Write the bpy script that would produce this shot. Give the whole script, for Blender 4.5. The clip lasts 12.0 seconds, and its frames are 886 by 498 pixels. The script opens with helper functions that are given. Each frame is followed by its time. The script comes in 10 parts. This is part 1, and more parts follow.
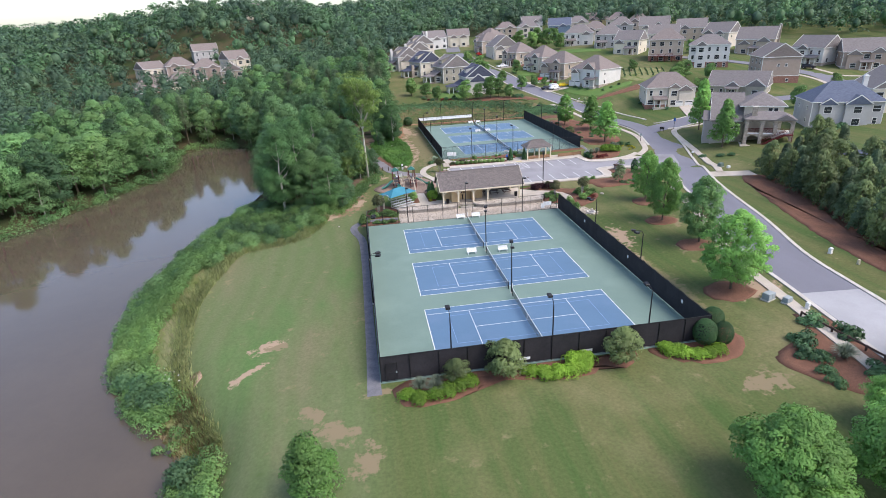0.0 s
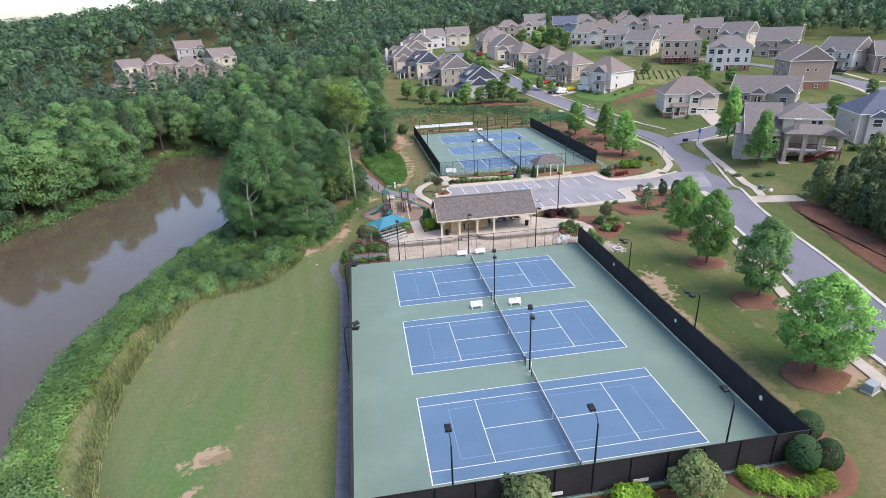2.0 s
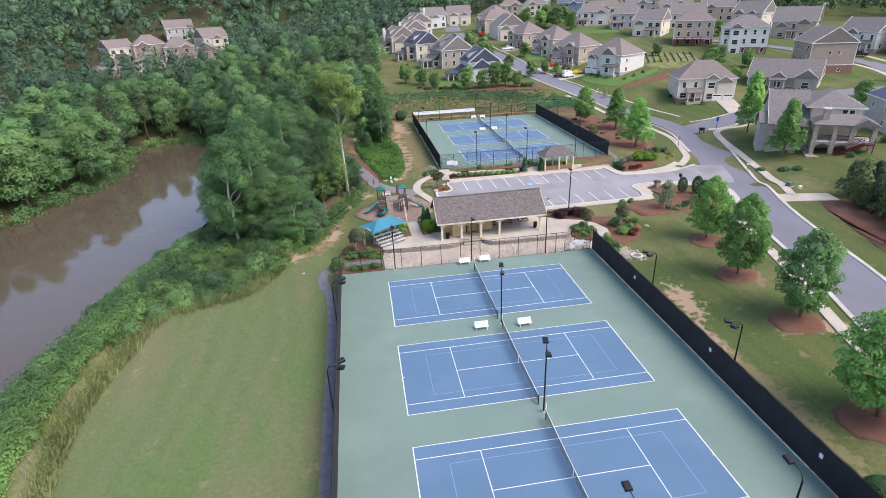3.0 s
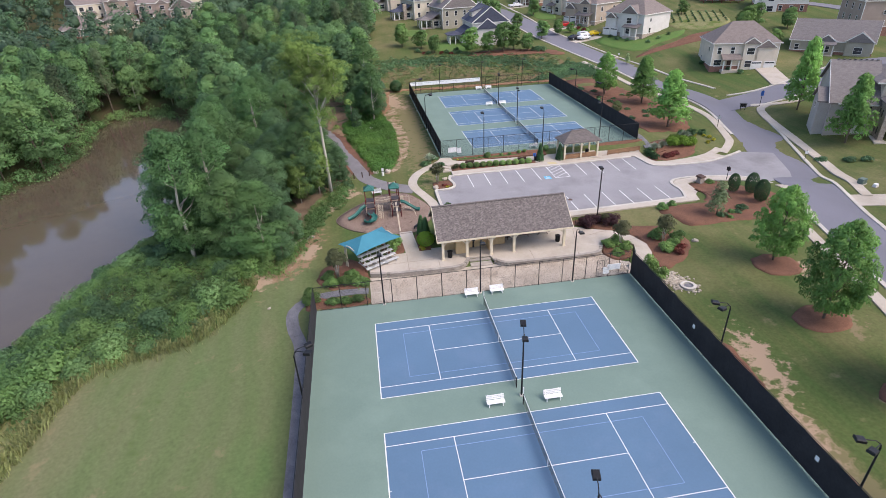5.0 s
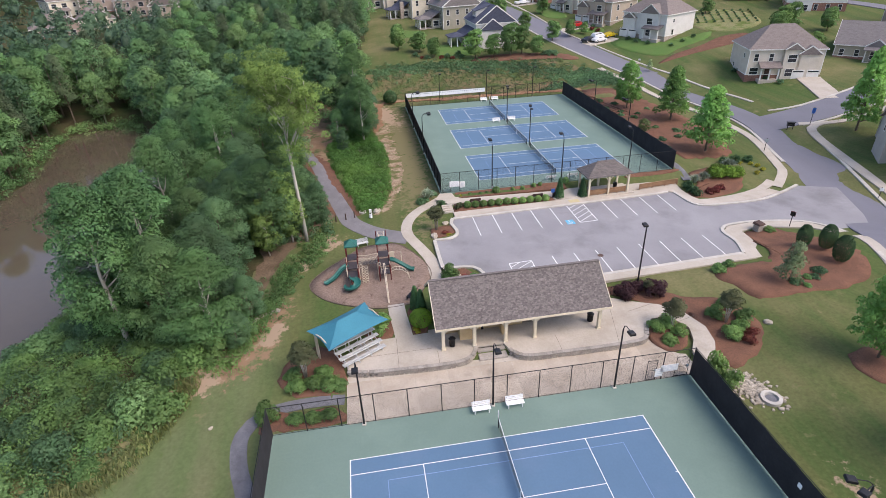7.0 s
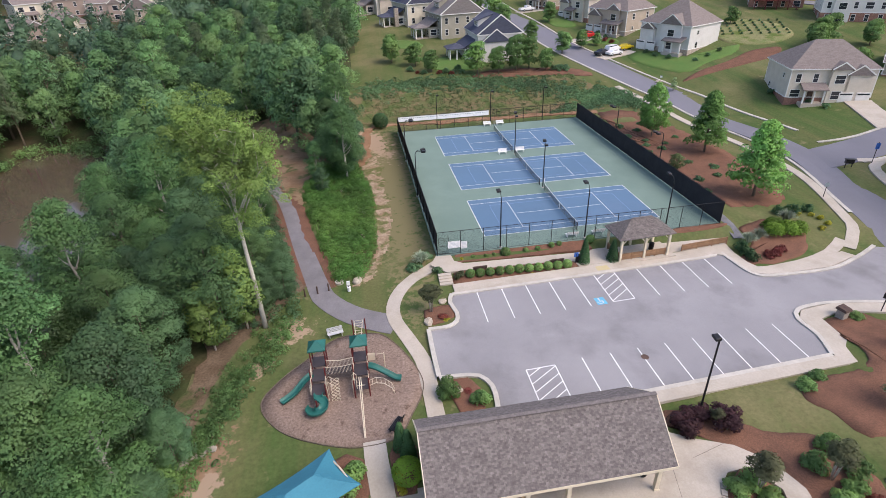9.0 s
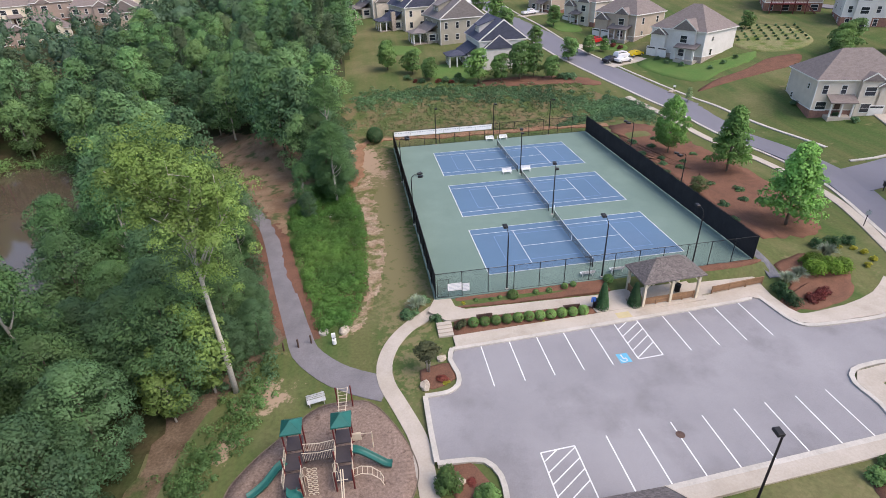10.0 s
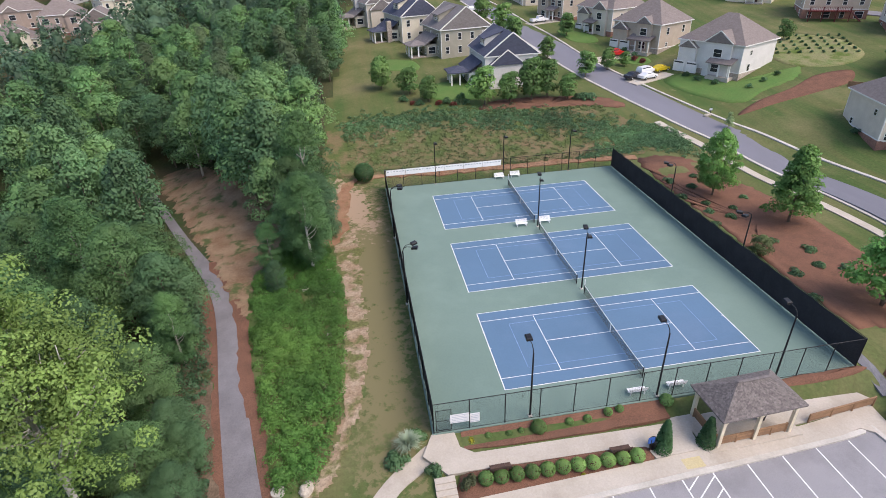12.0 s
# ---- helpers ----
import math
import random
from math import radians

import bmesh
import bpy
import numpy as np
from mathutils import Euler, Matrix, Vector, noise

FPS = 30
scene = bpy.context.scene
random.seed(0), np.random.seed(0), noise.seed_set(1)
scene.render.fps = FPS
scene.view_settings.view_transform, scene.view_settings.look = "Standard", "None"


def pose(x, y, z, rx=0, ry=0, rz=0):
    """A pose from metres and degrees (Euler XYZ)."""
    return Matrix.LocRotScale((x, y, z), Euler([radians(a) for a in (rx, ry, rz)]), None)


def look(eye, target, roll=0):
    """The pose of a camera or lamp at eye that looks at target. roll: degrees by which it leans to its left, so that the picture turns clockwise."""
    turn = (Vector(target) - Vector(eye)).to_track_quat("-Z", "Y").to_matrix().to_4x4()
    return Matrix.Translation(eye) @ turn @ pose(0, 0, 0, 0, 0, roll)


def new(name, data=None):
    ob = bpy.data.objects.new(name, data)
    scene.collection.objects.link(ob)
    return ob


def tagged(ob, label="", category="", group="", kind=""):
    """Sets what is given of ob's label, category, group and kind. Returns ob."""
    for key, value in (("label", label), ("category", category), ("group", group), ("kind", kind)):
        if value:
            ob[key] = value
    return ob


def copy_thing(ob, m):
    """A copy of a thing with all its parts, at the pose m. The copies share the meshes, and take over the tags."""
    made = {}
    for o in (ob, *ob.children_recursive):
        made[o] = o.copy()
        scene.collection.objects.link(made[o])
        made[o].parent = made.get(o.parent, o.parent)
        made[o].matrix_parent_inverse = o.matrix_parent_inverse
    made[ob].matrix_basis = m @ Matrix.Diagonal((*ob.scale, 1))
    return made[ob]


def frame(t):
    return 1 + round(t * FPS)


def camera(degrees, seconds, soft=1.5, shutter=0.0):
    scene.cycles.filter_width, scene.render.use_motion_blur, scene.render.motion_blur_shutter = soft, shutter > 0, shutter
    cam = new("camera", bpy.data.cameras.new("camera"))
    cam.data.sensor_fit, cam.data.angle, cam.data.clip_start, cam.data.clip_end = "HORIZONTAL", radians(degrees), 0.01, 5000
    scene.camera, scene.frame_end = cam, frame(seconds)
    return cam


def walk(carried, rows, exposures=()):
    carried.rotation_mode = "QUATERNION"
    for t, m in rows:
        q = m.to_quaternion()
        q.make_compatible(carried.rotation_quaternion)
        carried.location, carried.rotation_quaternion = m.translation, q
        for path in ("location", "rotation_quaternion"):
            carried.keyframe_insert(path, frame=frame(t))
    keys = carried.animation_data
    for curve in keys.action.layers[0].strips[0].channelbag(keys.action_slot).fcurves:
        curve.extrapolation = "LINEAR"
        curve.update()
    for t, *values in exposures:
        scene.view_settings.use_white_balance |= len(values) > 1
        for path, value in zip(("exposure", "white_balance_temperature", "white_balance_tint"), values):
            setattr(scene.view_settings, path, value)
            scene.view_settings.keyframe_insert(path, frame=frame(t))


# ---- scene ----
cam = camera(78.4, 12.0, soft=0.65)
PATH = [
    (0.0, -17.56, -50.06, 33.80, -22.63, 2.64, -8.98),
    (0.5, -16.90, -45.62, 33.84, -22.62, 2.51, -8.99),
    (1.0, -16.24, -41.19, 33.89, -22.57, 2.38, -9.06),
    (1.5, -15.58, -36.76, 33.94, -22.80, 2.28, -9.16),
    (2.0, -14.91, -32.33, 33.98, -22.89, 2.23, -9.13),
    (2.5, -14.23, -27.91, 34.03, -23.45, 2.19, -9.11),
    (3.0, -13.55, -23.49, 34.08, -24.82, 2.16, -9.11),
    (5.0, -10.80, -5.83, 34.29, -29.12, 2.20, -9.07),
    (5.5, -10.10, -1.42, 34.35, -29.81, 2.23, -9.06),
    (6.0, -9.39, 2.99, 34.40, -29.80, 2.23, -9.05),
    (6.5, -8.68, 7.40, 34.46, -29.87, 2.21, -9.02),
    (7.0, -7.97, 11.80, 34.52, -29.84, 2.17, -9.02),
    (9.0, -5.07, 29.38, 34.76, -29.86, 1.86, -9.12),
    (9.5, -4.34, 33.77, 34.82, -29.91, 1.84, -9.15),
    (10.0, -3.60, 38.16, 34.88, -29.88, 1.85, -9.16),
    (10.5, -2.86, 42.54, 34.95, -29.90, 1.88, -9.16),
    (11.0, -2.11, 46.92, 35.01, -29.81, 1.97, -9.06),
    (11.5, -1.36, 51.30, 35.08, -29.86, 2.05, -9.05),
    (12.0, -0.60, 55.68, 35.15, -29.88, 2.13, -9.05),
]
walk(cam, [(t, pose(x, y, z, 90 + pitch, roll, yaw)) for t, x, y, z, pitch, roll, yaw in PATH], [(0.0, 1.14, 6600, 14), (3.0, 1.16, 6700, 16), (5.0, 0.97, 6850, 17), (9.0, 0.93, 6900, 17), (12.0, 0.98, 6850, 16)])
SKY_STRENGTH, SUN_STRENGTH = 0.15, 1.3
# ---- light ----
wd = bpy.data.worlds.new("sky")
scene.world = wd
wd.use_nodes = True
wn = wd.node_tree.nodes
bg = wn["Background"]
sky = wn.new("ShaderNodeTexSky")
sky.sky_type = "NISHITA"
sky.sun_disc = False
sky.sun_elevation, sky.sun_rotation = radians(52), radians(125)
sky.air_density, sky.dust_density, sky.ozone_density = 1.0, 1.9, 1.3
wd.node_tree.links.new(sky.outputs[0], bg.inputs[0])
bg.inputs[1].default_value = SKY_STRENGTH
sun_data = bpy.data.lights.new("sun", "SUN")
sun_data.energy, sun_data.angle, sun_data.color = SUN_STRENGTH, radians(38), (1.0, 0.93, 0.83)
sun = new("sun", sun_data)
sun.matrix_world = look((0, 0, 200), (-0.82 * 100, 0.57 * 100, 200 - 1.28 * 100))


# ---- materials ----
def mixer(nt, a, b, fac, blend="MIX"):
    m = nt.nodes.new("ShaderNodeMix")
    m.data_type, m.blend_type = "RGBA", blend
    for slot, val in ((0, fac), (6, a), (7, b)):
        if isinstance(val, bpy.types.NodeSocket):
            nt.links.new(val, m.inputs[slot])
        elif slot == 0:
            m.inputs[slot].default_value = val
        else:
            m.inputs[slot].default_value = (*val[:3], 1)
    return m.outputs[2]


def ramp(nt, sock, lo, hi):
    r = nt.nodes.new("ShaderNodeMapRange")
    r.inputs[1].default_value, r.inputs[2].default_value = lo, hi
    nt.links.new(sock, r.inputs[0])
    return r.outputs[0]


def noise_tex(nt, where, scale, detail=5.0, rough=0.6, squash=None):
    n = nt.nodes.new("ShaderNodeTexNoise")
    n.inputs["Scale"].default_value, n.inputs["Detail"].default_value, n.inputs["Roughness"].default_value = scale, detail, rough
    if squash:
        mp = nt.nodes.new("ShaderNodeMapping")
        mp.inputs["Scale"].default_value = squash
        nt.links.new(where, mp.inputs[0])
        where = mp.outputs[0]
    nt.links.new(where, n.inputs["Vector"])
    return n.outputs["Fac"]


MATS = {}


def mat(name, a, b=None, scale=0.5, rough=0.85, fine=8.0, fine_amt=0.25, bump=0.0, metal=0.0, spec=0.4, rand="", rand_amt=0.25, lo=0.35, hi=0.65, squash=None, third=None, third_scale=0.1, third_lo=0.5, third_hi=0.65, own=False):
    """A surface of two colours mixed in large patches, with fine grain, relief and a shift for each piece."""
    m = bpy.data.materials.new(name)
    m.use_nodes = True
    nt = m.node_tree
    p = nt.nodes["Principled BSDF"]
    geo = nt.nodes.new("ShaderNodeNewGeometry")
    where = geo.outputs["Position"]
    if own:
        where = nt.nodes.new("ShaderNodeTexCoord").outputs["Object"]
    b = b or tuple(c * 0.8 for c in a)
    col = mixer(nt, a, b, ramp(nt, noise_tex(nt, where, scale, squash=squash), lo, hi))
    if third:
        col = mixer(nt, col, third, ramp(nt, noise_tex(nt, where, third_scale, 6.0), third_lo, third_hi))
    grain = noise_tex(nt, where, fine, 4.0, 0.7)
    if fine_amt:
        g = nt.nodes.new("ShaderNodeMapRange")
        g.inputs[1].default_value, g.inputs[2].default_value = 0.25, 0.75
        g.inputs[3].default_value, g.inputs[4].default_value = 1 - fine_amt, 1 + fine_amt
        nt.links.new(grain, g.inputs[0])
        hs = nt.nodes.new("ShaderNodeHueSaturation")
        nt.links.new(g.outputs[0], hs.inputs["Value"])
        nt.links.new(col, hs.inputs["Color"])
        col = hs.outputs[0]
    if rand:
        src = geo.outputs["Random Per Island"] if rand == "island" else nt.nodes.new("ShaderNodeObjectInfo").outputs["Random"]
        g = nt.nodes.new("ShaderNodeMapRange")
        g.inputs[3].default_value, g.inputs[4].default_value = 1 - rand_amt, 1 + rand_amt
        nt.links.new(src, g.inputs[0])
        hs = nt.nodes.new("ShaderNodeHueSaturation")
        nt.links.new(g.outputs[0], hs.inputs["Value"])
        nt.links.new(col, hs.inputs["Color"])
        col = hs.outputs[0]
    nt.links.new(col, p.inputs["Base Color"])
    p.inputs["Roughness"].default_value, p.inputs["Metallic"].default_value = rough, metal
    p.inputs["Specular IOR Level"].default_value = spec
    if bump:
        bn = nt.nodes.new("ShaderNodeBump")
        bn.inputs["Strength"].default_value, bn.inputs["Distance"].default_value = min(1.0, bump * 4), bump
        nt.links.new(grain, bn.inputs["Height"])
        nt.links.new(bn.outputs[0], p.inputs["Normal"])
    MATS[name] = m
    return m


def leaf_mat(name, dark, light, warm=None):
    """Leaves: each leaf, bough and tree a little different, with light passing through."""
    m = bpy.data.materials.new(name)
    m.use_nodes = True
    nt = m.node_tree
    p = nt.nodes["Principled BSDF"]
    geo = nt.nodes.new("ShaderNodeNewGeometry")
    info = nt.nodes.new("ShaderNodeObjectInfo")
    where = geo.outputs["Position"]
    leaf = nt.nodes.new("ShaderNodeMapRange")
    leaf.inputs[3].default_value, leaf.inputs[4].default_value = 0.15, 0.85
    nt.links.new(geo.outputs["Random Per Island"], leaf.inputs[0])
    col = mixer(nt, dark, light, leaf.outputs[0])
    col = mixer(nt, col, warm or light, ramp(nt, noise_tex(nt, where, 0.07, 3.0), 0.42, 0.7))
    # whole crowns differ in tone, and boughs within them
    for scale, amount in ((0.11, 0.34), (0.55, 0.22)):
        g = nt.nodes.new("ShaderNodeMapRange")
        g.inputs[1].default_value, g.inputs[2].default_value = 0.3, 0.7
        g.inputs[3].default_value, g.inputs[4].default_value = 1 - amount, 1 + amount
        nt.links.new(noise_tex(nt, where, scale, 2.0), g.inputs[0])
        hs = nt.nodes.new("ShaderNodeHueSaturation")
        nt.links.new(g.outputs[0], hs.inputs["Value"])
        nt.links.new(col, hs.inputs["Color"])
        col = hs.outputs[0]
    g = nt.nodes.new("ShaderNodeMapRange")
    g.inputs[3].default_value, g.inputs[4].default_value = 0.76, 1.24
    nt.links.new(info.outputs["Random"], g.inputs[0])
    hs = nt.nodes.new("ShaderNodeHueSaturation")
    nt.links.new(g.outputs[0], hs.inputs["Value"])
    nt.links.new(col, hs.inputs["Color"])
    nt.links.new(hs.outputs[0], p.inputs["Base Color"])
    p.inputs["Roughness"].default_value, p.inputs["Specular IOR Level"].default_value = 0.6, 0.3
    tr = nt.nodes.new("ShaderNodeBsdfTranslucent")
    nt.links.new(hs.outputs[0], tr.inputs[0])
    ms = nt.nodes.new("ShaderNodeMixShader")
    ms.inputs[0].default_value = 0.30
    nt.links.new(p.outputs[0], ms.inputs[1])
    nt.links.new(tr.outputs[0], ms.inputs[2])
    nt.links.new(ms.outputs[0], nt.nodes["Material Output"].inputs[0])
    MATS[name] = m
    return m


M_GRASS = mat("lawn", (0.064, 0.106, 0.032), (0.112, 0.120, 0.048), 0.22, 0.95, 3.0, 0.22, 0.03, spec=0.1, third=(0.20, 0.175, 0.09), third_scale=0.055, third_lo=0.50, third_hi=0.78, squash=(1.8, 0.10, 1))
gnt = M_GRASS.node_tree
gsrc = gnt.nodes["Principled BSDF"].inputs["Base Color"].links[0].from_socket
gpos = gnt.nodes.new("ShaderNodeNewGeometry").outputs["Position"]
gsep = gnt.nodes.new("ShaderNodeSeparateXYZ")
gnt.links.new(gpos, gsep.inputs[0])
gwave = gnt.nodes.new("ShaderNodeTexWave")
gwave.inputs["Scale"].default_value, gwave.inputs["Distortion"].default_value, gwave.inputs["Detail Scale"].default_value = 0.115, 9.0, 0.4
gnt.links.new(gpos, gwave.inputs["Vector"])
# the lake-side field is mown in long stripes and drier than the rest
gfield = mixer(gnt, (0.112, 0.146, 0.061), (0.124, 0.149, 0.068), ramp(gnt, gwave.outputs["Fac"], 0.1, 0.9))
gfield = mixer(gnt, gfield, (0.182, 0.158, 0.094), ramp(gnt, noise_tex(gnt, gpos, 0.09, 6.0, squash=(1.0, 0.3, 1)), 0.5, 0.75))
gfield = mixer(gnt, gfield, (0.085, 0.155, 0.05), ramp(gnt, noise_tex(gnt, gpos, 0.06, 4.0, squash=(1.2, 0.5, 1)), 0.52, 0.7))
ggrain = gnt.nodes.new("ShaderNodeHueSaturation")
gmr = gnt.nodes.new("ShaderNodeMapRange")
gmr.inputs[1].default_value, gmr.inputs[2].default_value, gmr.inputs[3].default_value, gmr.inputs[4].default_value = 0.25, 0.75, 0.8, 1.2
gnt.links.new(noise_tex(gnt, gpos, 3.0, 4.0, 0.7), gmr.inputs[0])
gnt.links.new(gmr.outputs[0], ggrain.inputs["Value"])
gnt.links.new(gfield, ggrain.inputs["Color"])
gcol = mixer(gnt, gsrc, ggrain.outputs[0], ramp(gnt, gsep.outputs[0], -17.0, -21.0))
gcol = mixer(gnt, gcol, (0.225, 0.185, 0.105), ramp(gnt, noise_tex(gnt, gpos, 0.42, 7.0, 0.65), 0.61, 0.76))
gcol = mixer(gnt, gcol, (0.075, 0.115, 0.032), ramp(gnt, noise_tex(gnt, gpos, 0.75, 6.0, 0.7), 0.60, 0.78))


def worn(x, y, rx, ry, colour, turn=0.0, ragged=0.9):
    """Wear an uneven patch of bare soil or dry turf into the lawn."""
    global gcol
    mp = gnt.nodes.new("ShaderNodeMapping")
    mp.vector_type = "TEXTURE"
    mp.inputs["Location"].default_value, mp.inputs["Rotation"].default_value, mp.inputs["Scale"].default_value = (x, y, 0), (0, 0, radians(turn)), (rx, ry, 1000)
    gnt.links.new(gpos, mp.inputs[0])
    ln = gnt.nodes.new("ShaderNodeVectorMath")
    ln.operation = "LENGTH"
    gnt.links.new(mp.outputs[0], ln.inputs[0])
    ad = gnt.nodes.new("ShaderNodeMath")
    ad.operation = "MULTIPLY_ADD"
    gnt.links.new(noise_tex(gnt, gpos, 0.9, 7.0, 0.68), ad.inputs[0])
    ad.inputs[1].default_value = ragged * 3.2
    gnt.links.new(ln.outputs["Value"], ad.inputs[2])
    gcol = mixer(gnt, gcol, colour, ramp(gnt, ad.outputs[0], 1.12 + ragged * 1.6, 0.72 + ragged * 1.6))


SAND, DRY, FADED, REDDISH = (0.34, 0.25, 0.175), (0.175, 0.155, 0.08), (0.215, 0.172, 0.105), (0.255, 0.165, 0.105)
for wx, wy, wrx, wry, wc, wt_ in ((-32.6, 2.6, 1.7, 0.5, SAND, 40), (-31.0, 7.6, 1.5, 0.8, SAND, 20), (-29.6, 7.2, 1.0, 0.5, FADED, 0), (-22.6, -9.6, 2.0, 0.9, FADED, -35), (-19.8, -13.6, 0.9, 1.5, FADED, -30), (-25.0, -6.4, 1.2, 0.6, FADED, -50), (-23.0, 54.0, 3.2, 1.6, REDDISH, 35), (-20.4, 57.4, 2.6, 1.3, REDDISH, 55), (-26.4, 51.6, 1.6, 1.0, SAND, 20), (-19.4, 60.4, 1.8, 1.0, REDDISH, 70), (-25.2, 52.4, 1.3, 1.3, SAND, 0), (-23.2, 54.9, 2.0, 0.7, SAND, 28), (-19.5, 57.2, 1.3, 0.8, SAND, 50), (-13.8, 74.5, 1.6, 1.0, SAND, 20), (-16.6, -4.6, 2.4, 0.5, FADED, 8), (18.9, -11.4, 2.0, 1.0, FADED, 10),
                                  (21.1, 19.0, 0.8, 4.6, SAND, 0), (22.8, 28.0, 1.2, 3.0, SAND, -10), (-14.6, 74.6, 1.5, 1.2, SAND, 20), (-16.4, 70.2, 0.9, 0.6, SAND, 30), (30.2, 5.4, 2.4, 1.6, SAND, 10), (33.6, 19.0, 1.6, 1.0, SAND, -20), (29.4, 19.8, 0.8, 1.5, FADED, 0), (33.6, 30.6, 1.2, 1.6, FADED, 0), (36.2, 40.6, 1.0, 1.2, SAND, 0), (-1.3, 110, 2.6, 27, DRY, 0), (-3.6, 130, 2.0, 7.0, SAND, 12), (-16.9, 68.6, 0.5, 0.5, SAND, 25),
                                  (21.2, 8.0, 1.2, 9.0, DRY, 0)):
    worn(wx, wy, wrx * 1.25, wry * 1.25, wc, wt_, 1.5)
gnt.links.new(gcol, gnt.nodes["Principled BSDF"].inputs["Base Color"])
M_FLOOR = mat("woodland_floor", (0.045, 0.070, 0.026), (0.085, 0.068, 0.040), 0.12, 0.95, 2.5, 0.35, 0.05, spec=0.1)
M_LITTER = mat("leaf_litter", (0.110, 0.078, 0.052), (0.178, 0.132, 0.094), 0.5, 0.95, 5.0, 0.4, 0.05, spec=0.1, third=(0.070, 0.090, 0.036), third_scale=0.35, third_lo=0.55, third_hi=0.66)
M_ROUGH = mat("rough_grass", (0.150, 0.178, 0.070), (0.215, 0.195, 0.102), 0.45, 0.95, 4.0, 0.35, 0.05, spec=0.1, third=(0.09, 0.13, 0.03), third_scale=0.3, rand="island", rand_amt=0.3)
M_BANK = mat("bank_cover", (0.140, 0.128, 0.062), (0.172, 0.124, 0.072), 0.35, 0.95, 4.0, 0.35, 0.06, spec=0.1, third=(0.075, 0.105, 0.034), third_scale=0.3, third_lo=0.44, third_hi=0.58)
M_ERODED = mat("eroded_soil", (0.205, 0.130, 0.080), (0.285, 0.205, 0.135), 0.35, 0.95, 5.0, 0.35, 0.05, spec=0.1, third=(0.085, 0.105, 0.042), third_scale=0.45, third_lo=0.52, third_hi=0.64)
M_REDSOIL = mat("red_soil", (0.235, 0.125, 0.075), (0.300, 0.185, 0.115), 0.5, 0.95, 6.0, 0.3, 0.03, spec=0.1, third=(0.12, 0.115, 0.05), third_scale=0.6, third_lo=0.56, third_hi=0.7)
M_ASPH = mat("asphalt_pale", (0.285, 0.278, 0.290), (0.232, 0.226, 0.238), 0.12, 0.85, 12.0, 0.12, 0.004, third=(0.150, 0.142, 0.148), third_scale=0.13, third_lo=0.50, third_hi=0.80)
M_ROAD = mat("asphalt_road", (0.172, 0.172, 0.202), (0.150, 0.150, 0.176), 0.15, 0.85, 14.0, 0.12, 0.004, squash=(1, 0.4, 1))
M_ROAD2 = mat("asphalt_bleached", (0.36, 0.36, 0.375), (0.30, 0.30, 0.31), 0.2, 0.85, 12.0, 0.12, 0.004)
M_PATH = mat("asphalt_path", (0.205, 0.195, 0.205), (0.155, 0.147, 0.155), 0.4, 0.9, 8.0, 0.2, 0.006)
M_CONC = mat("concrete", (0.47, 0.42, 0.36), (0.39, 0.345, 0.285), 0.25, 0.85, 6.0, 0.10, 0.003, third=(0.30, 0.255, 0.20), third_scale=0.35, third_lo=0.55, third_hi=0.9)
M_SLAB = mat("slab_concrete", (0.46, 0.395, 0.325), (0.375, 0.315, 0.25), 0.35, 0.85, 6.0, 0.12, 0.003, rand="object", rand_amt=0.10, third=(0.23, 0.195, 0.155), third_scale=0.45, third_lo=0.56, third_hi=0.8)
M_JOINT = mat("joint_grout", (0.20, 0.175, 0.145), (0.16, 0.14, 0.115), 1.0, 0.9, 8.0, 0.2)
M_CAP = mat("cap_stone", (0.335, 0.305, 0.270), (0.265, 0.240, 0.212), 1.2, 0.9, 8.0, 0.2, 0.01, rand="object", rand_amt=0.15)
M_TEXT = mat("faded_print", (0.50, 0.53, 0.58), (0.44, 0.47, 0.53), 1.0, 0.6, 5.0, 0.1)
M_CURB = mat("curb_concrete", (0.52, 0.49, 0.44), (0.40, 0.375, 0.33), 0.5, 0.85, 6.0, 0.12, 0.003)
M_GREEN = mat("court_green", (0.158, 0.232, 0.196), (0.138, 0.208, 0.176), 0.09, 0.8, 5.0, 0.05, 0.0, third=(0.20, 0.285, 0.24), third_scale=0.13, third_lo=0.5, third_hi=0.9)
M_BLUE = mat("court_blue", (0.094, 0.176, 0.275), (0.084, 0.157, 0.245), 0.12, 0.75, 5.0, 0.05, 0.0, third=(0.125, 0.195, 0.30), third_scale=0.2, third_lo=0.52, third_hi=0.9)
M_LINE = mat("line_white", (0.74, 0.75, 0.75), (0.62, 0.63, 0.63), 1.0, 0.7, 9.0, 0.08)
M_FAINT = mat("line_faint", (0.21, 0.31, 0.50), (0.13, 0.22, 0.40), 1.2, 0.75, 9.0, 0.1)
M_MULCH = mat("mulch", (0.185, 0.095, 0.064), (0.140, 0.075, 0.052), 0.6, 0.95, 9.0, 0.4, 0.03, spec=0.1)
M_DIRT = mat("bare_dirt", (0.37, 0.285, 0.205), (0.235, 0.160, 0.10), 0.7, 0.95, 4.0, 0.4, 0.06, spec=0.1, third=(0.125, 0.13, 0.05), third_scale=0.55, third_lo=0.47, third_hi=0.58)
M_CHIPS = mat("wood_chips", (0.250, 0.185, 0.152), (0.205, 0.150, 0.122), 0.5, 0.95, 5.0, 0.5, 0.04, spec=0.1, third=(0.13, 0.09, 0.07), third_scale=1.1, third_lo=0.58, third_hi=0.7)
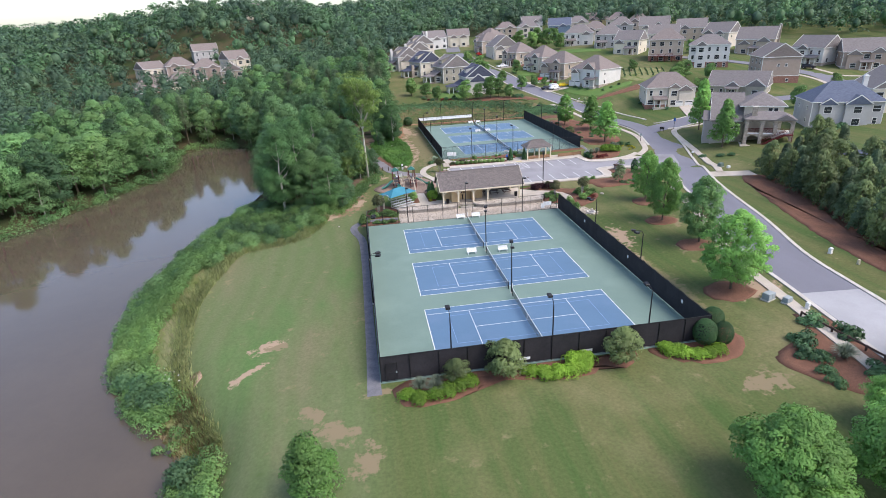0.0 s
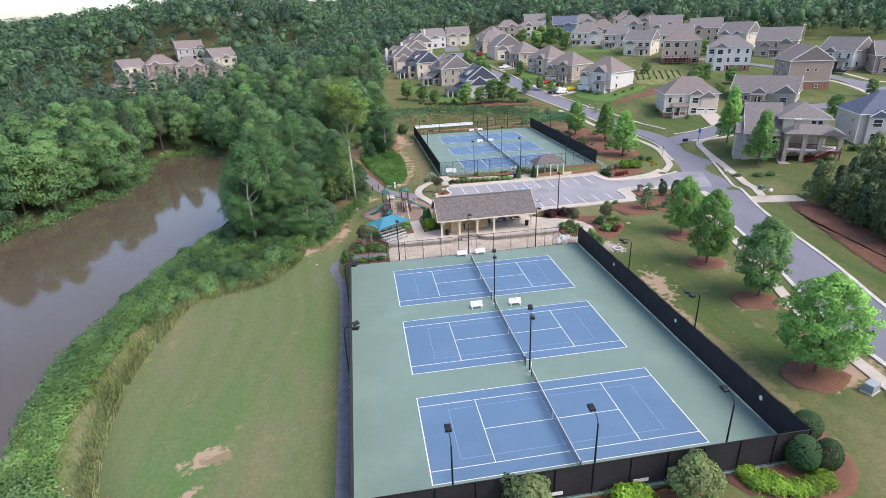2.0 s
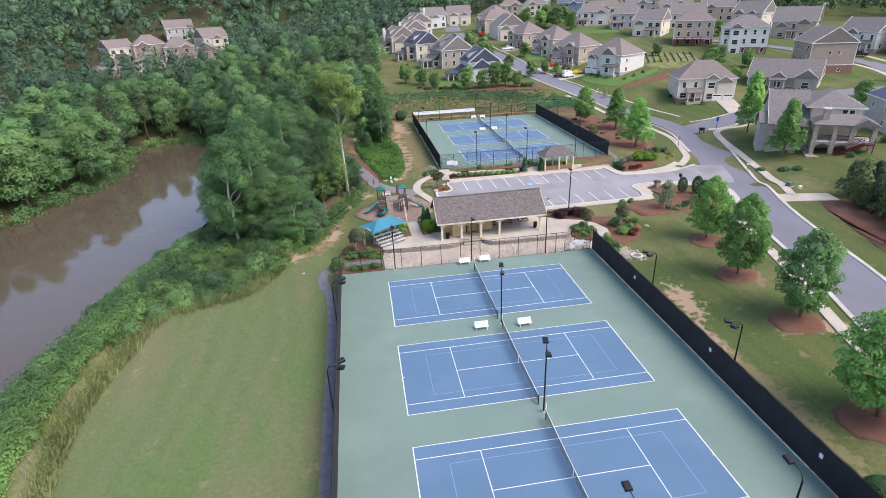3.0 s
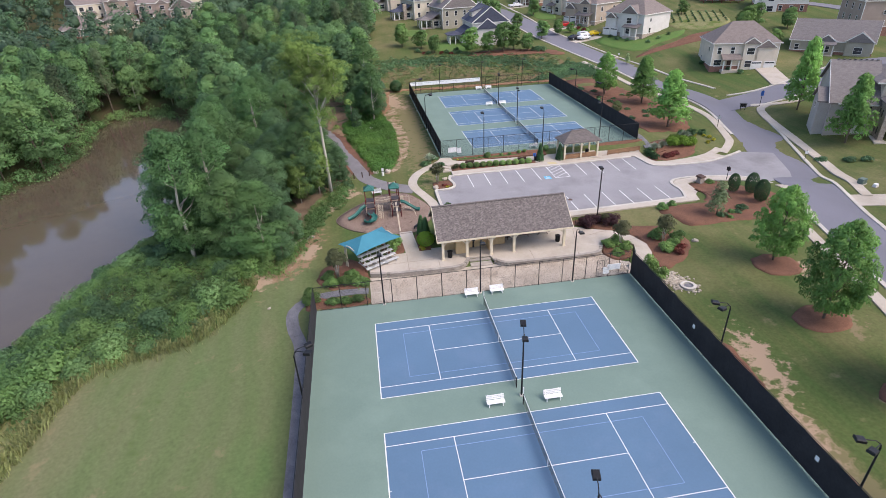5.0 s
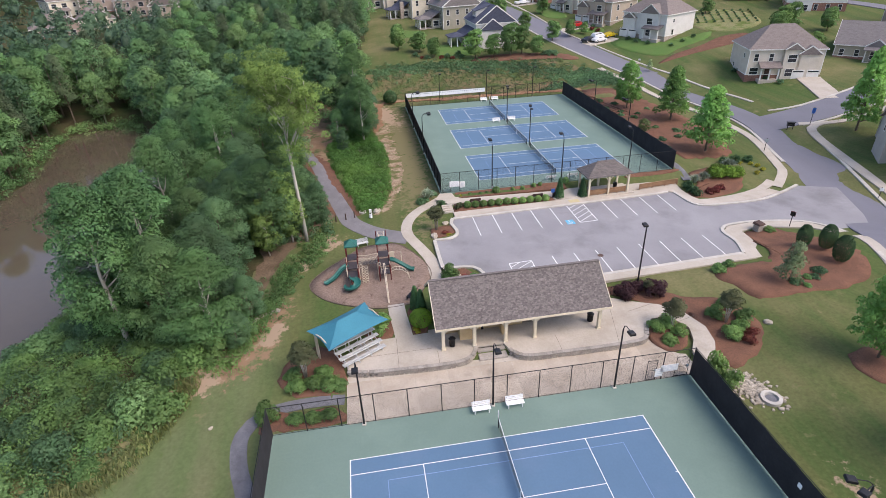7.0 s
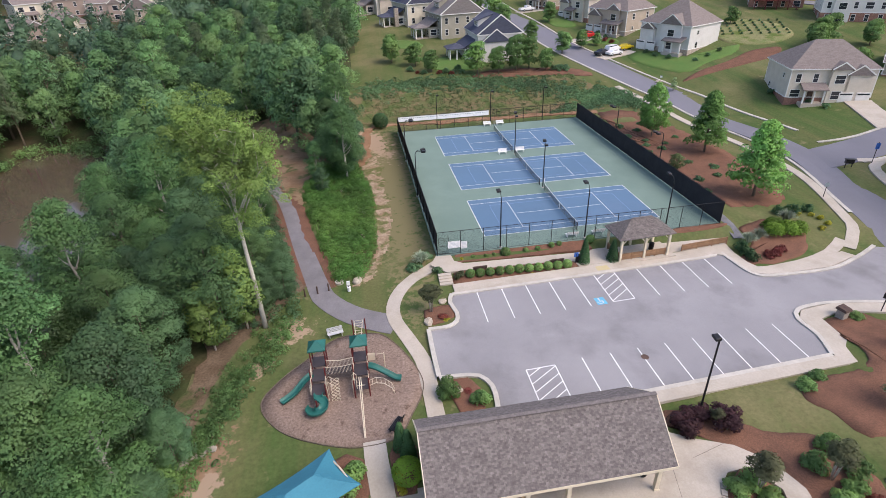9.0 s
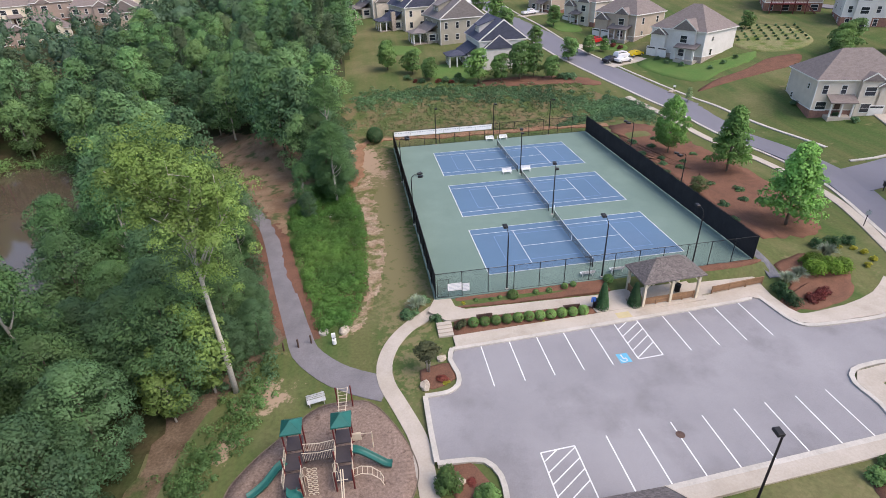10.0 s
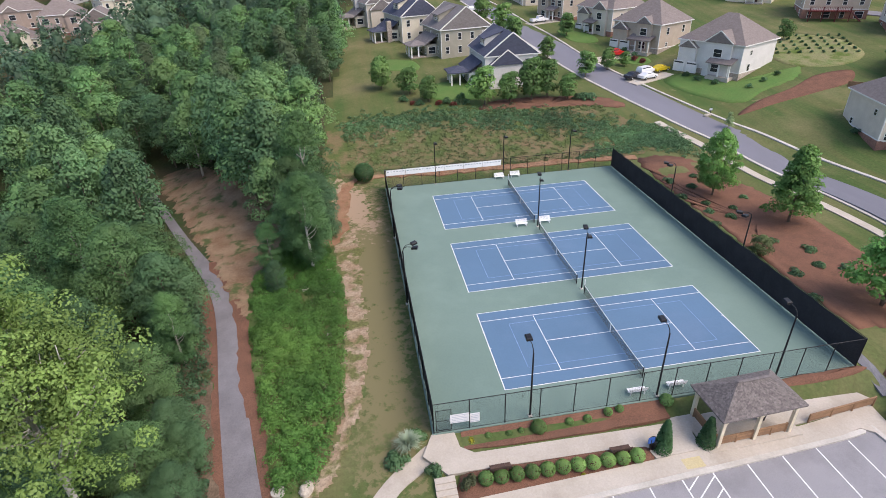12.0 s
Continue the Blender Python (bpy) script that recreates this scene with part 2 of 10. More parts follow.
M_GRAVEL = mat("gravel", (0.17, 0.17, 0.185), (0.12, 0.12, 0.135), 1.0, 0.95, 14.0, 0.4, 0.02)
M_ROCK = mat("rock", (0.42, 0.37, 0.30), (0.30, 0.26, 0.21), 1.5, 0.9, 8.0, 0.25, 0.02, rand="island", rand_amt=0.3)
M_STONE = mat("wall_stone", (0.36, 0.32, 0.27), (0.24, 0.21, 0.185), 1.2, 0.9, 9.0, 0.25, 0.02, rand="island", rand_amt=0.35)
M_SHINGLE = mat("roof_shingle", (0.172, 0.150, 0.142), (0.132, 0.114, 0.108), 2.4, 0.9, 6.0, 0.3, 0.01, rand="island", rand_amt=0.26)
M_ROOF_G = mat("roof_grey", (0.198, 0.178, 0.172), (0.152, 0.136, 0.132), 1.3, 0.9, 5.0, 0.2, 0.02, squash=(1, 1, 3))
M_ROOF_N = mat("roof_navy", (0.070, 0.078, 0.115), (0.052, 0.057, 0.085), 1.3, 0.9, 5.0, 0.2, 0.02, squash=(1, 1, 3))
M_ROOF_S = mat("roof_slate", (0.105, 0.125, 0.175), (0.080, 0.096, 0.138), 1.3, 0.9, 5.0, 0.2, 0.02, squash=(1, 1, 3))
M_LAWN = mat("fresh_lawn", (0.085, 0.165, 0.045), (0.105, 0.165, 0.05), 0.3, 0.95, 3.0, 0.2, 0.02, spec=0.1)
M_ROOF_B = mat("roof_brown", (0.208, 0.174, 0.160), (0.160, 0.134, 0.124), 1.3, 0.9, 5.0, 0.2, 0.02, squash=(1, 1, 3))
M_CREAM = mat("cream_paint", (0.68, 0.60, 0.46), (0.60, 0.52, 0.38), 1.0, 0.6, 10.0, 0.06)
M_TANWALL = mat("tan_plywood", (0.56, 0.41, 0.23), (0.48, 0.34, 0.18), 1.0, 0.7, 10.0, 0.1)
M_WOOD = mat("cedar_wood", (0.30, 0.175, 0.095), (0.22, 0.125, 0.07), 1.0, 0.8, 8.0, 0.25, 0.004, rand="object", rand_amt=0.15)
M_BLACK = mat("black_metal", (0.012, 0.012, 0.014), (0.02, 0.02, 0.022), 2.0, 0.45, 10.0, 0.1, metal=0.3)
M_SCREEN = mat("windscreen_fabric", (0.024, 0.023, 0.026), (0.034, 0.032, 0.036), 0.6, 0.8, 5.0, 0.2, spec=0.2)
M_WHITE = mat("white_plastic", (0.80, 0.80, 0.80), (0.72, 0.72, 0.72), 1.0, 0.5, 6.0, 0.05)
M_ALU = mat("aluminium", (0.58, 0.59, 0.60), (0.45, 0.46, 0.47), 1.5, 0.4, 9.0, 0.1, metal=0.4)
M_TEAL = mat("shade_fabric", (0.036, 0.20, 0.275), (0.030, 0.17, 0.24), 0.6, 0.75, 9.0, 0.08)
M_PGREEN = mat("green_plastic", (0.015, 0.128, 0.108), (0.012, 0.104, 0.088), 1.0, 0.45, 6.0, 0.05)
M_PRED = mat("maroon_metal", (0.13, 0.018, 0.018), (0.10, 0.014, 0.014), 1.0, 0.45, 6.0, 0.05)
M_PTAN = mat("tan_metal", (0.62, 0.54, 0.42), (0.54, 0.46, 0.35), 1.0, 0.5, 6.0, 0.05)
M_DECK = mat("dark_deck", (0.06, 0.05, 0.055), (0.05, 0.042, 0.045), 1.0, 0.6, 6.0, 0.1)
M_GLASS = mat("window_glass", (0.02, 0.024, 0.03), (0.035, 0.04, 0.048), 0.3, 0.08, 3.0, 0.1, spec=0.6)
M_TRIM = mat("white_trim", (0.72, 0.71, 0.68), (0.64, 0.63, 0.60), 1.0, 0.6, 8.0, 0.05)
M_SIDE = {
    "beige": mat("siding_beige", (0.60, 0.535, 0.45), (0.53, 0.47, 0.39), 0.6, 0.75, 7.0, 0.08),
    "cream": mat("siding_cream", (0.66, 0.60, 0.48), (0.60, 0.54, 0.43), 0.6, 0.75, 7.0, 0.08),
    "tan": mat("siding_tan", (0.45, 0.37, 0.295), (0.39, 0.325, 0.255), 0.6, 0.75, 7.0, 0.08),
    "grey": mat("siding_grey", (0.42, 0.405, 0.395), (0.36, 0.35, 0.34), 0.6, 0.75, 7.0, 0.08),
    "olive": mat("siding_olive", (0.35, 0.325, 0.265), (0.30, 0.28, 0.225), 0.6, 0.75, 7.0, 0.08),
    "white": mat("siding_white", (0.63, 0.61, 0.58), (0.57, 0.55, 0.52), 0.6, 0.75, 7.0, 0.08),
    "taupe": mat("siding_taupe", (0.43, 0.395, 0.365), (0.375, 0.345, 0.32), 0.6, 0.75, 7.0, 0.08),
    "brown": mat("siding_brown", (0.345, 0.270, 0.225), (0.30, 0.235, 0.195), 0.6, 0.75, 7.0, 0.08),
    "blue": mat("siding_blue", (0.16, 0.22, 0.30), (0.13, 0.18, 0.25), 0.6, 0.75, 7.0, 0.08),
    "yellow": mat("siding_yellow", (0.66, 0.56, 0.30), (0.58, 0.48, 0.25), 0.6, 0.75, 7.0, 0.08),
}
M_BRICK = mat("house_brick", (0.30, 0.155, 0.115), (0.22, 0.11, 0.085), 2.0, 0.9, 9.0, 0.3, 0.01)
M_HSTONE = mat("house_stone", (0.44, 0.37, 0.31), (0.29, 0.24, 0.20), 2.5, 0.9, 7.0, 0.35, 0.02)
M_BARK = mat("bark", (0.17, 0.135, 0.10), (0.11, 0.085, 0.065), 1.5, 0.9, 8.0, 0.3, 0.02, squash=(1, 1, 0.2))
M_PALEBARK = mat("pale_bark", (0.50, 0.47, 0.42), (0.34, 0.31, 0.27), 0.8, 0.9, 8.0, 0.3, 0.02, squash=(1, 1, 0.2))
M_SIGNBLUE = mat("sign_blue", (0.03, 0.12, 0.42), (0.03, 0.11, 0.38), 1.0, 0.5, 5.0, 0.05)
M_HCBLUE = mat("paint_pale_blue", (0.12, 0.42, 0.60), (0.10, 0.36, 0.52), 1.5, 0.8, 8.0, 0.1)
M_YELLOW = mat("tactile_yellow", (0.52, 0.44, 0.24), (0.47, 0.40, 0.24), 1.5, 0.8, 8.0, 0.15)
M_RUST = mat("rusty_steel", (0.10, 0.06, 0.045), (0.06, 0.035, 0.03), 1.5, 0.8, 8.0, 0.2)
M_CAR = {k: mat("car_paint_" + k, c, c, 1.0, 0.25, 5.0, 0.03, spec=0.6) for k, c in {"red": (0.42, 0.02, 0.02), "black": (0.02, 0.022, 0.03), "white": (0.75, 0.75, 0.76), "grey": (0.18, 0.19, 0.21), "yellow": (0.62, 0.45, 0.02), "blue": (0.04, 0.07, 0.16)}.items()}
M_UTIL = mat("utility_green", (0.11, 0.16, 0.14), (0.09, 0.135, 0.12), 1.0, 0.6, 5.0, 0.08)
M_UTILGREY = mat("utility_grey", (0.30, 0.34, 0.36), (0.26, 0.30, 0.31), 1.0, 0.6, 5.0, 0.08)

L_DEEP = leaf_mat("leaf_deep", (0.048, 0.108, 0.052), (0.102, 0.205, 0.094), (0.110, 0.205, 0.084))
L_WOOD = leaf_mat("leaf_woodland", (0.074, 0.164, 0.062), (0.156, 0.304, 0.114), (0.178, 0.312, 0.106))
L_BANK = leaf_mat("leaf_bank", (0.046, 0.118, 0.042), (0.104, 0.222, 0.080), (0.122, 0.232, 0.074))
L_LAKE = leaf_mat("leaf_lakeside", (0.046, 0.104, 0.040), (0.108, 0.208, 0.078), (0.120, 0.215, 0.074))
L_FRESH = leaf_mat("leaf_fresh", (0.090, 0.180, 0.070), (0.180, 0.318, 0.124), (0.188, 0.305, 0.106))
# blue cast of distant haze is mixed into these two leaf colours
L_FAR_HAZED = leaf_mat("leaf_far_hazed", (0.054, 0.106, 0.062), (0.104, 0.188, 0.104), (0.114, 0.190, 0.092))
L_HILL_HAZED = leaf_mat("leaf_hill_hazed", (0.042, 0.084, 0.056), (0.084, 0.154, 0.096), (0.094, 0.162, 0.090))
L_MYRTLE = leaf_mat("leaf_myrtle", (0.052, 0.072, 0.032), (0.115, 0.140, 0.062), (0.105, 0.110, 0.055))
L_SHORE = leaf_mat("leaf_shore", (0.066, 0.145, 0.048), (0.145, 0.268, 0.086), (0.165, 0.275, 0.080))
L_MAPLE = leaf_mat("leaf_maple", (0.105, 0.240, 0.055), (0.215, 0.425, 0.110), (0.200, 0.400, 0.095))
L_STREET = leaf_mat("leaf_street", (0.082, 0.185, 0.062), (0.172, 0.325, 0.110), (0.170, 0.310, 0.098))
L_TULIP = leaf_mat("leaf_tulip", (0.106, 0.182, 0.042), (0.206, 0.310, 0.086), (0.180, 0.274, 0.070))
L_BUSH = leaf_mat("leaf_bush", (0.075, 0.160, 0.050), (0.160, 0.300, 0.090), (0.180, 0.300, 0.085))
L_LIME = leaf_mat("leaf_lime", (0.106, 0.219, 0.022), (0.206, 0.356, 0.045), (0.188, 0.325, 0.037))
L_OLIVE = leaf_mat("leaf_olive", (0.090, 0.132, 0.052), (0.175, 0.235, 0.090), (0.160, 0.212, 0.080))
L_PINE = leaf_mat("leaf_pine", (0.055, 0.095, 0.052), (0.115, 0.175, 0.085), (0.130, 0.180, 0.085))
L_YEW = leaf_mat("leaf_conifer", (0.032, 0.088, 0.036), (0.065, 0.155, 0.056), (0.062, 0.140, 0.052))
L_SILVER = leaf_mat("leaf_silver", (0.176, 0.231, 0.165), (0.330, 0.396, 0.286), (0.286, 0.341, 0.242))
L_SAP = leaf_mat("leaf_sapling", (0.120, 0.185, 0.085), (0.230, 0.320, 0.160), (0.220, 0.300, 0.140))
L_PURPLE = leaf_mat("leaf_purple", (0.042, 0.018, 0.023), (0.085, 0.034, 0.039), (0.065, 0.026, 0.033))
L_RED = leaf_mat("leaf_red", (0.132, 0.024, 0.024), (0.242, 0.061, 0.050), (0.176, 0.066, 0.033))
L_YFLOWER = leaf_mat("leaf_yellow", (0.220, 0.242, 0.022), (0.462, 0.418, 0.044), (0.330, 0.330, 0.033))
L_WEED = leaf_mat("leaf_weed", (0.044, 0.118, 0.026), (0.094, 0.215, 0.046), (0.106, 0.205, 0.044))
L_TAN = leaf_mat("dry_grass", (0.170, 0.210, 0.080), (0.330, 0.330, 0.155), (0.215, 0.255, 0.090))
L_RUST = leaf_mat("rust_grass", (0.17, 0.115, 0.055), (0.30, 0.20, 0.10), (0.15, 0.16, 0.06))
L_WHITE = leaf_mat("white_flower", (0.650, 0.650, 0.600), (0.800, 0.800, 0.760), (0.700, 0.700, 0.620))
# ---- geometry helpers ----
class Geo:
    """Collects vertices and faces, then links them as one mesh object."""

    def __init__(self):
        self.v, self.f = [], []

    def add(self, verts, faces):
        n = len(self.v)
        self.v.extend(tuple(p) for p in verts)
        self.f.extend(tuple(i + n for i in q) for q in faces)
        return self

    def box(self, x0, x1, y0, y1, z0, z1):
        v = [(x, y, z) for z in (z0, z1) for y in (y0, y1) for x in (x0, x1)]
        return self.add(v, [(0, 2, 3, 1), (4, 5, 7, 6), (0, 1, 5, 4), (2, 6, 7, 3), (0, 4, 6, 2), (1, 3, 7, 5)])

    def cbox(self, x0, x1, y0, y1, z0, z1, c=0.02):
        """A box with its top edges bevelled."""
        v = [(x0, y0, z0), (x1, y0, z0), (x1, y1, z0), (x0, y1, z0), (x0, y0, z1 - c), (x1, y0, z1 - c), (x1, y1, z1 - c), (x0, y1, z1 - c),
             (x0 + c, y0 + c, z1), (x1 - c, y0 + c, z1), (x1 - c, y1 - c, z1), (x0 + c, y1 - c, z1)]
        f = [(3, 2, 1, 0), (8, 9, 10, 11)]
        for i in range(4):
            j = (i + 1) % 4
            f += [(i, j, j + 4, i + 4), (i + 4, j + 4, j + 8, i + 8)]
        return self.add(v, f)

    def beam(self, p, q, w, h=None):
        """A square bar from p to q."""
        p, q = Vector(p), Vector(q)
        h = h or w
        d = (q - p).normalized()
        s = d.cross(Vector((0, 0, 1)))
        s = s.normalized() if s.length > 1e-4 else Vector((1, 0, 0))
        u = s.cross(d).normalized()
        v = [e + s * a * w / 2 + u * b * h / 2 for e in (p, q) for a, b in ((-1, -1), (1, -1), (1, 1), (-1, 1))]
        return self.add(v, [(3, 2, 1, 0), (4, 5, 6, 7)] + [(i, (i + 1) % 4, (i + 1) % 4 + 4, i + 4) for i in range(4)])

    def tube(self, pts, radii, n=8, caps=True):
        """A round bar along points, tapering by radii."""
        pts = [Vector(p) for p in pts]
        if not isinstance(radii, (list, tuple)):
            radii = [radii] * len(pts)
        base, rings = len(self.v), []
        side = None
        for i, p in enumerate(pts):
            d = (pts[min(i + 1, len(pts) - 1)] - pts[max(i - 1, 0)]).normalized()
            if side is None:
                side = d.orthogonal().normalized()
            side = (side - d * side.dot(d)).normalized()
            up = d.cross(side)
            for k in range(n):
                a = 2 * math.pi * k / n
                self.v.append(tuple(p + (side * math.cos(a) + up * math.sin(a)) * radii[i]))
        for i in range(len(pts) - 1):
            for k in range(n):
                a, b = base + i * n + k, base + i * n + (k + 1) % n
                self.f.append((a, b, b + n, a + n))
        if caps:
            self.f.append(tuple(base + k for k in reversed(range(n))))
            self.f.append(tuple(base + (len(pts) - 1) * n + k for k in range(n)))
        return self

    def lathe(self, prof, n=16, at=(0, 0, 0)):
        """A turned body from (radius, height) pairs."""
        base = len(self.v)
        for r, z in prof:
            for k in range(n):
                a = 2 * math.pi * k / n
                self.v.append((at[0] + r * math.cos(a), at[1] + r * math.sin(a), at[2] + z))
        for i in range(len(prof) - 1):
            for k in range(n):
                a, b = base + i * n + k, base + i * n + (k + 1) % n
                self.f.append((a, b, b + n, a + n))
        self.f.append(tuple(base + k for k in reversed(range(n))))
        self.f.append(tuple(base + (len(prof) - 1) * n + k for k in range(n)))
        return self

    def prism(self, poly, z0, z1):
        """A flat slab on a polygon given against the clock."""
        n = len(poly)
        v = [(x, y, z0) for x, y in poly] + [(x, y, z1) for x, y in poly]
        return self.add(v, [tuple(reversed(range(n))), tuple(range(n, 2 * n))] + [(i, (i + 1) % n, (i + 1) % n + n, i + n) for i in range(n)])

    def make(self, name, material, parent=None, label="", smooth=False, at=None):
        me = bpy.data.meshes.new(name)
        me.from_pydata(self.v, [], self.f)
        me.update()
        me.materials.append(material)
        if smooth:
            me.shade_smooth()
        ob = new(name, me)
        if parent is not None:
            ob.parent = parent
        if at is not None:
            ob.matrix_basis = at
        if label:
            tagged(ob, label)
        return ob


def thing(name, label, category, m=None, group="", kind=""):
    ob = new(name)
    if m is not None:
        ob.matrix_basis = m
    return tagged(ob, label, category, group, kind)


def part(name, geo, material, parent, label="", smooth=False, at=None):
    return geo.make(name, material, parent, label, smooth, at)


def big_mesh(name, verts, faces, material, parent=None, smooth=False, normals=None):
    """A mesh from arrays; faces are all of one size."""
    verts, faces = np.asarray(verts, np.float32), np.asarray(faces, np.int32)
    me = bpy.data.meshes.new(name)
    me.vertices.add(len(verts))
    me.vertices.foreach_set("co", verts.ravel())
    k = faces.shape[1]
    me.loops.add(faces.size)
    me.loops.foreach_set("vertex_index", faces.ravel())
    me.polygons.add(len(faces))
    me.polygons.foreach_set("loop_start", np.arange(0, faces.size, k, dtype=np.int32))
    me.update(calc_edges=True)
    me.materials.append(material)
    if smooth:
        me.shade_smooth()
    if normals is not None:
        at = me.attributes.new("custom_normal", "FLOAT_VECTOR", "POINT")
        at.data.foreach_set("vector", np.asarray(normals, np.float32).ravel())
        me.update()
    ob = new(name, me)
    if parent is not None:
        ob.parent = parent
    return ob


def sstep(a, b, x):
    t = np.clip((x - a) / (b - a), 0, 1)
    return t * t * (3 - 2 * t)


def smooth_line(pts, step=2.0):
    """Points at even steps along a rounded line through pts."""
    p = np.array(pts, float)
    out = []
    for i in range(len(p) - 1):
        a, b, c, d = p[max(i - 1, 0)], p[i], p[i + 1], p[min(i + 2, len(p) - 1)]
        n = max(2, int(np.linalg.norm(c - b) / step))
        for t in np.linspace(0, 1, n, endpoint=False):
            out.append(0.5 * (2 * b + (c - a) * t + (2 * a - 5 * b + 4 * c - d) * t * t + (3 * b - a - 3 * c + d) * t ** 3))
    out.append(p[-1])
    return np.array(out)


def smooth_ring(pts, step=1.5):
    p = np.array(pts, float)
    out = []
    n0 = len(p)
    for i in range(n0):
        a, b, c, d = p[i - 1], p[i], p[(i + 1) % n0], p[(i + 2) % n0]
        n = max(2, int(np.linalg.norm(c - b) / step))
        for t in np.linspace(0, 1, n, endpoint=False):
            out.append(0.5 * (2 * b + (c - a) * t + (2 * a - 5 * b + 4 * c - d) * t * t + (3 * b - a - 3 * c + d) * t ** 3))
    return np.array(out)


def poly_dist(poly, x, y):
    """Distance to a closed outline, negative inside."""
    x, y = np.asarray(x, float), np.asarray(y, float)
    d = np.full(x.shape, 1e9)
    inside = np.zeros(x.shape, bool)
    n = len(poly)
    for i in range(n):
        (ax, ay), (bx, by) = poly[i], poly[(i + 1) % n]
        ex, ey = bx - ax, by - ay
        t = np.clip(((x - ax) * ex + (y - ay) * ey) / (ex * ex + ey * ey + 1e-9), 0, 1)
        d = np.minimum(d, np.hypot(x - ax - t * ex, y - ay - t * ey))
        cr = ((ay > y) != (by > y)) & (x < (bx - ax) * (y - ay) / (by - ay + 1e-12) + ax)
        inside ^= cr
    return np.where(inside, -d, d)


# ---- ground ----
LAKE = smooth_ring([(-40, -30), (-37.5, -9), (-43.5, 1), (-50.5, 14), (-54, 30), (-51, 57), (-46, 82), (-44, 104), (-51, 134), (-55, 144), (-68, 158),
                    (-79, 150), (-75, 119), (-82, 98), (-92, 75), (-106, 50), (-122, 15), (-130, -40), (-90, -80), (-50, -70)], 3.0)
LDX, LDY = np.arange(-150, 21, 1.0), np.arange(-100, 191, 1.0)
LD = poly_dist(LAKE, *np.meshgrid(LDX, LDY))


def lake_d(x, y):
    """Distance to the lake's edge, negative over water."""
    u, v = np.clip(np.asarray(x, float) + 150, 0, 169.999), np.clip(np.asarray(y, float) + 100, 0, 289.999)
    i, j = u.astype(int), v.astype(int)
    a, b = u - i, v - j
    return (LD[j, i] * (1 - a) + LD[j, i + 1] * a) * (1 - b) + (LD[j + 1, i] * (1 - a) + LD[j + 1, i + 1] * a) * b


UP_X, UP_Y, UP_Z, UP_A = 20.62, 88.75, 1.62, 0.0094
WATER = -4.4


def pad(z, x, y, x0, x1, y0, y1, level, blend):
    d = np.hypot(np.maximum(np.maximum(x0 - x, x - x1), 0), np.maximum(np.maximum(y0 - y, y - y1), 0))
    return z + (level - z) * (1 - sstep(0, blend, d))


def lot_z(x):
    return 1.08 - 0.019 * (np.clip(x, -2, 56) - 3)


def ground(x, y):
    """Height of the ground at x, y."""
    x, y = np.asarray(x, float), np.asarray(y, float)
    a, b = 0.75 * sstep(19, 36, x), sstep(49, 62, y)
    ze = 1 - (1 - a) * (1 - b) - 0.5 * sstep(40, 60, x) * sstep(55, 75, y) * (1 - sstep(100, 130, y))
    ze = ze + 7.5 * (1 - np.exp(-np.maximum(0, x - 66) / 42))
    t = 0.115 * np.maximum(0, y - 118)
    ze = ze + 75 * (1 - np.exp(-t / 75)) * sstep(118, 140, y)
    tw = 0.135 * np.maximum(0, y - 160)
    zw = -1.1 - 1.4 * sstep(55, 75, y) + 56 * (1 - np.exp(-tw / 56)) + 22 * np.exp(-(((x + 98) / 70) ** 2 + ((y - 352) / np.where(y < 352, 38, 110)) ** 2) / 2) - 5 * sstep(-190, -330, x) * sstep(250, 420, y)
    w = sstep(-44, -14, x) * (1 - 0.0 * y)
    wn = sstep(-70, 10, x)
    w = w + (wn - w) * sstep(150, 210, y)
    z = zw + (ze - zw) * w
    z = pad(z, x, y, -18.6, 19, -4, 45, -0.06, 9)
    z = pad(z, x, y, -12, 19, 47, 58, 0.40, 3)
    z = pad(z, x, y, -13, 19.2, 44.2, 49.9, -0.06, 0.9)
    z = pad(z, x, y, -3, 36, 60, 80.0, lot_z(x) - 0.06, 2.0)
    z = pad(z, x, y, 20, 38.5, 81.2, 84.4, lot_z(x) + 0.07, 1.0)
    z = pad(z, x, y, 2.0, 20.5, 81.5, 83.1, np.interp(x, [2, 4.5, 16, 18, 20, 40], [1.53, 1.47, 1.13, 0.95, 0.88, 0.8]), 1.3)
    z = pad(z, x, y, 36, 60, 66, 78, lot_z(x) - 0.06, 6)
    z = pad(z, x, y, -16, -2, 58, 73, 0.92, 5)
    z = pad(z, x, y, 1.5, 40, 85.15, 136.5, UP_Z - 0.06, 20 - 14 * sstep(0, 6, 134 - y) * np.maximum(sstep(-4, 10, x), sstep(0, 6, 92 - y)) - 5.0 * sstep(0, 3, 88 - y) * sstep(-2, 3, x))
    dl = lake_d(x, y)
    z = z + (-4.75 - z) * (1 - sstep(0.0, 8.5, dl))
    z = np.where(dl < 0, np.maximum(-6.0, -4.75 + dl * 0.2), z)
    rough = 0.35 * np.sin(x * 0.11 + 1.3 * np.sin(y * 0.07)) * np.sin(y * 0.09 + x * 0.03)
    off = sstep(4, 14, dl) * np.clip(sstep(160, 230, y) + sstep(-50, -90, x) + 0.0, 0, 1)
    return z + rough * off


def gz(x, y):
    return float(ground(x, y))


def lines(a, b, fine, lo, hi, grow=1.16):
    mid = list(np.arange(a, b + 0.01, fine))
    out, s, v = [], fine, a
    while v > lo:
        s *= grow
        v -= s
        out.append(v)
    up, s, v = [], fine, b
    while v < hi:
        s *= grow
        v += s
        up.append(v)
    return np.array(out[::-1] + mid + up)


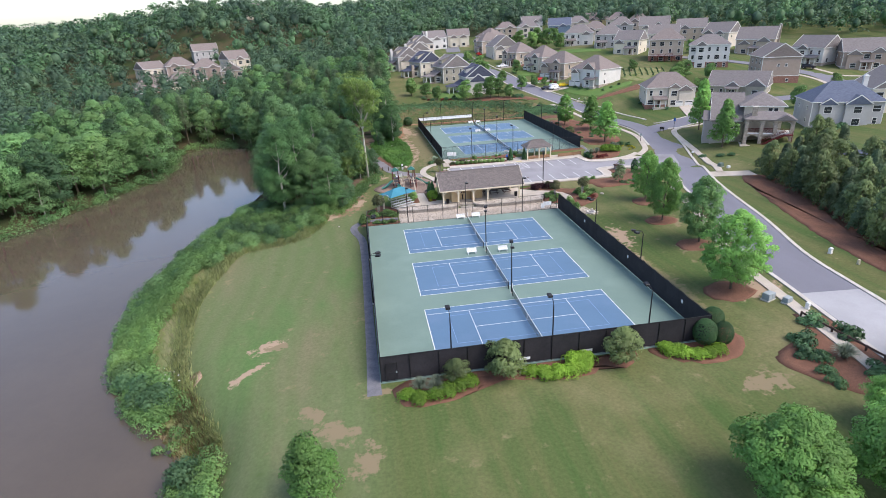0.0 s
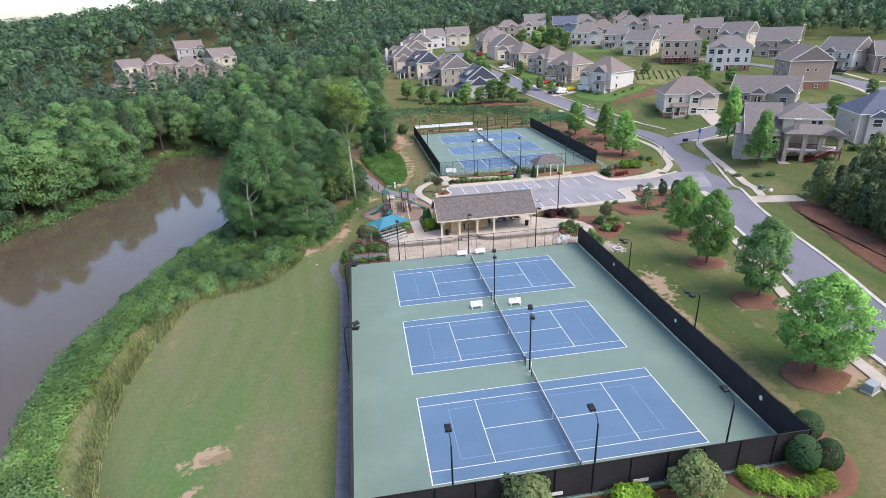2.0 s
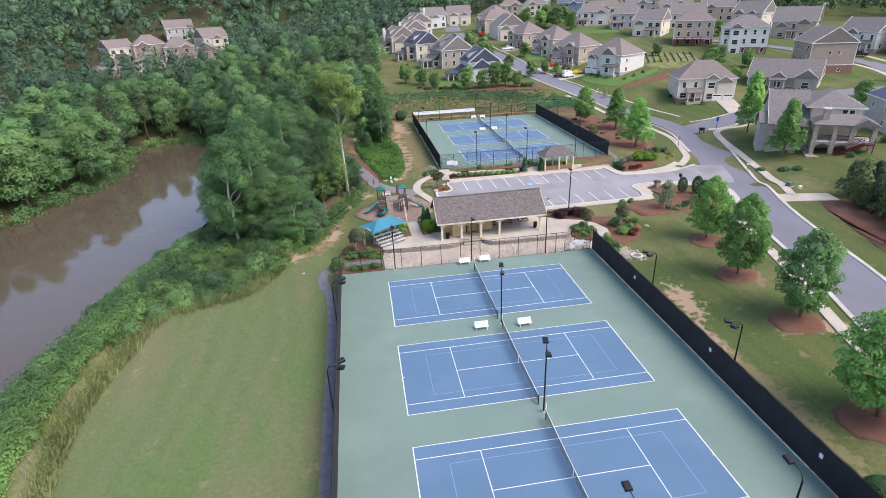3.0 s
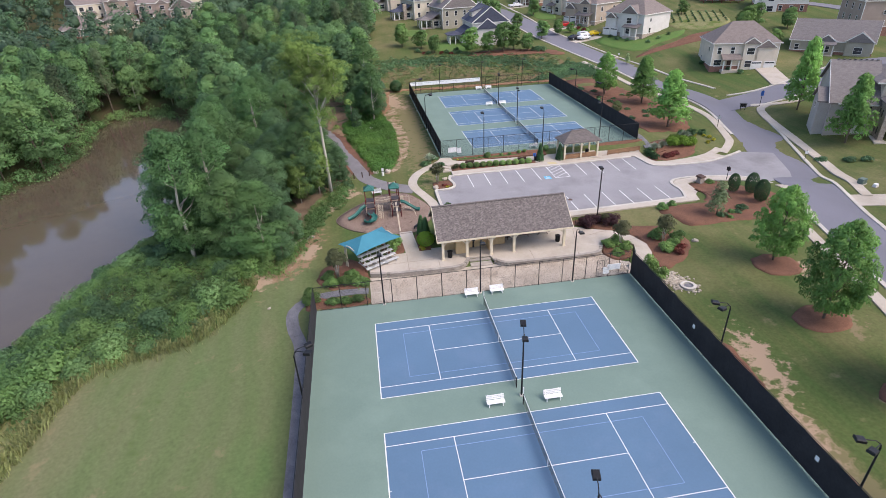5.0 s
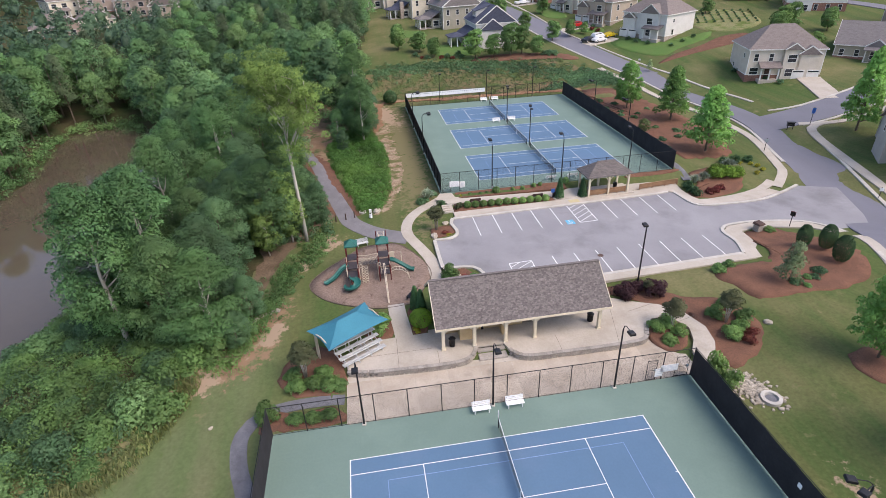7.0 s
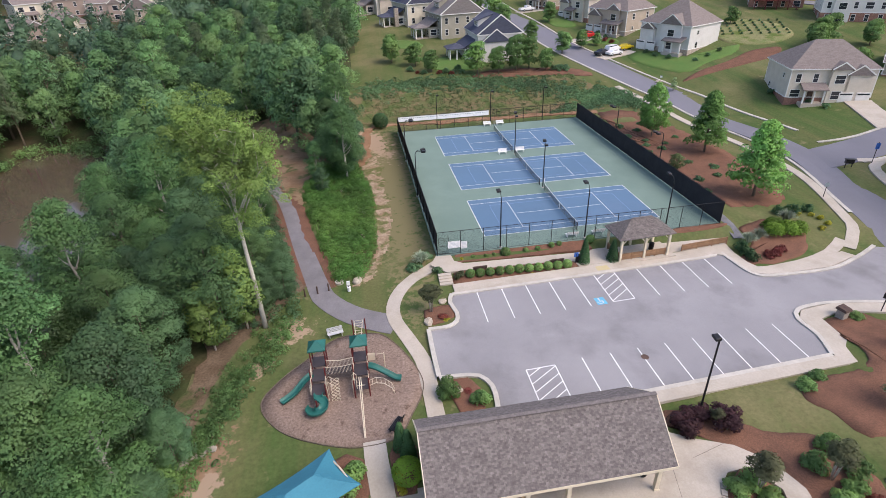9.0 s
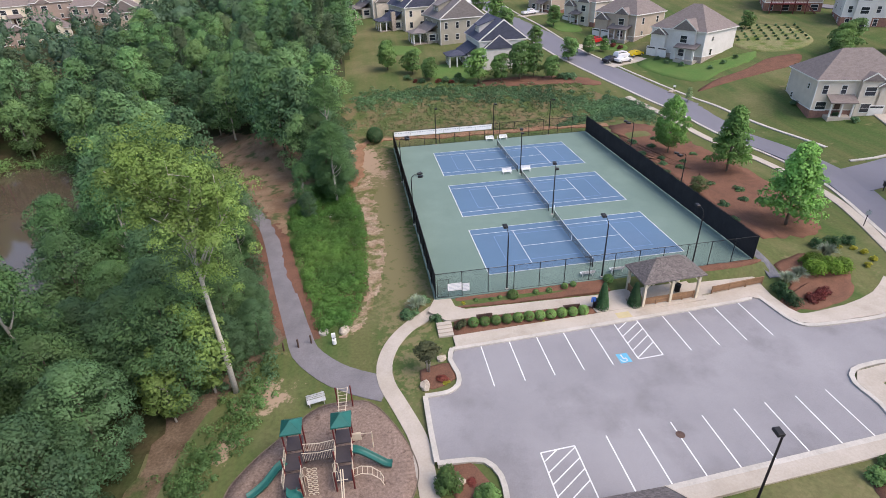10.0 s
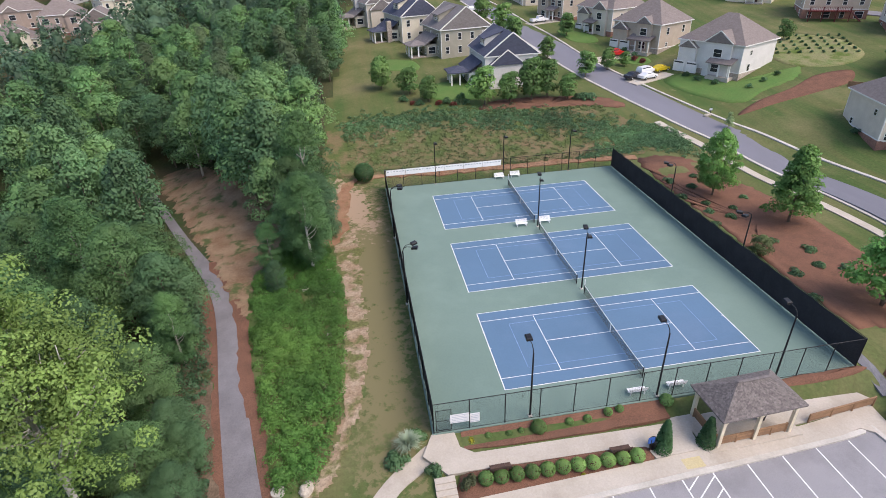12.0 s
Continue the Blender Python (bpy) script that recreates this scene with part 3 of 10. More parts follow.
gx, gy = lines(-96, 100, 1.4, -3500, 3500), lines(-30, 190, 1.4, -1500, 4000)
GX, GY = np.meshgrid(gx, gy)
GZ = ground(GX, GY)
nx, ny = len(gx), len(gy)
ii = (np.arange(ny - 1)[:, None] * nx + np.arange(nx - 1)[None, :]).ravel()
ground_ob = big_mesh("ground", np.stack([GX, GY, GZ], -1).reshape(-1, 3), np.stack([ii, ii + 1, ii + nx + 1, ii + nx], 1), M_GRASS, smooth=True)
tagged(ground_ob, "mown green lawn with worn tan patches, rising to wooded hills", "ground", kind="structure")
ground_ob.data.materials.append(M_FLOOR)


def woods_edge(y):
    """The eastern edge of the woods at y."""
    return np.interp(y, [60, 84, 100, 108, 122, 150, 170, 200, 240, 300, 340, 420], [-24, -19, -24, -24, -9, -9, -8, -5, -6, 14, 40, 400])


cx, cy = GX[:-1, :-1].ravel(), GY[:-1, :-1].ravel()
floor_edge = np.where(cy < 125, np.interp(cy, [52, 57, 62, 68, 74, 80, 84, 92, 100, 108, 116, 125], [-24, -21.5, -20, -18, -15.5, -12, -11.5, -12.6, -14.2, -13, -10, -8]), woods_edge(cy))
forest_floor = ((cx < np.where(cy < 125, floor_edge - 6.0, floor_edge)) & (cy > 52) & (cx < 300)) | (cx < -56) | (cy > 420)
ground_ob.data.polygons.foreach_set("material_index", forest_floor.astype(np.int32))

ctr = LAKE.mean(0)
lake_poly = [tuple(ctr + (p - ctr) * 1.03) for p in LAKE]
M_WATER = mat("lake_water", (0.098, 0.076, 0.054), (0.086, 0.067, 0.048), 0.05, 0.06, 0.8, 0.05, 0.0, spec=0.5)
wt = M_WATER.node_tree
wb = wt.nodes.new("ShaderNodeBump")
wb.inputs["Strength"].default_value, wb.inputs["Distance"].default_value = 0.12, 0.05
wt.links.new(noise_tex(wt, wt.nodes.new("ShaderNodeNewGeometry").outputs["Position"], 0.9, 3.0), wb.inputs["Height"])
wt.links.new(wb.outputs[0], wt.nodes["Principled BSDF"].inputs["Normal"])
tagged(Geo().prism(lake_poly, WATER - 0.3, WATER).make("water", M_WATER), "still murky brown lake water", "water", kind="structure")


def drape(name, pts, width, material, lift=0.03, label="", category="", closed=False, crown=0.0, kind="structure", skirt=0.25, cols=3, step=2.0, zfun=None, wob=0.0):
    """A strip of even width laid along the ground."""
    c = smooth_line(pts, step)
    d = np.gradient(c, axis=0)
    nrm = np.stack([d[:, 1], -d[:, 0]], 1) / np.linalg.norm(d, axis=1)[:, None]
    wid = np.interp(np.linspace(0, 1, len(c)), np.linspace(0, 1, len(width)), width) if isinstance(width, (list, tuple)) else np.full(len(c), width)
    v, f = [], []
    offs = np.linspace(-0.5, 0.5, cols)
    zc = (zfun or ground)(c[:, 0], c[:, 1])
    for i in range(len(c)):
        jl, jr = (wob * noise.noise((c[i][0] * 0.45, c[i][1] * 0.45, k)) + 0.5 * wob * noise.noise((c[i][0] * 1.6, c[i][1] * 1.6, k)) for k in (2.0, 9.0))
        row = [c[i] + nrm[i] * (o * wid[i] + (jl if o < 0 else jr) * 2 * abs(o)) for o in offs]
        zs = [float((zfun or ground)(p[0], p[1])) for p in row]
        zs = [0.5 * z + 0.5 * zc[i] for z in zs]
        v.append((*row[0], zs[0] - skirt))
        v += [(*p, z + lift) for p, z in zip(row, zs)]
        v.append((*row[-1], zs[-1] - skirt))
    k = cols + 2
    for i in range(len(c) - 1):
        for j in range(k - 1):
            f.append((i * k + j, i * k + j + 1, (i + 1) * k + j + 1, (i + 1) * k + j))
    ob = Geo().add(v, f).make(name, material)
    return tagged(ob, label, category, kind=kind)


def blob(name, pts, material, lift=0.035, label="", category="bed", kind="structure", rings=6, zfun=None, wob=0.0, dome=0.0, skirt=0.15):
    """A rounded patch laid on the ground inside an outline."""
    ring = smooth_ring(pts, 0.8)
    if wob:
        ring = ring + np.array([[noise.noise((p[0] * 0.9, p[1] * 0.9, 3.0)), noise.noise((p[0] * 0.9, p[1] * 0.9, 7.0))] for p in ring]) * wob
    c0 = ring.mean(0)
    v, f, n = [(c0[0], c0[1], float((zfun or ground)(c0[0], c0[1])) + lift + dome)], [], len(ring)
    for k in range(1, rings + 1):
        s = k / rings
        p = c0 + (ring - c0) * s
        zz = (zfun or ground)(p[:, 0], p[:, 1]) + lift + dome * (1 - s * s)
        v += [(a, b, c) for (a, b), c in zip(p, zz)]
    p = ring
    v += [(a, b, c) for (a, b), c in zip(p, (zfun or ground)(p[:, 0], p[:, 1]) - skirt)]
    f += [(0, 1 + i, 1 + (i + 1) % n) for i in range(n)]
    for k in range(rings):
        for i in range(n):
            a, b = 1 + k * n + i, 1 + k * n + (i + 1) % n
            f.append((a, a + n, b + n, b))
    return tagged(Geo().add(v, f).make(name, material, smooth=True), label, category, kind=kind)


def patch(name, pts, material, lift=0.1, label="", category="bank", step=0.45, wob=1.0):
    """Ground cover of any outline, laid as a fine sheet of small cells with a ragged edge."""
    ring = smooth_ring(pts, 0.8)
    ring = ring + np.array([[noise.noise((p[0] * 0.9, p[1] * 0.9, 3.0)), noise.noise((p[0] * 0.9, p[1] * 0.9, 7.0))] for p in ring]) * wob
    lo, hi = ring.min(0), ring.max(0)
    xs, ys = np.arange(lo[0], hi[0] + step, step), np.arange(lo[1], hi[1] + step, step)
    cx, cy = np.meshgrid(xs[:-1] + step / 2, ys[:-1] + step / 2)
    inside = np.zeros(cx.shape, bool)
    for (ax, ay), (bx, by) in zip(ring, np.roll(ring, -1, 0)):
        if ay != by:
            inside ^= ((ay > cy) != (by > cy)) & (cx < (bx - ax) * (cy - ay) / (by - ay) + ax)
    gx, gy = np.meshgrid(xs, ys)
    rg = np.random.default_rng(len(pts))
    gx, gy = gx + rg.uniform(-0.35, 0.35, gx.shape) * step, gy + rg.uniform(-0.35, 0.35, gy.shape) * step
    zz = ground(gx.ravel(), gy.ravel()) + lift
    n, index, v, f = len(xs), {}, [], []

    def vert(j, i):
        if (j, i) not in index:
            index[(j, i)] = len(v)
            v.append((float(gx[j, i]), float(gy[j, i]), float(zz[j * n + i])))
        return index[(j, i)]

    for j, i in zip(*np.nonzero(inside)):
        f.append((vert(j, i), vert(j, i + 1), vert(j + 1, i + 1), vert(j + 1, i)))
    return tagged(Geo().add(v, f).make(name, material, smooth=True), label, category, kind="structure")


def disc(x, y, rx, ry=None, rot=0.0):
    ry = ry or rx
    return [(x + rx * math.cos(a) * math.cos(rot) - ry * math.sin(a) * math.sin(rot), y + rx * math.cos(a) * math.sin(rot) + ry * math.sin(a) * math.cos(rot)) for a in [k * math.pi / 4 for k in range(8)]]
# ---- roads, paths, slabs ----
ROAD = [(16, -130), (27, -75), (33, -40), (36.2, -14), (38.3, 2), (40.2, 14), (45.5, 30), (51.2, 50), (58.0, 69), (64.2, 88), (69.0, 104), (68.6, 118), (64.5, 133), (59.2, 149), (55.0, 164), (51.2, 180), (49.2, 198), (47.0, 218), (43.5, 245), (40.5, 275), (44, 310)]
drape("road", [(16, -130), (27, -75), (33, -40), (36.2, -14), (37.9, -2), (38.35, 2.2)], 8.3, M_ROAD2, 0.056, "sun-bleached pale asphalt stretch of street", "road", cols=5)
drape("road", [(67, 104), (78, 104), (92, 107), (108, 113), (124, 112), (138, 109)], 7.6, M_ROAD, 0.052, "grey asphalt side street", "road", cols=5, step=3)

drape("road", [(136, 100), (143, 109), (149.5, 121), (152.5, 134), (150, 145), (145, 163), (138, 176), (128, 190)], 7.6, M_ROAD, 0.056, "grey asphalt cross street on the slope", "road", cols=5, step=3)
drape("road", [(150, 126), (161, 127), (173, 122), (186, 116)], 7.0, M_ROAD, 0.052, "grey asphalt street below the hill", "road", cols=5, step=3)
for sw in ([(140.5, 112), (145.6, 122.5), (147.6, 131), (145.8, 139), (141, 152)], [(158, 146), (158.5, 135), (164, 131.5), (176, 126.5)]):
    drape("pavement", sw, 1.5, M_CONC, 0.07, "pale concrete sidewalk of the cross street", "sidewalk", step=2)


def offset_line(pts, d):
    c = smooth_line(pts, 3.0)
    t = np.gradient(c, axis=0)
    n = np.stack([t[:, 1], -t[:, 0]], 1) / np.linalg.norm(t, axis=1)[:, None]
    return c + n * d


def narrowing(y):
    """How far the east edge of the street draws in along its southern stretch."""
    return float(np.interp(y, [-40, -15, 8, 24, 38, 52, 65, 75, 85], [0, 0.6, 0.75, 0.9, 1.4, 1.4, 1.25, 0.85, 0.2]))


street = [tuple(p) for p in offset_line(ROAD, 0)]
edge_in = [narrowing(p[1]) for p in street]
mid_line = [tuple(a + (b - a) * e * 0.5) for a, b, e in zip(offset_line(ROAD, 0), offset_line(ROAD, -1), edge_in)]
drape("road", mid_line, [8.4 - e for e in edge_in], M_ROAD, 0.05, "grey asphalt residential street", "road", cols=5, step=3)


def piece(line, y0, y1):
    return [tuple(p) for p in line if y0 <= p[1] <= y1]


def kerb(pts, name="curb", label="pale concrete kerb and gutter"):
    return drape(name, pts, 0.55, M_CURB, 0.15, label, "curb", cols=2, step=2.0)


wl, el = offset_line(ROAD, -4.45), offset_line(ROAD, 4.45)
el = np.array([a + (b - a) * e for a, b, e in zip(el, offset_line(ROAD, 3.45), edge_in)])
for seg in (piece(wl, -130, 60), piece(wl, 84, 260), piece(el, -130, 96), piece(el, 114, 260)):
    kerb(seg)
for o, y0, y1 in ((-6.6, -130, 50),):
    drape("pavement", piece(offset_line(ROAD, o), y0, y1), 1.4, M_CONC, 0.14, "pale concrete sidewalk beside the street", "sidewalk", step=3.0)
drape("pavement", [(52.0, 78.6), (55.5, 82), (57.5, 86), (62, 100), (61.5, 114), (58, 128), (52.8, 147)], 1.4, M_CONC, 0.14, "pale concrete sidewalk curving along the verge", "sidewalk")
drape("pavement", [(38.2, 75.9), (44, 76.6), (49, 78.2), (52.5, 80.5)], 1.3, M_CONC, 0.10, "pale concrete sidewalk round the planted corner", "sidewalk")
drape("pavement", [(59.0, 55.4), (61.2, 60.6), (63.0, 65.8), (66.3, 76.5), (69.4, 88.5), (71.2, 94.5), (72.8, 97.6), (75.2, 98.6)], 1.5, M_CONC, 0.14, "pale concrete sidewalk beside the street", "sidewalk", step=1.5)
drape("pavement", [(55.6, 54.6), (59, 54.0), (65, 52.8)], 3.6, M_CONC, 0.065, "pale concrete driveway apron", "driveway")
drape("pavement", [(72.5, 100.5), (79, 97.5), (90, 99.5), (104, 104)], 1.4, M_CONC, 0.14, "pale concrete sidewalk of the side street", "sidewalk")
kerb([(72.6, 109.2), (79, 108.3), (92, 111.3), (107, 117)])
kerb([(72.6, 99.6), (79, 99.6), (92, 102.6), (107, 108)])

# parking lot, laid out along its own slightly turned axis
PA = radians(4.2)


def lot(u, v):
    """Parking-lot coordinates to the world: u along the rows, v away from the south curb."""
    return (u, v + (u - 3) * math.tan(PA))


def lotz(x, y):
    return lot_z(np.asarray(x, float)) + 0 * np.asarray(y, float)


lot_outline = [lot(3.0, 59.2), lot(35.0, 59.3), (36.0, 64.0), (35.9, 67.2), (37.0, 68.5), (41, 69.0), (45.4, 68.4), (48.2, 67.5), (50.6, 65.0), (53.0, 61.6), (57, 68), (60.4, 76.5), (55.6, 78.4), (51.5, 76.6), (46.5, 74.8), (40.6, 74.6), (37.8, 74.7), (36.8, 75.6), (36.4, 78.7), (36.1, 80.3), lot(33, 77.3), lot(2.7, 77.3), (2.1, 76), (2.5, 74.0), (2.2, 72.7), (1.3, 72.0), (-0.8, 71.9), (-0.8, 65.0), (0.9, 64.9), (2.7, 64.6), (3.6, 63.1), (3.5, 61.0)]
c_lot = Geo()
c_lot.add([(x, y, float(lot_z(x))) for x, y in lot_outline] + [(x, y, float(lot_z(x)) - 0.35) for x, y in lot_outline],
          [tuple(range(len(lot_outline)))] + [(i, i + len(lot_outline), (i + 1) % len(lot_outline) + len(lot_outline), (i + 1) % len(lot_outline)) for i in range(len(lot_outline))])
tagged(c_lot.make("parking_lot", M_ASPH), "pale grey asphalt parking lot with worn patches", "parking lot", kind="structure")


def lot_curb(pts, lift=0.15, width=0.42):
    return drape("curb", [lot(*p) for p in pts], width, M_CURB, lift, "pale concrete parking-lot kerb", "curb", cols=2, step=0.8, zfun=lotz)


def curb_line(pts, lift=0.15, width=0.42):
    return drape("curb", pts, width, M_CURB, lift, "pale concrete parking-lot kerb", "curb", cols=2, step=0.8, zfun=lotz)


lot_curb([(2.6, 77.45), (18, 77.4), (33.2, 77.5), (35.2, 77.75)])
curb_line([(36.1, 80.35), (36.3, 78.7), (36.6, 76.2), (37.2, 75.1), (38.2, 74.75), (40.6, 74.65), (46.5, 74.9), (51.5, 76.7), (55.4, 78.6)])
curb_line([(2.5, 77.5), (2.05, 76.0), (2.45, 74.0), (2.2, 72.7), (1.3, 72.0), (0.2, 71.85), (-0.8, 71.85)])
curb_line([(-0.8, 71.8), (-0.85, 68), (-0.8, 65.0)])
curb_line([(-0.8, 64.9), (0.9, 64.85), (2.7, 64.55), (3.55, 63.1), (3.5, 61.2), (3.2, 59.3)])
lot_curb([(3.0, 59.2), (18, 59.25), (35.0, 59.3)])
curb_line([(35.05, 61.7), (35.9, 64.4), (35.8, 67.0), (36.9, 68.4), (39.0, 68.85), (41.1, 68.9), (45.4, 68.3), (48.1, 67.4), (50.4, 64.9), (51.3, 62.0), (51.3, 59.6)])


def flat(name, pts, material, lift, label, category="pavement", zfun=lotz):
    n = len(pts)
    v = [(x, y, float(zfun(x, y)) + lift) for x, y in pts] + [(x, y, float(zfun(x, y)) + lift - 0.3) for x, y in pts]
    return tagged(Geo().add(v, [tuple(range(n))] + [(i, i + n, (i + 1) % n + n, (i + 1) % n) for i in range(n)]).make(name, material), label, category, kind="structure")


# walks round the lot
ZW_X, ZW_Z = [2, 4.5, 16, 18, 20, 40], [1.58, 1.52, 1.18, 1.0, 0.93, 0.86]


def walk_z(x, y):
    return np.interp(np.asarray(x, float), ZW_X, ZW_Z) + 0 * np.asarray(y, float)


flat("pavement", [lot(2.9, 77.6), lot(33.2, 77.65), lot(35.1, 77.9), (36.4, 79.4), (36.7, 76.4), (37.3, 75.3), (38.3, 74.95), (40.6, 74.85), (46.4, 75.1), (51.2, 76.8), (50.4, 78.0), (46, 76.6), (40.7, 76.4), (38.3, 76.6), (37.8, 77.7), (37.6, 79.9), (37.9, 82.1), (37.0, 82.2), lot(31, 79.25), lot(18.6, 79.15), lot(2.9, 79.25)], M_CONC, 0.15, "pale concrete walk along the parking stalls", zfun=lotz)
flat("pavement", [lot(3.2, 57.8), lot(35.2, 57.9), (37.7, 60.5), (38.0, 64.4), (38.1, 66.6), (40.6, 67.3), (43.0, 66.9), (47.4, 65.8), (49.4, 63.8), (50.0, 61.0), (51.2, 61.4), (50.2, 64.7), (48.0, 67.2), (45.3, 68.1), (41.1, 68.7), (37.1, 68.2), (36.0, 67.0), (36.1, 64.4), lot(35.1, 59.1), lot(3.2, 59.05)], M_CONC, 0.15, "pale concrete walk on the pavilion side of the lot", zfun=lotz)
drape("pavement", [(50.6, 62.2), (50.2, 59.6), (48.9, 56.0), (46.6, 50.6)], 1.4, M_CONC, 0.10, "pale concrete sidewalk beside the street", "sidewalk", step=1.5)
flat("pavement", [(1.0, 83.2), (2.6, 81.3), (4.3, 81.35), (15.6, 81.5), (17.8, 81.4), (18.1, 80.3), (21.9, 80.5), (22.0, 82.0), (22.9, 83.4), (22.8, 85.0), (21.7, 85.0), (21.0, 84.2), (20.7, 83.3), (16.3, 83.1), (4.9, 82.9), (3.9, 83.6), (3.7, 85.1), (1.9, 85.1)], M_CONC, 0.03, "pale concrete walk linking court gate and shelter", zfun=walk_z)
drape("pavement", [(-1.6, 58.2), (-1.65, 60), (-1.75, 64.9), (-1.9, 67.7), (-3.0, 71.4), (-3.9, 74.2), (-3.95, 76.5), (-3.1, 79.0), (-1.4, 81.4), (0.6, 82.9), (2.2, 84.0)], 1.45, M_CONC, 0.08, "pale concrete footpath curving past the playground", "footpath", step=0.8)
for k in range(4):
    x, y = 2.3, 79.6 + k * 0.45
    tagged(Geo().box(-0.75, 0.75, -0.24, 0.24, -0.3, 0.0).make("step", M_CONC, at=pose(x, y, 1.24 + k * 0.11, 0, 0, 1.7)), "pale concrete step of a short stair", "step", kind="structure")
drape("path", [(-3.9, 73.6), (-5.6, 74.4), (-8.0, 75.9), (-9.8, 77.7), (-11.3, 79.9), (-12.0, 82.4), (-12.7, 85.2), (-13.5, 88.5), (-14.4, 92.3), (-15.4, 96.8), (-16.5, 101.9), (-18.1, 108.0), (-20.3, 113.6), (-23.2, 119.6), (-28.0, 129), (-34.5, 142), (-44.4, 162)], [3.1, 2.7, 2.4, 2.25, 2.15, 2.05, 1.9, 1.8, 1.8, 1.8, 1.85, 2.0, 2.0], M_PATH, 0.05, "worn grey asphalt trail into the woods", "path", step=1.5)
for pts in ([(-13.4, 82.8), (-14.8, 88.8), (-15.7, 92.8), (-17.6, 101), (-19.6, 108.0), (-22.0, 113.6)], [(-10.4, 81.6), (-11.7, 87.8), (-12.9, 92), (-14.9, 101), (-16.2, 106.5), (-18.5, 112.6), (-21.6, 118.8)]):
    drape("leaf_litter", pts, [0.7, 1.3, 1.1, 1.3, 1.0], M_MULCH, 0.035, "reddish fallen leaves along the trail edge", "leaf litter", kind="stuff", step=0.7, wob=0.5, cols=5)


drape("woodland_floor", [(-24.5, 55), (-22.6, 61), (-21.8, 67), (-20.2, 73), (-17.4, 80), (-17.0, 88), (-18.2, 96), (-20.0, 104), (-22.5, 112)], [2.4, 3.0, 4.4, 7, 8, 8, 8, 8, 7], M_LITTER, 0.05, "brown leaf-littered woodland floor with scattered weeds", "woodland floor", step=1.0, wob=1.6, cols=9)

# concrete apron and raised terrace
flat("pavement", [(-12.1, 44.45), (18.6, 44.45), (19.8, 44.7), (20.0, 46.8), (18.6, 47.2), (17.1, 48.8), (17.2, 50.4), (-12.1, 50.6)], M_CONC, 0.03, "stained pale concrete apron beside the courts", zfun=lambda x, y: 0.0)
TERRACE = 0.56
apron = thing("apron_slabs", "square stained concrete slabs of the apron with open joints", "slabs", kind="structure")
for k in range(10):
    for y0, y1 in ((44.52, 46.9), (46.94, 49.3)):
        x0 = -12.0 + k * 3.02
        part("slab", Geo().cbox(x0, min(x0 + 2.98, 18.4), y0, y1, 0.0, 0.036, 0.006), M_SLAB, apron)
terrace = [(-11.9, 50.2), (-9.5, 49.75), (-6, 49.55), (-2.6, 49.5), (-0.9, 49.8), (-0.1, 50.6), (0.2, 51.3), (2.9, 51.3), (3.2, 50.4), (3.9, 49.5), (5.2, 49.05), (8, 49.0), (11.5, 48.95), (14.6, 49.0), (16.3, 49.3), (16.9, 50.2),
           (17.4, 51.2), (18.3, 52.0), (20.1, 52.1), (21.2, 50.0), (20.6, 48.2), (19.7, 46.9), (19.4, 45.0), (21.0, 45.2), (22.4, 47.6), (22.8, 49.8), (22.0, 52.3), (20.2, 54.1), (17.7, 55.2), (14.2, 57.2), (14.2, 59.0), (-3.9, 58.4), (-4.0, 54.35), (-9.2, 54.2), (-10.4, 54.4), (-12.2, 52.2)]
flat("terrace", terrace, M_CONC, TERRACE, "raised pale concrete terrace under the pavilion", "terrace", zfun=lambda x, y: 0.0)
drape("pavement", [(-6.4, 53.9), (-6.5, 55.4), (-6.7, 57.2), (-6.8, 59.2)], 1.75, M_CONC, 0.10, "short concrete walk to the playground", "footpath", step=0.4)
for k, (y0, z) in enumerate(((49.8, 0.22), (50.75, 0.40))):
    tagged(Geo().cbox(0.25, 2.95, y0, 51.35, -0.1, z).make("step", M_CAP), "low stone step up to the terrace", "step", kind="structure")
for x0, y0, x1, y1 in ((-7.3, 49.75, -7.2, 54.2), (-3.55, 49.7, -3.5, 51.4), (-12.0, 51.9, -4.0, 51.95), (8.0, 49.1, 8.1, 51.5), (13.6, 49.1, 15.4, 56.0), (16.6, 53.6, 19.6, 54.4), (20.6, 51.0, 22.6, 51.6)):
    tagged(Geo().beam((x0, y0, TERRACE + 0.001), (x1, y1, TERRACE + 0.001), 0.035, 0.006).make("trim", M_JOINT), "dark joint line in the terrace concrete", "joint", kind="structure")
wallset = thing("retaining_wall", "low curving grey stacked-stone retaining wall with cap", "wall", kind="structure")
wall_line = [smooth_line(terrace[0:8][::1][:7], 0.42), smooth_line(terrace[8:17], 0.42)]
stone_meshes = []
rs = random.Random(3)
for k in range(6):
    bmg = Geo()
    w, h = rs.uniform(0.17, 0.215), 0.085
    bmg.cbox(-w, w, -0.14, 0.14, -h, h, 0.02)
    me = bpy.data.meshes.new("stone")
    me.from_pydata(bmg.v, [], bmg.f)
    me.materials.append(M_STONE)
    stone_meshes.append(me)
cap_mesh = bpy.data.meshes.new("cap_stone")
cg = Geo().cbox(-0.235, 0.235, -0.2, 0.2, -0.045, 0.045, 0.012)
cap_mesh.from_pydata(cg.v, [], cg.f)
cap_mesh.materials.append(M_CAP)
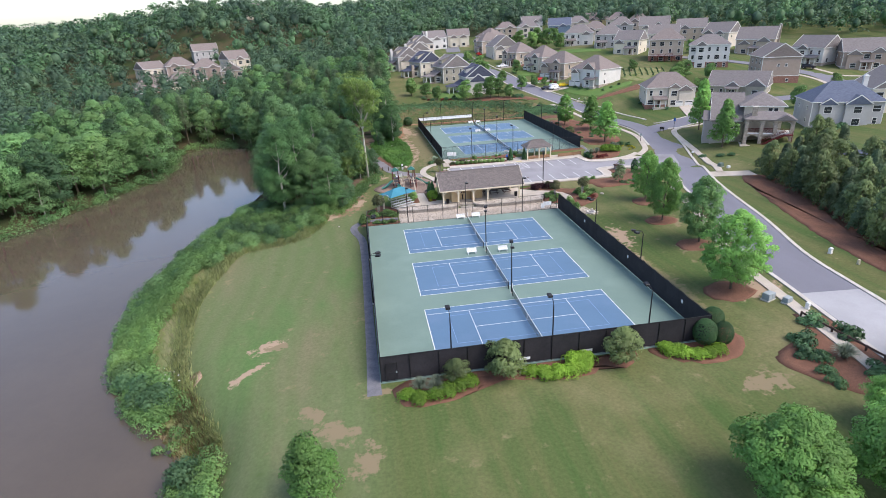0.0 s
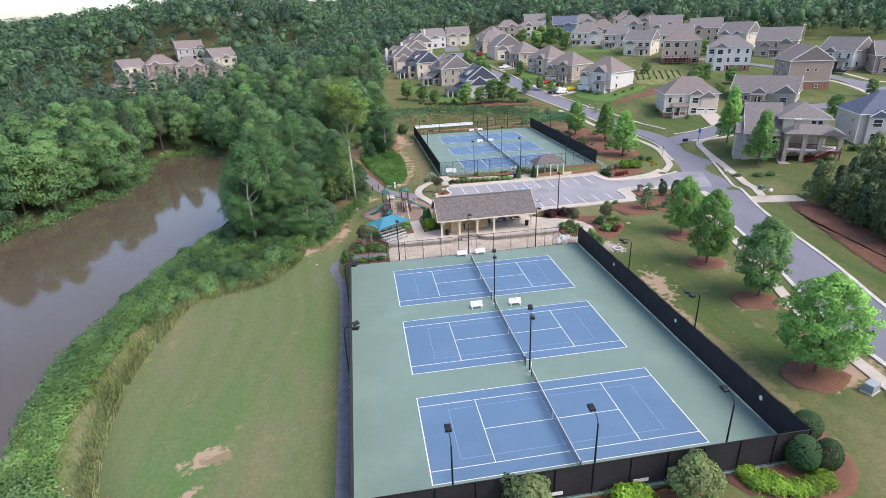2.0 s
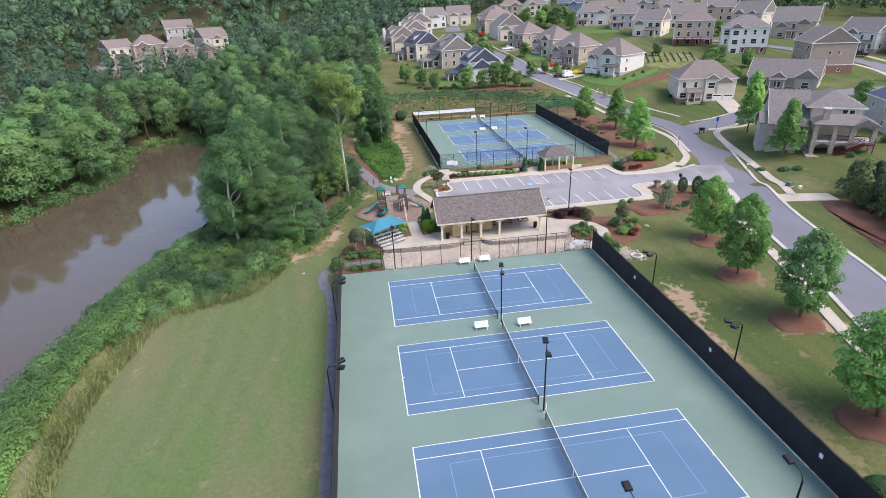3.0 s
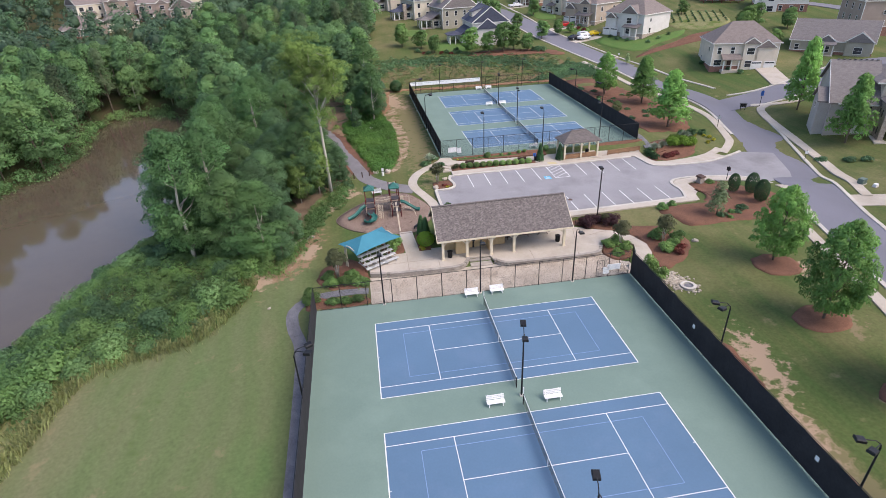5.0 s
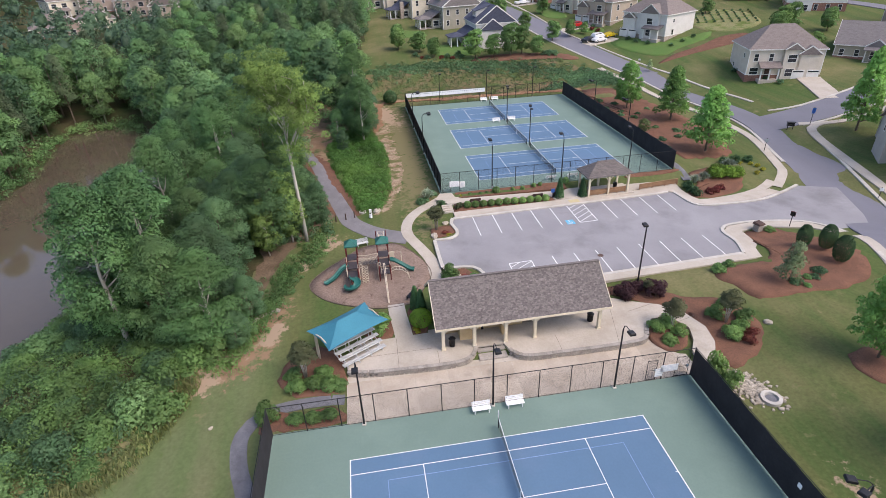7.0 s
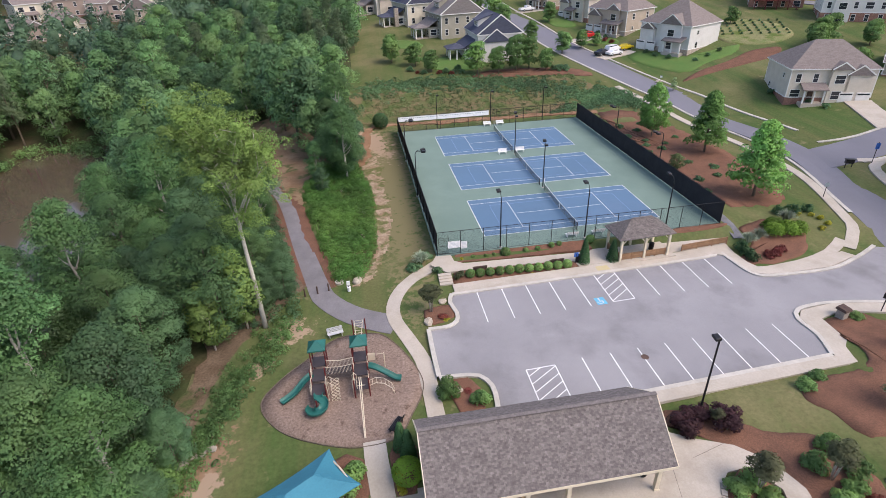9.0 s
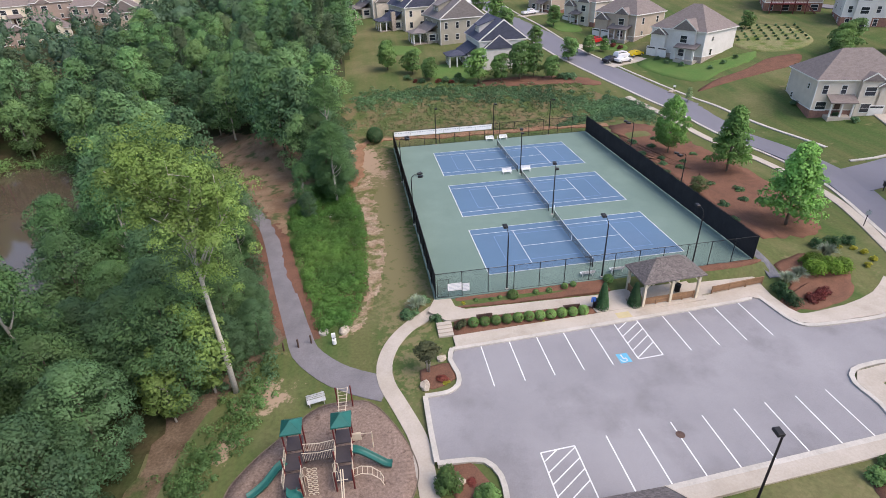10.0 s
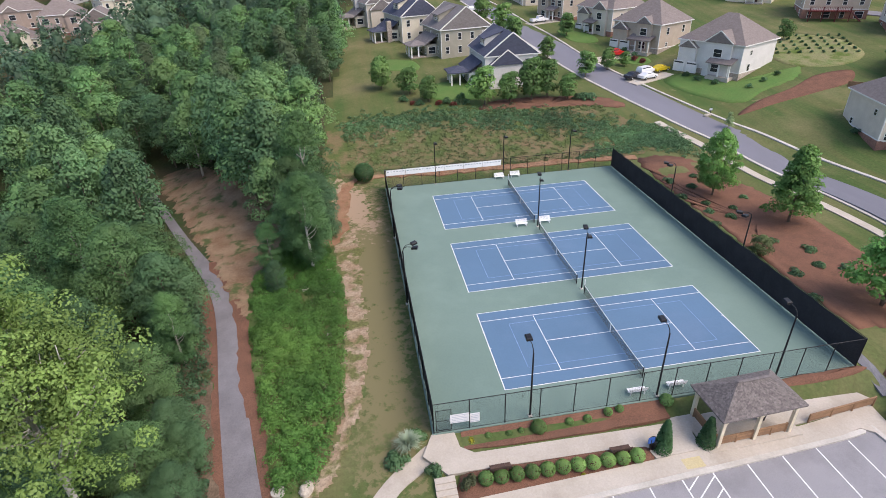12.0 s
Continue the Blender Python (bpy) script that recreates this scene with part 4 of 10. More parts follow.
for line in wall_line:
    for i in range(len(line) - 1):
        mid = (line[i] + line[i + 1]) / 2
        ang = math.degrees(math.atan2(*(line[i + 1] - line[i])[::-1]))
        for row in range(3):
            o = new("stone", rs.choice(stone_meshes))
            o.parent = wallset
            sh = (0.2 if row % 2 else 0.0)
            off = (line[i + 1] - line[i]) / np.linalg.norm(line[i + 1] - line[i]) * sh
            o.matrix_basis = pose(mid[0] + off[0], mid[1] + off[1] + rs.uniform(-0.02, 0.02), 0.09 + row * 0.18, 0, 0, ang)
        o = new("cap_stone", cap_mesh)
        o.parent = wallset
        o.matrix_basis = pose(mid[0], mid[1], 0.61, 0, 0, ang)

# gravel edging, beds, bare patches
drape("gravel_strip", [(-18.9, -5.2), (-18.95, 10), (-19.0, 30), (-19.3, 38), (-20.4, 42), (-20.6, 45), (-19.0, 47), (-16.0, 47.6), (-12.3, 47.4)], [1.5, 1.2, 1.1, 1.1, 1.2, 1.3, 1.3, 1.2], M_GRAVEL, 0.045, "dark grey gravel strip along the court fence", "gravel", step=1.0)
drape("gravel_strip", [(39.9, 82.5), (40.4, 85.5), (40.2, 89)], 1.3, M_GRAVEL, 0.05, "dark grey gravel at the fence corner", "gravel")


def bed(pts, label="reddish-brown mulch planting bed", lift=0.05, material=None, wob=0.5, category="mulch bed"):
    return blob("mulch_bed", pts, material or M_MULCH, lift, label, category, wob=wob)


bed([(-16.6, -6.6), (-14.5, -7.9), (-10.5, -7.2), (-7.5, -5.4), (-4.5, -5.6), (0, -6.6), (3.8, -6.2), (5.2, -5.0), (7.0, -6.2), (8.6, -5.0), (9, -3.9), (2, -3.5), (-8, -3.4), (-15.5, -3.5), (-17, -4.5)])
bed([(10.6, -3.6), (12.5, -6.0), (16.5, -7.4), (19.8, -6.6), (21.8, -3.6), (22.0, 0.2), (20.4, 0.8), (19.4, -2.2), (15, -3.3)])
bed([(22.5, -8), (24.2, -13), (27.5, -16.5), (33, -17), (34.5, -9), (32.2, -2.5), (30.0, -1.5), (28.6, -5)], "shady mulch bed with dark shrubs")
for x, y, r in ((26.9, 5.9, 2.7), (31.2, 20.4, 2.4), (32.0, 31.5, 2.3), (34.6, 41.6, 2.4)):
    bed(disc(x, y, r * 1.15, r), "round reddish mulch ring under a tree")
bed([(-19.3, 45.0), (-18.5, 47), (-16.8, 46.6), (-13, 46.6), (-12.4, 44.8), (-18, 44.75)], "mulch bed with low greenery in the corner")
bed([(-16.5, 48.6), (-12.5, 48.2), (-12.2, 50.6), (-12.6, 53), (-14.5, 54.4), (-17.4, 53.4), (-18.4, 50.8)], "mulch bed with green shrubs beside the bleachers")
bed([(-5.4, 54.5), (-4.0, 54.5), (-3.9, 58.3), (-5.6, 58.4)], "mulch strip with shrubs beside the pavilion")
bed([(-9.8, 54.6), (-7.5, 54.5), (-7.7, 57.6), (-9.0, 58.3), (-10.4, 57.0)], "mulch bed with a green shrub")
bed([(16.9, 49.9), (18.3, 51.7), (20.1, 51.8), (20.9, 49.9), (19.9, 47.9), (18.2, 47.4), (17.1, 48.6)], "planted island in the terrace", lift=0.25)
bed([(14.6, 58.2), (20, 57.6), (22.6, 55.4), (26.6, 53.8), (28.4, 51.4), (28.0, 48.6), (26.0, 46.0), (22.6, 44.6), (21.6, 45.6), (23.2, 47.8), (23.4, 50.0), (22.4, 52.8), (20.4, 54.8), (17.6, 56.2)], "mulch bed along the curving walk")
bed([(38.2, 66.4), (40.6, 67.0), (42.9, 66.5), (44.6, 65.0), (47.3, 60.4), (46.6, 56.4), (44.0, 53.6), (40.7, 52.5), (35.8, 52.6), (30.5, 52.9), (29.6, 55.8), (28.5, 56.8), (28.8, 58.0), (33.5, 59.4), (37.4, 60.3), (37.9, 64)], "wide reddish mulch bed at the lot corner")
bed([(37.0, 78.4), (38.4, 77.3), (44.5, 77.9), (48, 80.5), (49.0, 84), (46.6, 86.5), (43.0, 85.6), (40.9, 84.0), (40.8, 81)], "mulch bed with mixed shrubs at the lot entrance")
bed([(43.6, 92.4), (46.0, 90.8), (52.4, 91), (55.8, 98), (57.0, 112), (55.0, 124), (50.6, 134), (44.6, 136.2), (43.2, 130), (43.8, 110)], "broad reddish pine-straw slope with scattered shrubs", wob=0.9)
bed([(48.6, -16), (48.2, -2), (49.8, 14), (53.1, 27.5), (56.9, 40.2), (61.0, 51.0), (65.5, 51.0), (66, 42), (60, 24), (54, 6), (53, -16)], "strip of reddish pine straw under the thicket")
bed([(0.0, 72.6), (2.1, 73.6), (2.0, 75.6), (0.2, 75.6), (-1.0, 74.2)], "small mulch island bed at the lot edge", lift=0.09)
bed([(0.4, 60.8), (2.6, 60.6), (2.5, 63.2), (1.2, 64.7), (-0.3, 64.4)], "small mulch island bed at the lot edge", lift=0.09)
drape("mulch_bed", [(4.2, 84.15), (10, 84.2), (16, 84.3), (21.0, 84.5)], [1.7, 2.0, 2.0, 1.7], M_MULCH, 0.26, "long mulch bed below the court fence", "mulch bed", step=0.8, cols=9, wob=0.1)
bed([(3.3, 79.4), (10, 79.75), (17.7, 80.2), (17.7, 81.35), (10, 81.4), (4.2, 81.25), (3.3, 80.8)], "mulch bed with clipped round shrubs", lift=0.12, wob=0.1)
bed([(31.6, 84.4), (35.6, 84.7), (39.2, 84.9), (39.3, 85.5), (31.4, 85.3)], "mulch strip with low planting", lift=0.09, wob=0.2)
bed([(22, 159), (31, 157.8), (42, 157), (50, 154.5), (48, 160), (38, 163), (26, 163)], "reddish mulch below the backyard trees", wob=0.8)
patch("bare_soil", [(-7.9, 81.6), (-6.3, 84.3), (-5.2, 87.4), (-4.9, 91.5), (-4.9, 96.8), (-4.7, 103.2), (-5.2, 110), (-6.0, 116), (-6.2, 121), (-4.4, 121), (-3.1, 118.6), (-2.6, 114.6), (-2.8, 108.3), (-2.5, 101.7), (-2.8, 94.8), (-3.5, 89.3), (-4.5, 85.7), (-6.2, 82)], M_DIRT, 0.08, "washed-out slope of bare sandy soil beside the grass", "bare soil", step=0.3, wob=0.7)
drape("red_soil", [(-9.0, 116.4), (-6.6, 119.2), (-5.4, 123), (-5.0, 128), (-4.6, 134), (-2.4, 138.4), (2, 139.2), (12, 138.6), (24, 138.2), (36, 138), (44, 136.6)], [2.0, 2.0, 1.7, 1.5, 1.9, 2.0, 2.0, 1.8, 1.8], M_REDSOIL, 0.15, "strip of raw reddish soil at the foot of the bank", "bare soil", step=0.7, wob=0.9, cols=7)
patch("litter_bank", [(-15.2, 105), (-14.8, 111), (-13.8, 118), (-11.5, 122), (-13.0, 130), (-18.6, 140), (-27, 150), (-35, 158), (-39.5, 155), (-33.4, 143), (-26.8, 129.6), (-21.8, 119.6), (-18.4, 112)], M_ERODED, 0.11, "eroded brown slope with leaf litter and thin weeds above the trail", wob=1.2)
for pts in ([(-12.6, 118), (-14.6, 119), (-16.5, 122), (-15.2, 123.5), (-12.8, 121)], [(-40.6, -1.6), (-38.2, 4.4), (-39.4, 5.6), (-42.2, 0.8), (-43.4, -4.2), (-42.0, -5)]):
    bed(pts, "worn bare sandy soil patch", lift=0.09, material=M_DIRT, wob=1.1, category="bare soil")
for pts in ([(19.6, 24), (21.0, 25), (21.4, 30.2), (20.0, 31)], [(19.6, 10), (20.8, 11), (20.8, 16), (19.6, 17)]):
    bed(pts, "reddish soil patch outside the court fence", lift=0.03, category="mulch bed")
blob("playground_surface", [(-16.1, 65.0), (-14.7, 67.6), (-12.6, 69.8), (-10.2, 72.2), (-8.4, 72.7), (-5.7, 72.4), (-4.0, 70.2), (-2.6, 66.9), (-2.3, 64.2), (-3.6, 61.4), (-5.1, 59.2), (-8.5, 58.9), (-12.6, 60.5), (-14.9, 62.4)], M_CHIPS, 0.07, "brown wood-chip playground surface with scuffed patches", "playground surface", dome=0.0)
edge_pts = smooth_ring([(-16.1, 65.0), (-14.7, 67.6), (-12.6, 69.8), (-10.2, 72.2), (-8.4, 72.7), (-5.7, 72.4), (-4.0, 70.2), (-2.6, 66.9), (-2.3, 64.2), (-3.6, 61.4), (-5.1, 59.2), (-8.5, 58.9), (-12.6, 60.5), (-14.9, 62.4)], 0.8)
drape("playground_edging", [tuple(p) for p in edge_pts] + [tuple(edge_pts[0])], 0.09, M_BARK, 0.11, "thin brown playground border edging", "edging", cols=2, step=0.6)
bank_pts = [(-7.5, 140.5), (2, 138.8), (20, 139.6), (38, 139), (46, 138.2), (52, 140), (50, 147), (44, 153.5), (28, 157.2), (8, 158.4), (-5, 157), (-8, 148)]
patch("bank", bank_pts, M_BANK, 0.13, "steep bank of dry brown and green groundcover", wob=1.4)

# stall lines
stripes = thing("stall_markings", "white painted parking stall lines", "parking lines", kind="structure")


def stripe(a, b, w=0.11, material=M_LINE, parent=stripes, z=0.008):
    a, b = Vector((*lot(*a), 0)), Vector((*lot(*b), 0))
    d = (b - a).normalized()
    n = Vector((-d.y, d.x, 0)) * w / 2
    q = [a - n, b - n, b + n, a + n]
    v = [(p.x, p.y, float(lot_z(p.x)) + z) for p in q]
    part("line", Geo().add(v + [(x, y, zz - 0.006) for x, y, zz in v], [(0, 1, 2, 3), (0, 4, 5, 1), (2, 6, 7, 3)]), material, parent)


for u in (5.28, 8.1, 10.88, 13.67, 16.52, 24.5, 27.5, 30.48, 33.4):
    stripe((u, 71.85), (u, 77.2))
for u in (12.5, 15.3, 18.1, 20.95, 23.9, 26.8, 29.8, 32.8):
    stripe((u, 59.4), (u, 64.6))
for u0, u1, v0, v1, n in ((19.1, 21.6, 71.95, 77.2, 5), (7.0, 9.75, 59.4, 64.3, 5)):
    stripe((u0, v0), (u0, v1))
    stripe((u1, v0), (u1, v1))
    top = v0 if v0 > 70 else v1
    stripe((u0, top), (u1, top))
    for k in range(n):
        s = v0 + (v1 - v0) * (k + 0.15) / n
        e = min(v1, s + 1.7)
        stripe((u0, s), (u0 + (u1 - u0) * (e - s) / 1.7, e), 0.09)
hx, hy = lot(17.75, 72.4)
emblem = thing("pavement_symbol", "pale blue painted square with a white wheelchair symbol", "pavement marking", pose(hx, hy, float(lot_z(hx)) + 0.009, 0, 0, 1.7), kind="structure")
part("square", Geo().box(-0.62, 0.62, -0.62, 0.62, -0.004, 0.0), M_HCBLUE, emblem)
sym = Geo()
for k in range(14):
    a0, a1 = radians(-190 + k * 17), radians(-190 + (k + 1) * 17)
    sym.add([(r * math.cos(a), -0.15 + r * math.sin(a), 0.004) for a in (a0, a1) for r in (0.26, 0.34)], [(0, 1, 3, 2)])
sym.box(-0.05, 0.05, -0.1, 0.32, 0.001, 0.004).box(-0.05, 0.3, -0.1, -0.02, 0.001, 0.004).box(0.22, 0.3, -0.36, -0.02, 0.001, 0.004)
sym.lathe([(0.09, 0.001), (0.09, 0.004)], 12, (0, 0.42, 0))
part("symbol", sym, M_LINE, emblem, "white wheelchair symbol")
tx, ty = lot(20.6, 78.2)
tagged(Geo().box(-0.75, 0.75, -0.45, 0.45, -0.03, 0.012).make("tactile_paving", M_YELLOW, at=pose(tx, ty, float(lot_z(tx)) + 0.155, 0, 0, 1.7)), "faded yellow tactile ramp panel", "ramp panel", kind="structure")
mx, my = lot(18.2, 63.3)
tagged(Geo().lathe([(0.36, 0), (0.36, 0.012), (0.3, 0.016)], 20).make("manhole_cover", M_RUST, at=pose(mx, my, float(lot_z(mx)))), "dark round iron manhole cover", "manhole cover")

# ---- tennis courts ----
L2, CW = 11.885, 10.97
COURT_GROUP = "tennis courts"


def tennis_court(m, faint=True):
    """One court whose near left corner lies at y 0 of m; the net runs along y."""
    c = thing("tennis_court", "blue hard tennis court with white lines and faint practice lines", "tennis court", m, COURT_GROUP, "structure")
    part("playing_surface", Geo().box(-L2 - 0.03, L2 + 0.03, -0.03, CW + 0.03, 0.0, 0.006), M_BLUE, c, "blue acrylic playing surface")

    def ln(x0, x1, y0, y1, mt=M_LINE, z=0.012):
        part("line", Geo().box(x0, x1, y0, y1, 0.003, z), mt, c)
    w = 0.032
    for y in (0, 1.372, CW - 1.372, CW):
        ln(-L2, L2, y - w, y + w)
    for x in (-L2, L2):
        ln(x - 0.045, x + 0.045, -w, CW + w, z=0.0125)
    for x in (-6.4, 6.4):
        ln(x - w, x + w, 1.372 + w, CW - 1.372 - w)
    ln(-6.4 + w, 6.4 - w, CW / 2 - w, CW / 2 + w)
    for x in (-L2 + 0.12, L2 - 0.12):
        ln(x - 0.08, x + 0.08, CW / 2 - 0.03, CW / 2 + 0.03)
    if faint:
        for x in (-9.14, 9.14):
            ln(x - 0.03, x + 0.03, CW / 2 - 3.2, CW / 2 + 3.2, M_FAINT, 0.0095)
        for y in (CW / 2 - 3.2, CW / 2 + 3.2):
            ln(-9.1, 9.1, y - 0.03, y + 0.03, M_FAINT, 0.009)
    return c


def mesh_sheet(g, a, b, z0, z1, step, w, diagonal=True):
    """Thin wires between two uprights a and b (x, y), as narrow strips."""
    a, b = Vector((*a, 0)), Vector((*b, 0))
    n = (b - a).length
    d = (b - a) / n
    h = z1 - z0
    if diagonal:
        k = -h
        while k < n:
            for s0, s1, up in ((k, k + h, 1), (k, k + h, -1)):
                t0, t1 = max(0, s0), min(n, s1)
                if t1 - t0 < 0.02:
                    continue
                e0 = z0 + (t0 - s0) if up > 0 else z1 - (t0 - s0)
                e1 = z0 + (t1 - s0) if up > 0 else z1 - (t1 - s0)
                p, q = a + d * t0, a + d * t1
                g.add([(p.x, p.y, e0 - w), (q.x, q.y, e1 - w), (q.x, q.y, e1 + w), (p.x, p.y, e0 + w)], [(0, 1, 2, 3)])
            k += step
    else:
        k = 0.0
        while k <= n:
            p, q = a + d * max(0, k - w), a + d * min(n, k + w)
            g.add([(p.x, p.y, z0), (q.x, q.y, z0), (q.x, q.y, z1), (p.x, p.y, z1)], [(0, 1, 2, 3)])
            k += step
        z = z0
        while z <= z1:
            g.add([(a.x, a.y, z - w), (b.x, b.y, z - w), (b.x, b.y, z + w), (a.x, a.y, z + w)], [(0, 1, 2, 3)])
            z += step
    return g


def tennis_net(m):
    c = thing("tennis_net", "black tennis net with a white top band", "tennis net", m, "tennis nets")
    y0, y1 = -0.95, CW + 0.95
    for i, y in enumerate((y0, y1)):
        p = part("post", Geo().tube([(0, y, 0), (0, y, 1.1)], 0.05, 10), M_BLACK, c)
        part("post_cap", Geo().lathe([(0.055, 0), (0.055, 0.03), (0.02, 0.05)], 10, (0, y, 1.1)), M_BLACK, p)
    part("netting", mesh_sheet(Geo(), (0, y0 + 0.05), (0, y1 - 0.05), 0.06, 0.98, 0.075, 0.013, False), M_BLACK, c, "black knotted netting")
    n = 16
    v, f = [], []
    for k in range(n + 1):
        y = y0 + 0.05 + (y1 - y0 - 0.1) * k / n
        z = 0.93 + 0.12 * ((2 * k / n - 1) ** 2)
        v += [(-0.02, y, z), (-0.02, y, z + 0.085), (0.02, y, z + 0.085), (0.02, y, z)]
    for k in range(n):
        f += [(k * 4 + j, k * 4 + (j + 1) % 4, k * 4 + 4 + (j + 1) % 4, k * 4 + 4 + j) for j in range(4)]
    part("top_band", Geo().add(v, f), M_LINE, c, "white canvas headband")
    part("center_strap", Geo().box(-0.025, 0.025, CW / 2 - 0.04, CW / 2 + 0.04, 0.0, 0.95), M_LINE, c, "white centre strap")
    part("scoreboard", Geo().box(-0.03, 0.03, y1 + 0.02, y1 + 0.1, 1.05, 1.85), M_WHITE, c, "white upright score tube")
    return c


def light_head(g, x, y, z, ang):
    """A flat shoebox lamp head, turned about z by ang degrees."""
    ca, sa = math.cos(radians(ang)), math.sin(radians(ang))
    n = len(g.v)
    g.cbox(-0.30, 0.30, -0.24, 0.24, -0.12, 0.12, 0.05)
    g.v[n:] = [(x + px * ca - py * sa, y + px * sa + py * ca, z + pz + px * 0.12) for px, py, pz in g.v[n:]]
    return g


def court_light(m, heads, h=7.0, mount="arm"):
    """A black lamp pole; heads are directions in degrees."""
    c = thing("court_light", "tall black court light pole with shoebox lamp heads" if len(heads) > 1 else "tall black court light pole with one shoebox lamp head", "light pole", m, "court lights")
    part("base", Geo().cbox(-0.16, 0.16, -0.16, 0.16, -0.1, 0.12, 0.03), M_CURB, c, "small concrete footing")
    part("pole", Geo().tube([(0, 0, 0.05), (0, 0, h * 0.5), (0, 0, h - 0.5)], [0.085, 0.075, 0.06], 10), M_BLACK, c)
    for a in heads:
        ca, sa = math.cos(radians(a)), math.sin(radians(a))
        reach = 1.0 if mount == "arm" else 0.75
        pts = [(0, 0, h - 0.55), (0.12 * ca, 0.12 * sa, h - 0.2), (0.4 * ca, 0.4 * sa, h), (reach * ca, reach * sa, h + 0.02)]
        p = part("arm", Geo().tube(pts, 0.035, 8), M_BLACK, c)
        hd = part("lamp_head", light_head(Geo(), (reach + 0.28) * ca, (reach + 0.28) * sa, h, a), M_BLACK, c)
        g = Geo().box(-0.22, 0.22, -0.18, 0.18, -0.135, -0.122)
        part("lens", Geo().add([((reach + 0.28) * ca + x * ca - y * sa, (reach + 0.28) * sa + x * sa + y * ca, h + z + x * 0.12) for x, y, z in g.v], g.f), M_GLASS, hd, "dark glass lens")
    return c


def bench(m, material=M_WHITE, label="white plastic slatted bench beside the court", group="court benches"):
    c = thing("bench", label, "bench", m, group)
    for k in range(4):
        part("seat_slat", Geo().cbox(-0.78, 0.78, -0.24 + k * 0.125, -0.125 + k * 0.125, 0.40, 0.44, 0.01), material, c)
    for k in range(3):
        z = 0.52 + k * 0.14
        y = 0.29 + k * 0.045
        part("back_slat", Geo().beam((-0.78, y, z), (0.78, y, z), 0.03, 0.125), material, c)
    for x in (-0.6, 0.6):
        part("leg", Geo().beam((x, -0.2, 0), (x, -0.2, 0.41), 0.07), material, c)
        part("leg", Geo().beam((x, 0.2, 0), (x, 0.26, 0.44), 0.07), material, c)
        part("back_post", Geo().beam((x, 0.26, 0.4), (x, 0.42, 0.88), 0.05), material, c)
    return c


def fence_run(name, m, a, b, h, screen, group, gap=3.05, label=None):
    """A straight run of chain-link fence, with or without a dark windscreen."""
    c = thing(name, label or ("black chain-link fence with a dark windscreen" if screen else "black open chain-link fence"), "fence", m, group)
    A, B = Vector((*a, 0)), Vector((*b, 0))
    n = max(1, round((B - A).length / gap))
    for k in range(n + 1):
        p = A + (B - A) * k / n
        part("post", Geo().tube([(p.x, p.y, -0.1), (p.x, p.y, h + 0.03)], 0.042, 8), M_BLACK, c)
    part("top_rail", Geo().tube([(A.x, A.y, h), (B.x, B.y, h)], 0.032, 8), M_BLACK, c)
    part("bottom_rail", Geo().tube([(A.x, A.y, 0.06), (B.x, B.y, 0.06)], 0.018, 6), M_BLACK, c)
    if not screen:
        part("chain_link", mesh_sheet(Geo(), a, b, 0.05, h, 0.10, 0.0035), M_BLACK, c, "black wire mesh")
    else:
        d = (B - A).normalized()
        nn = Vector((-d.y, d.x, 0)) * 0.03
        for k in range(n):
            p, q = A + (B - A) * k / n, A + (B - A) * (k + 1) / n
            g = Geo()
            cols = 6
            for s in range(cols + 1):
                t = s / cols
                w = p + (q - p) * t
                sag = 0.02 * math.sin(math.pi * t)
                for zz, off in ((0.1, 0.02), (h * 0.5, 0.05 * math.sin(math.pi * t) + 0.02), (h - 0.03 - sag * 2, 0.02)):
                    g.v.append((w.x + nn.x + nn.x / 0.03 * off * 0.6, w.y + nn.y + nn.y / 0.03 * off * 0.6, zz))
            for s in range(cols):
                for r in range(2):
                    g.f.append((s * 3 + r, s * 3 + 3 + r, s * 3 + 4 + r, s * 3 + 1 + r))
            part("windscreen_panel", g, M_SCREEN, c, "dark woven windscreen panel")
    return c


def gate(m, w=1.2, h=2.2, sign=True):
    c = thing("gate", "black framed chain-link court gate", "gate", m, "court gates")
    part("gate_frame", Geo().tube([(0, 0, 0.08), (0, 0, h), (w, 0, h), (w, 0, 0.08), (0, 0, 0.08)], 0.03, 6), M_BLACK, c)
    part("mid_rail", Geo().tube([(0, 0, h * 0.5), (w, 0, h * 0.5)], 0.02, 6), M_BLACK, c)
    part("mesh", mesh_sheet(Geo(), (0, 0), (w, 0), 0.08, h, 0.10, 0.0035), M_BLACK, c)
    part("latch", Geo().box(w - 0.16, w - 0.02, -0.05, 0.05, h * 0.45, h * 0.55), M_UTILGREY, c)
    return c


def notice(m, w, h, bars=5, label="white notice board on the fence with dark lines of writing", post=False):
    c = thing("notice_board", label, "sign", m)
    part("panel", Geo().cbox(-w / 2, w / 2, -0.015, 0.015, 0, h, 0.005), M_WHITE, c)
    for k in range(bars):
        z = h * (0.88 - 0.75 * k / max(1, bars - 1)) - 0.03
        part("text_bar", Geo().box(-w * 0.42, w * (0.40 - 0.12 * (k % 2)), -0.021, -0.016, z, z + h * 0.05), M_TEXT, c)
    return c


COURT_W, COURT_E, COURT_S, COURT_N = -18.1, 18.12, -3.2, 44.45
up = pose(UP_X, UP_Y, UP_Z, 0, 0, math.degrees(UP_A))


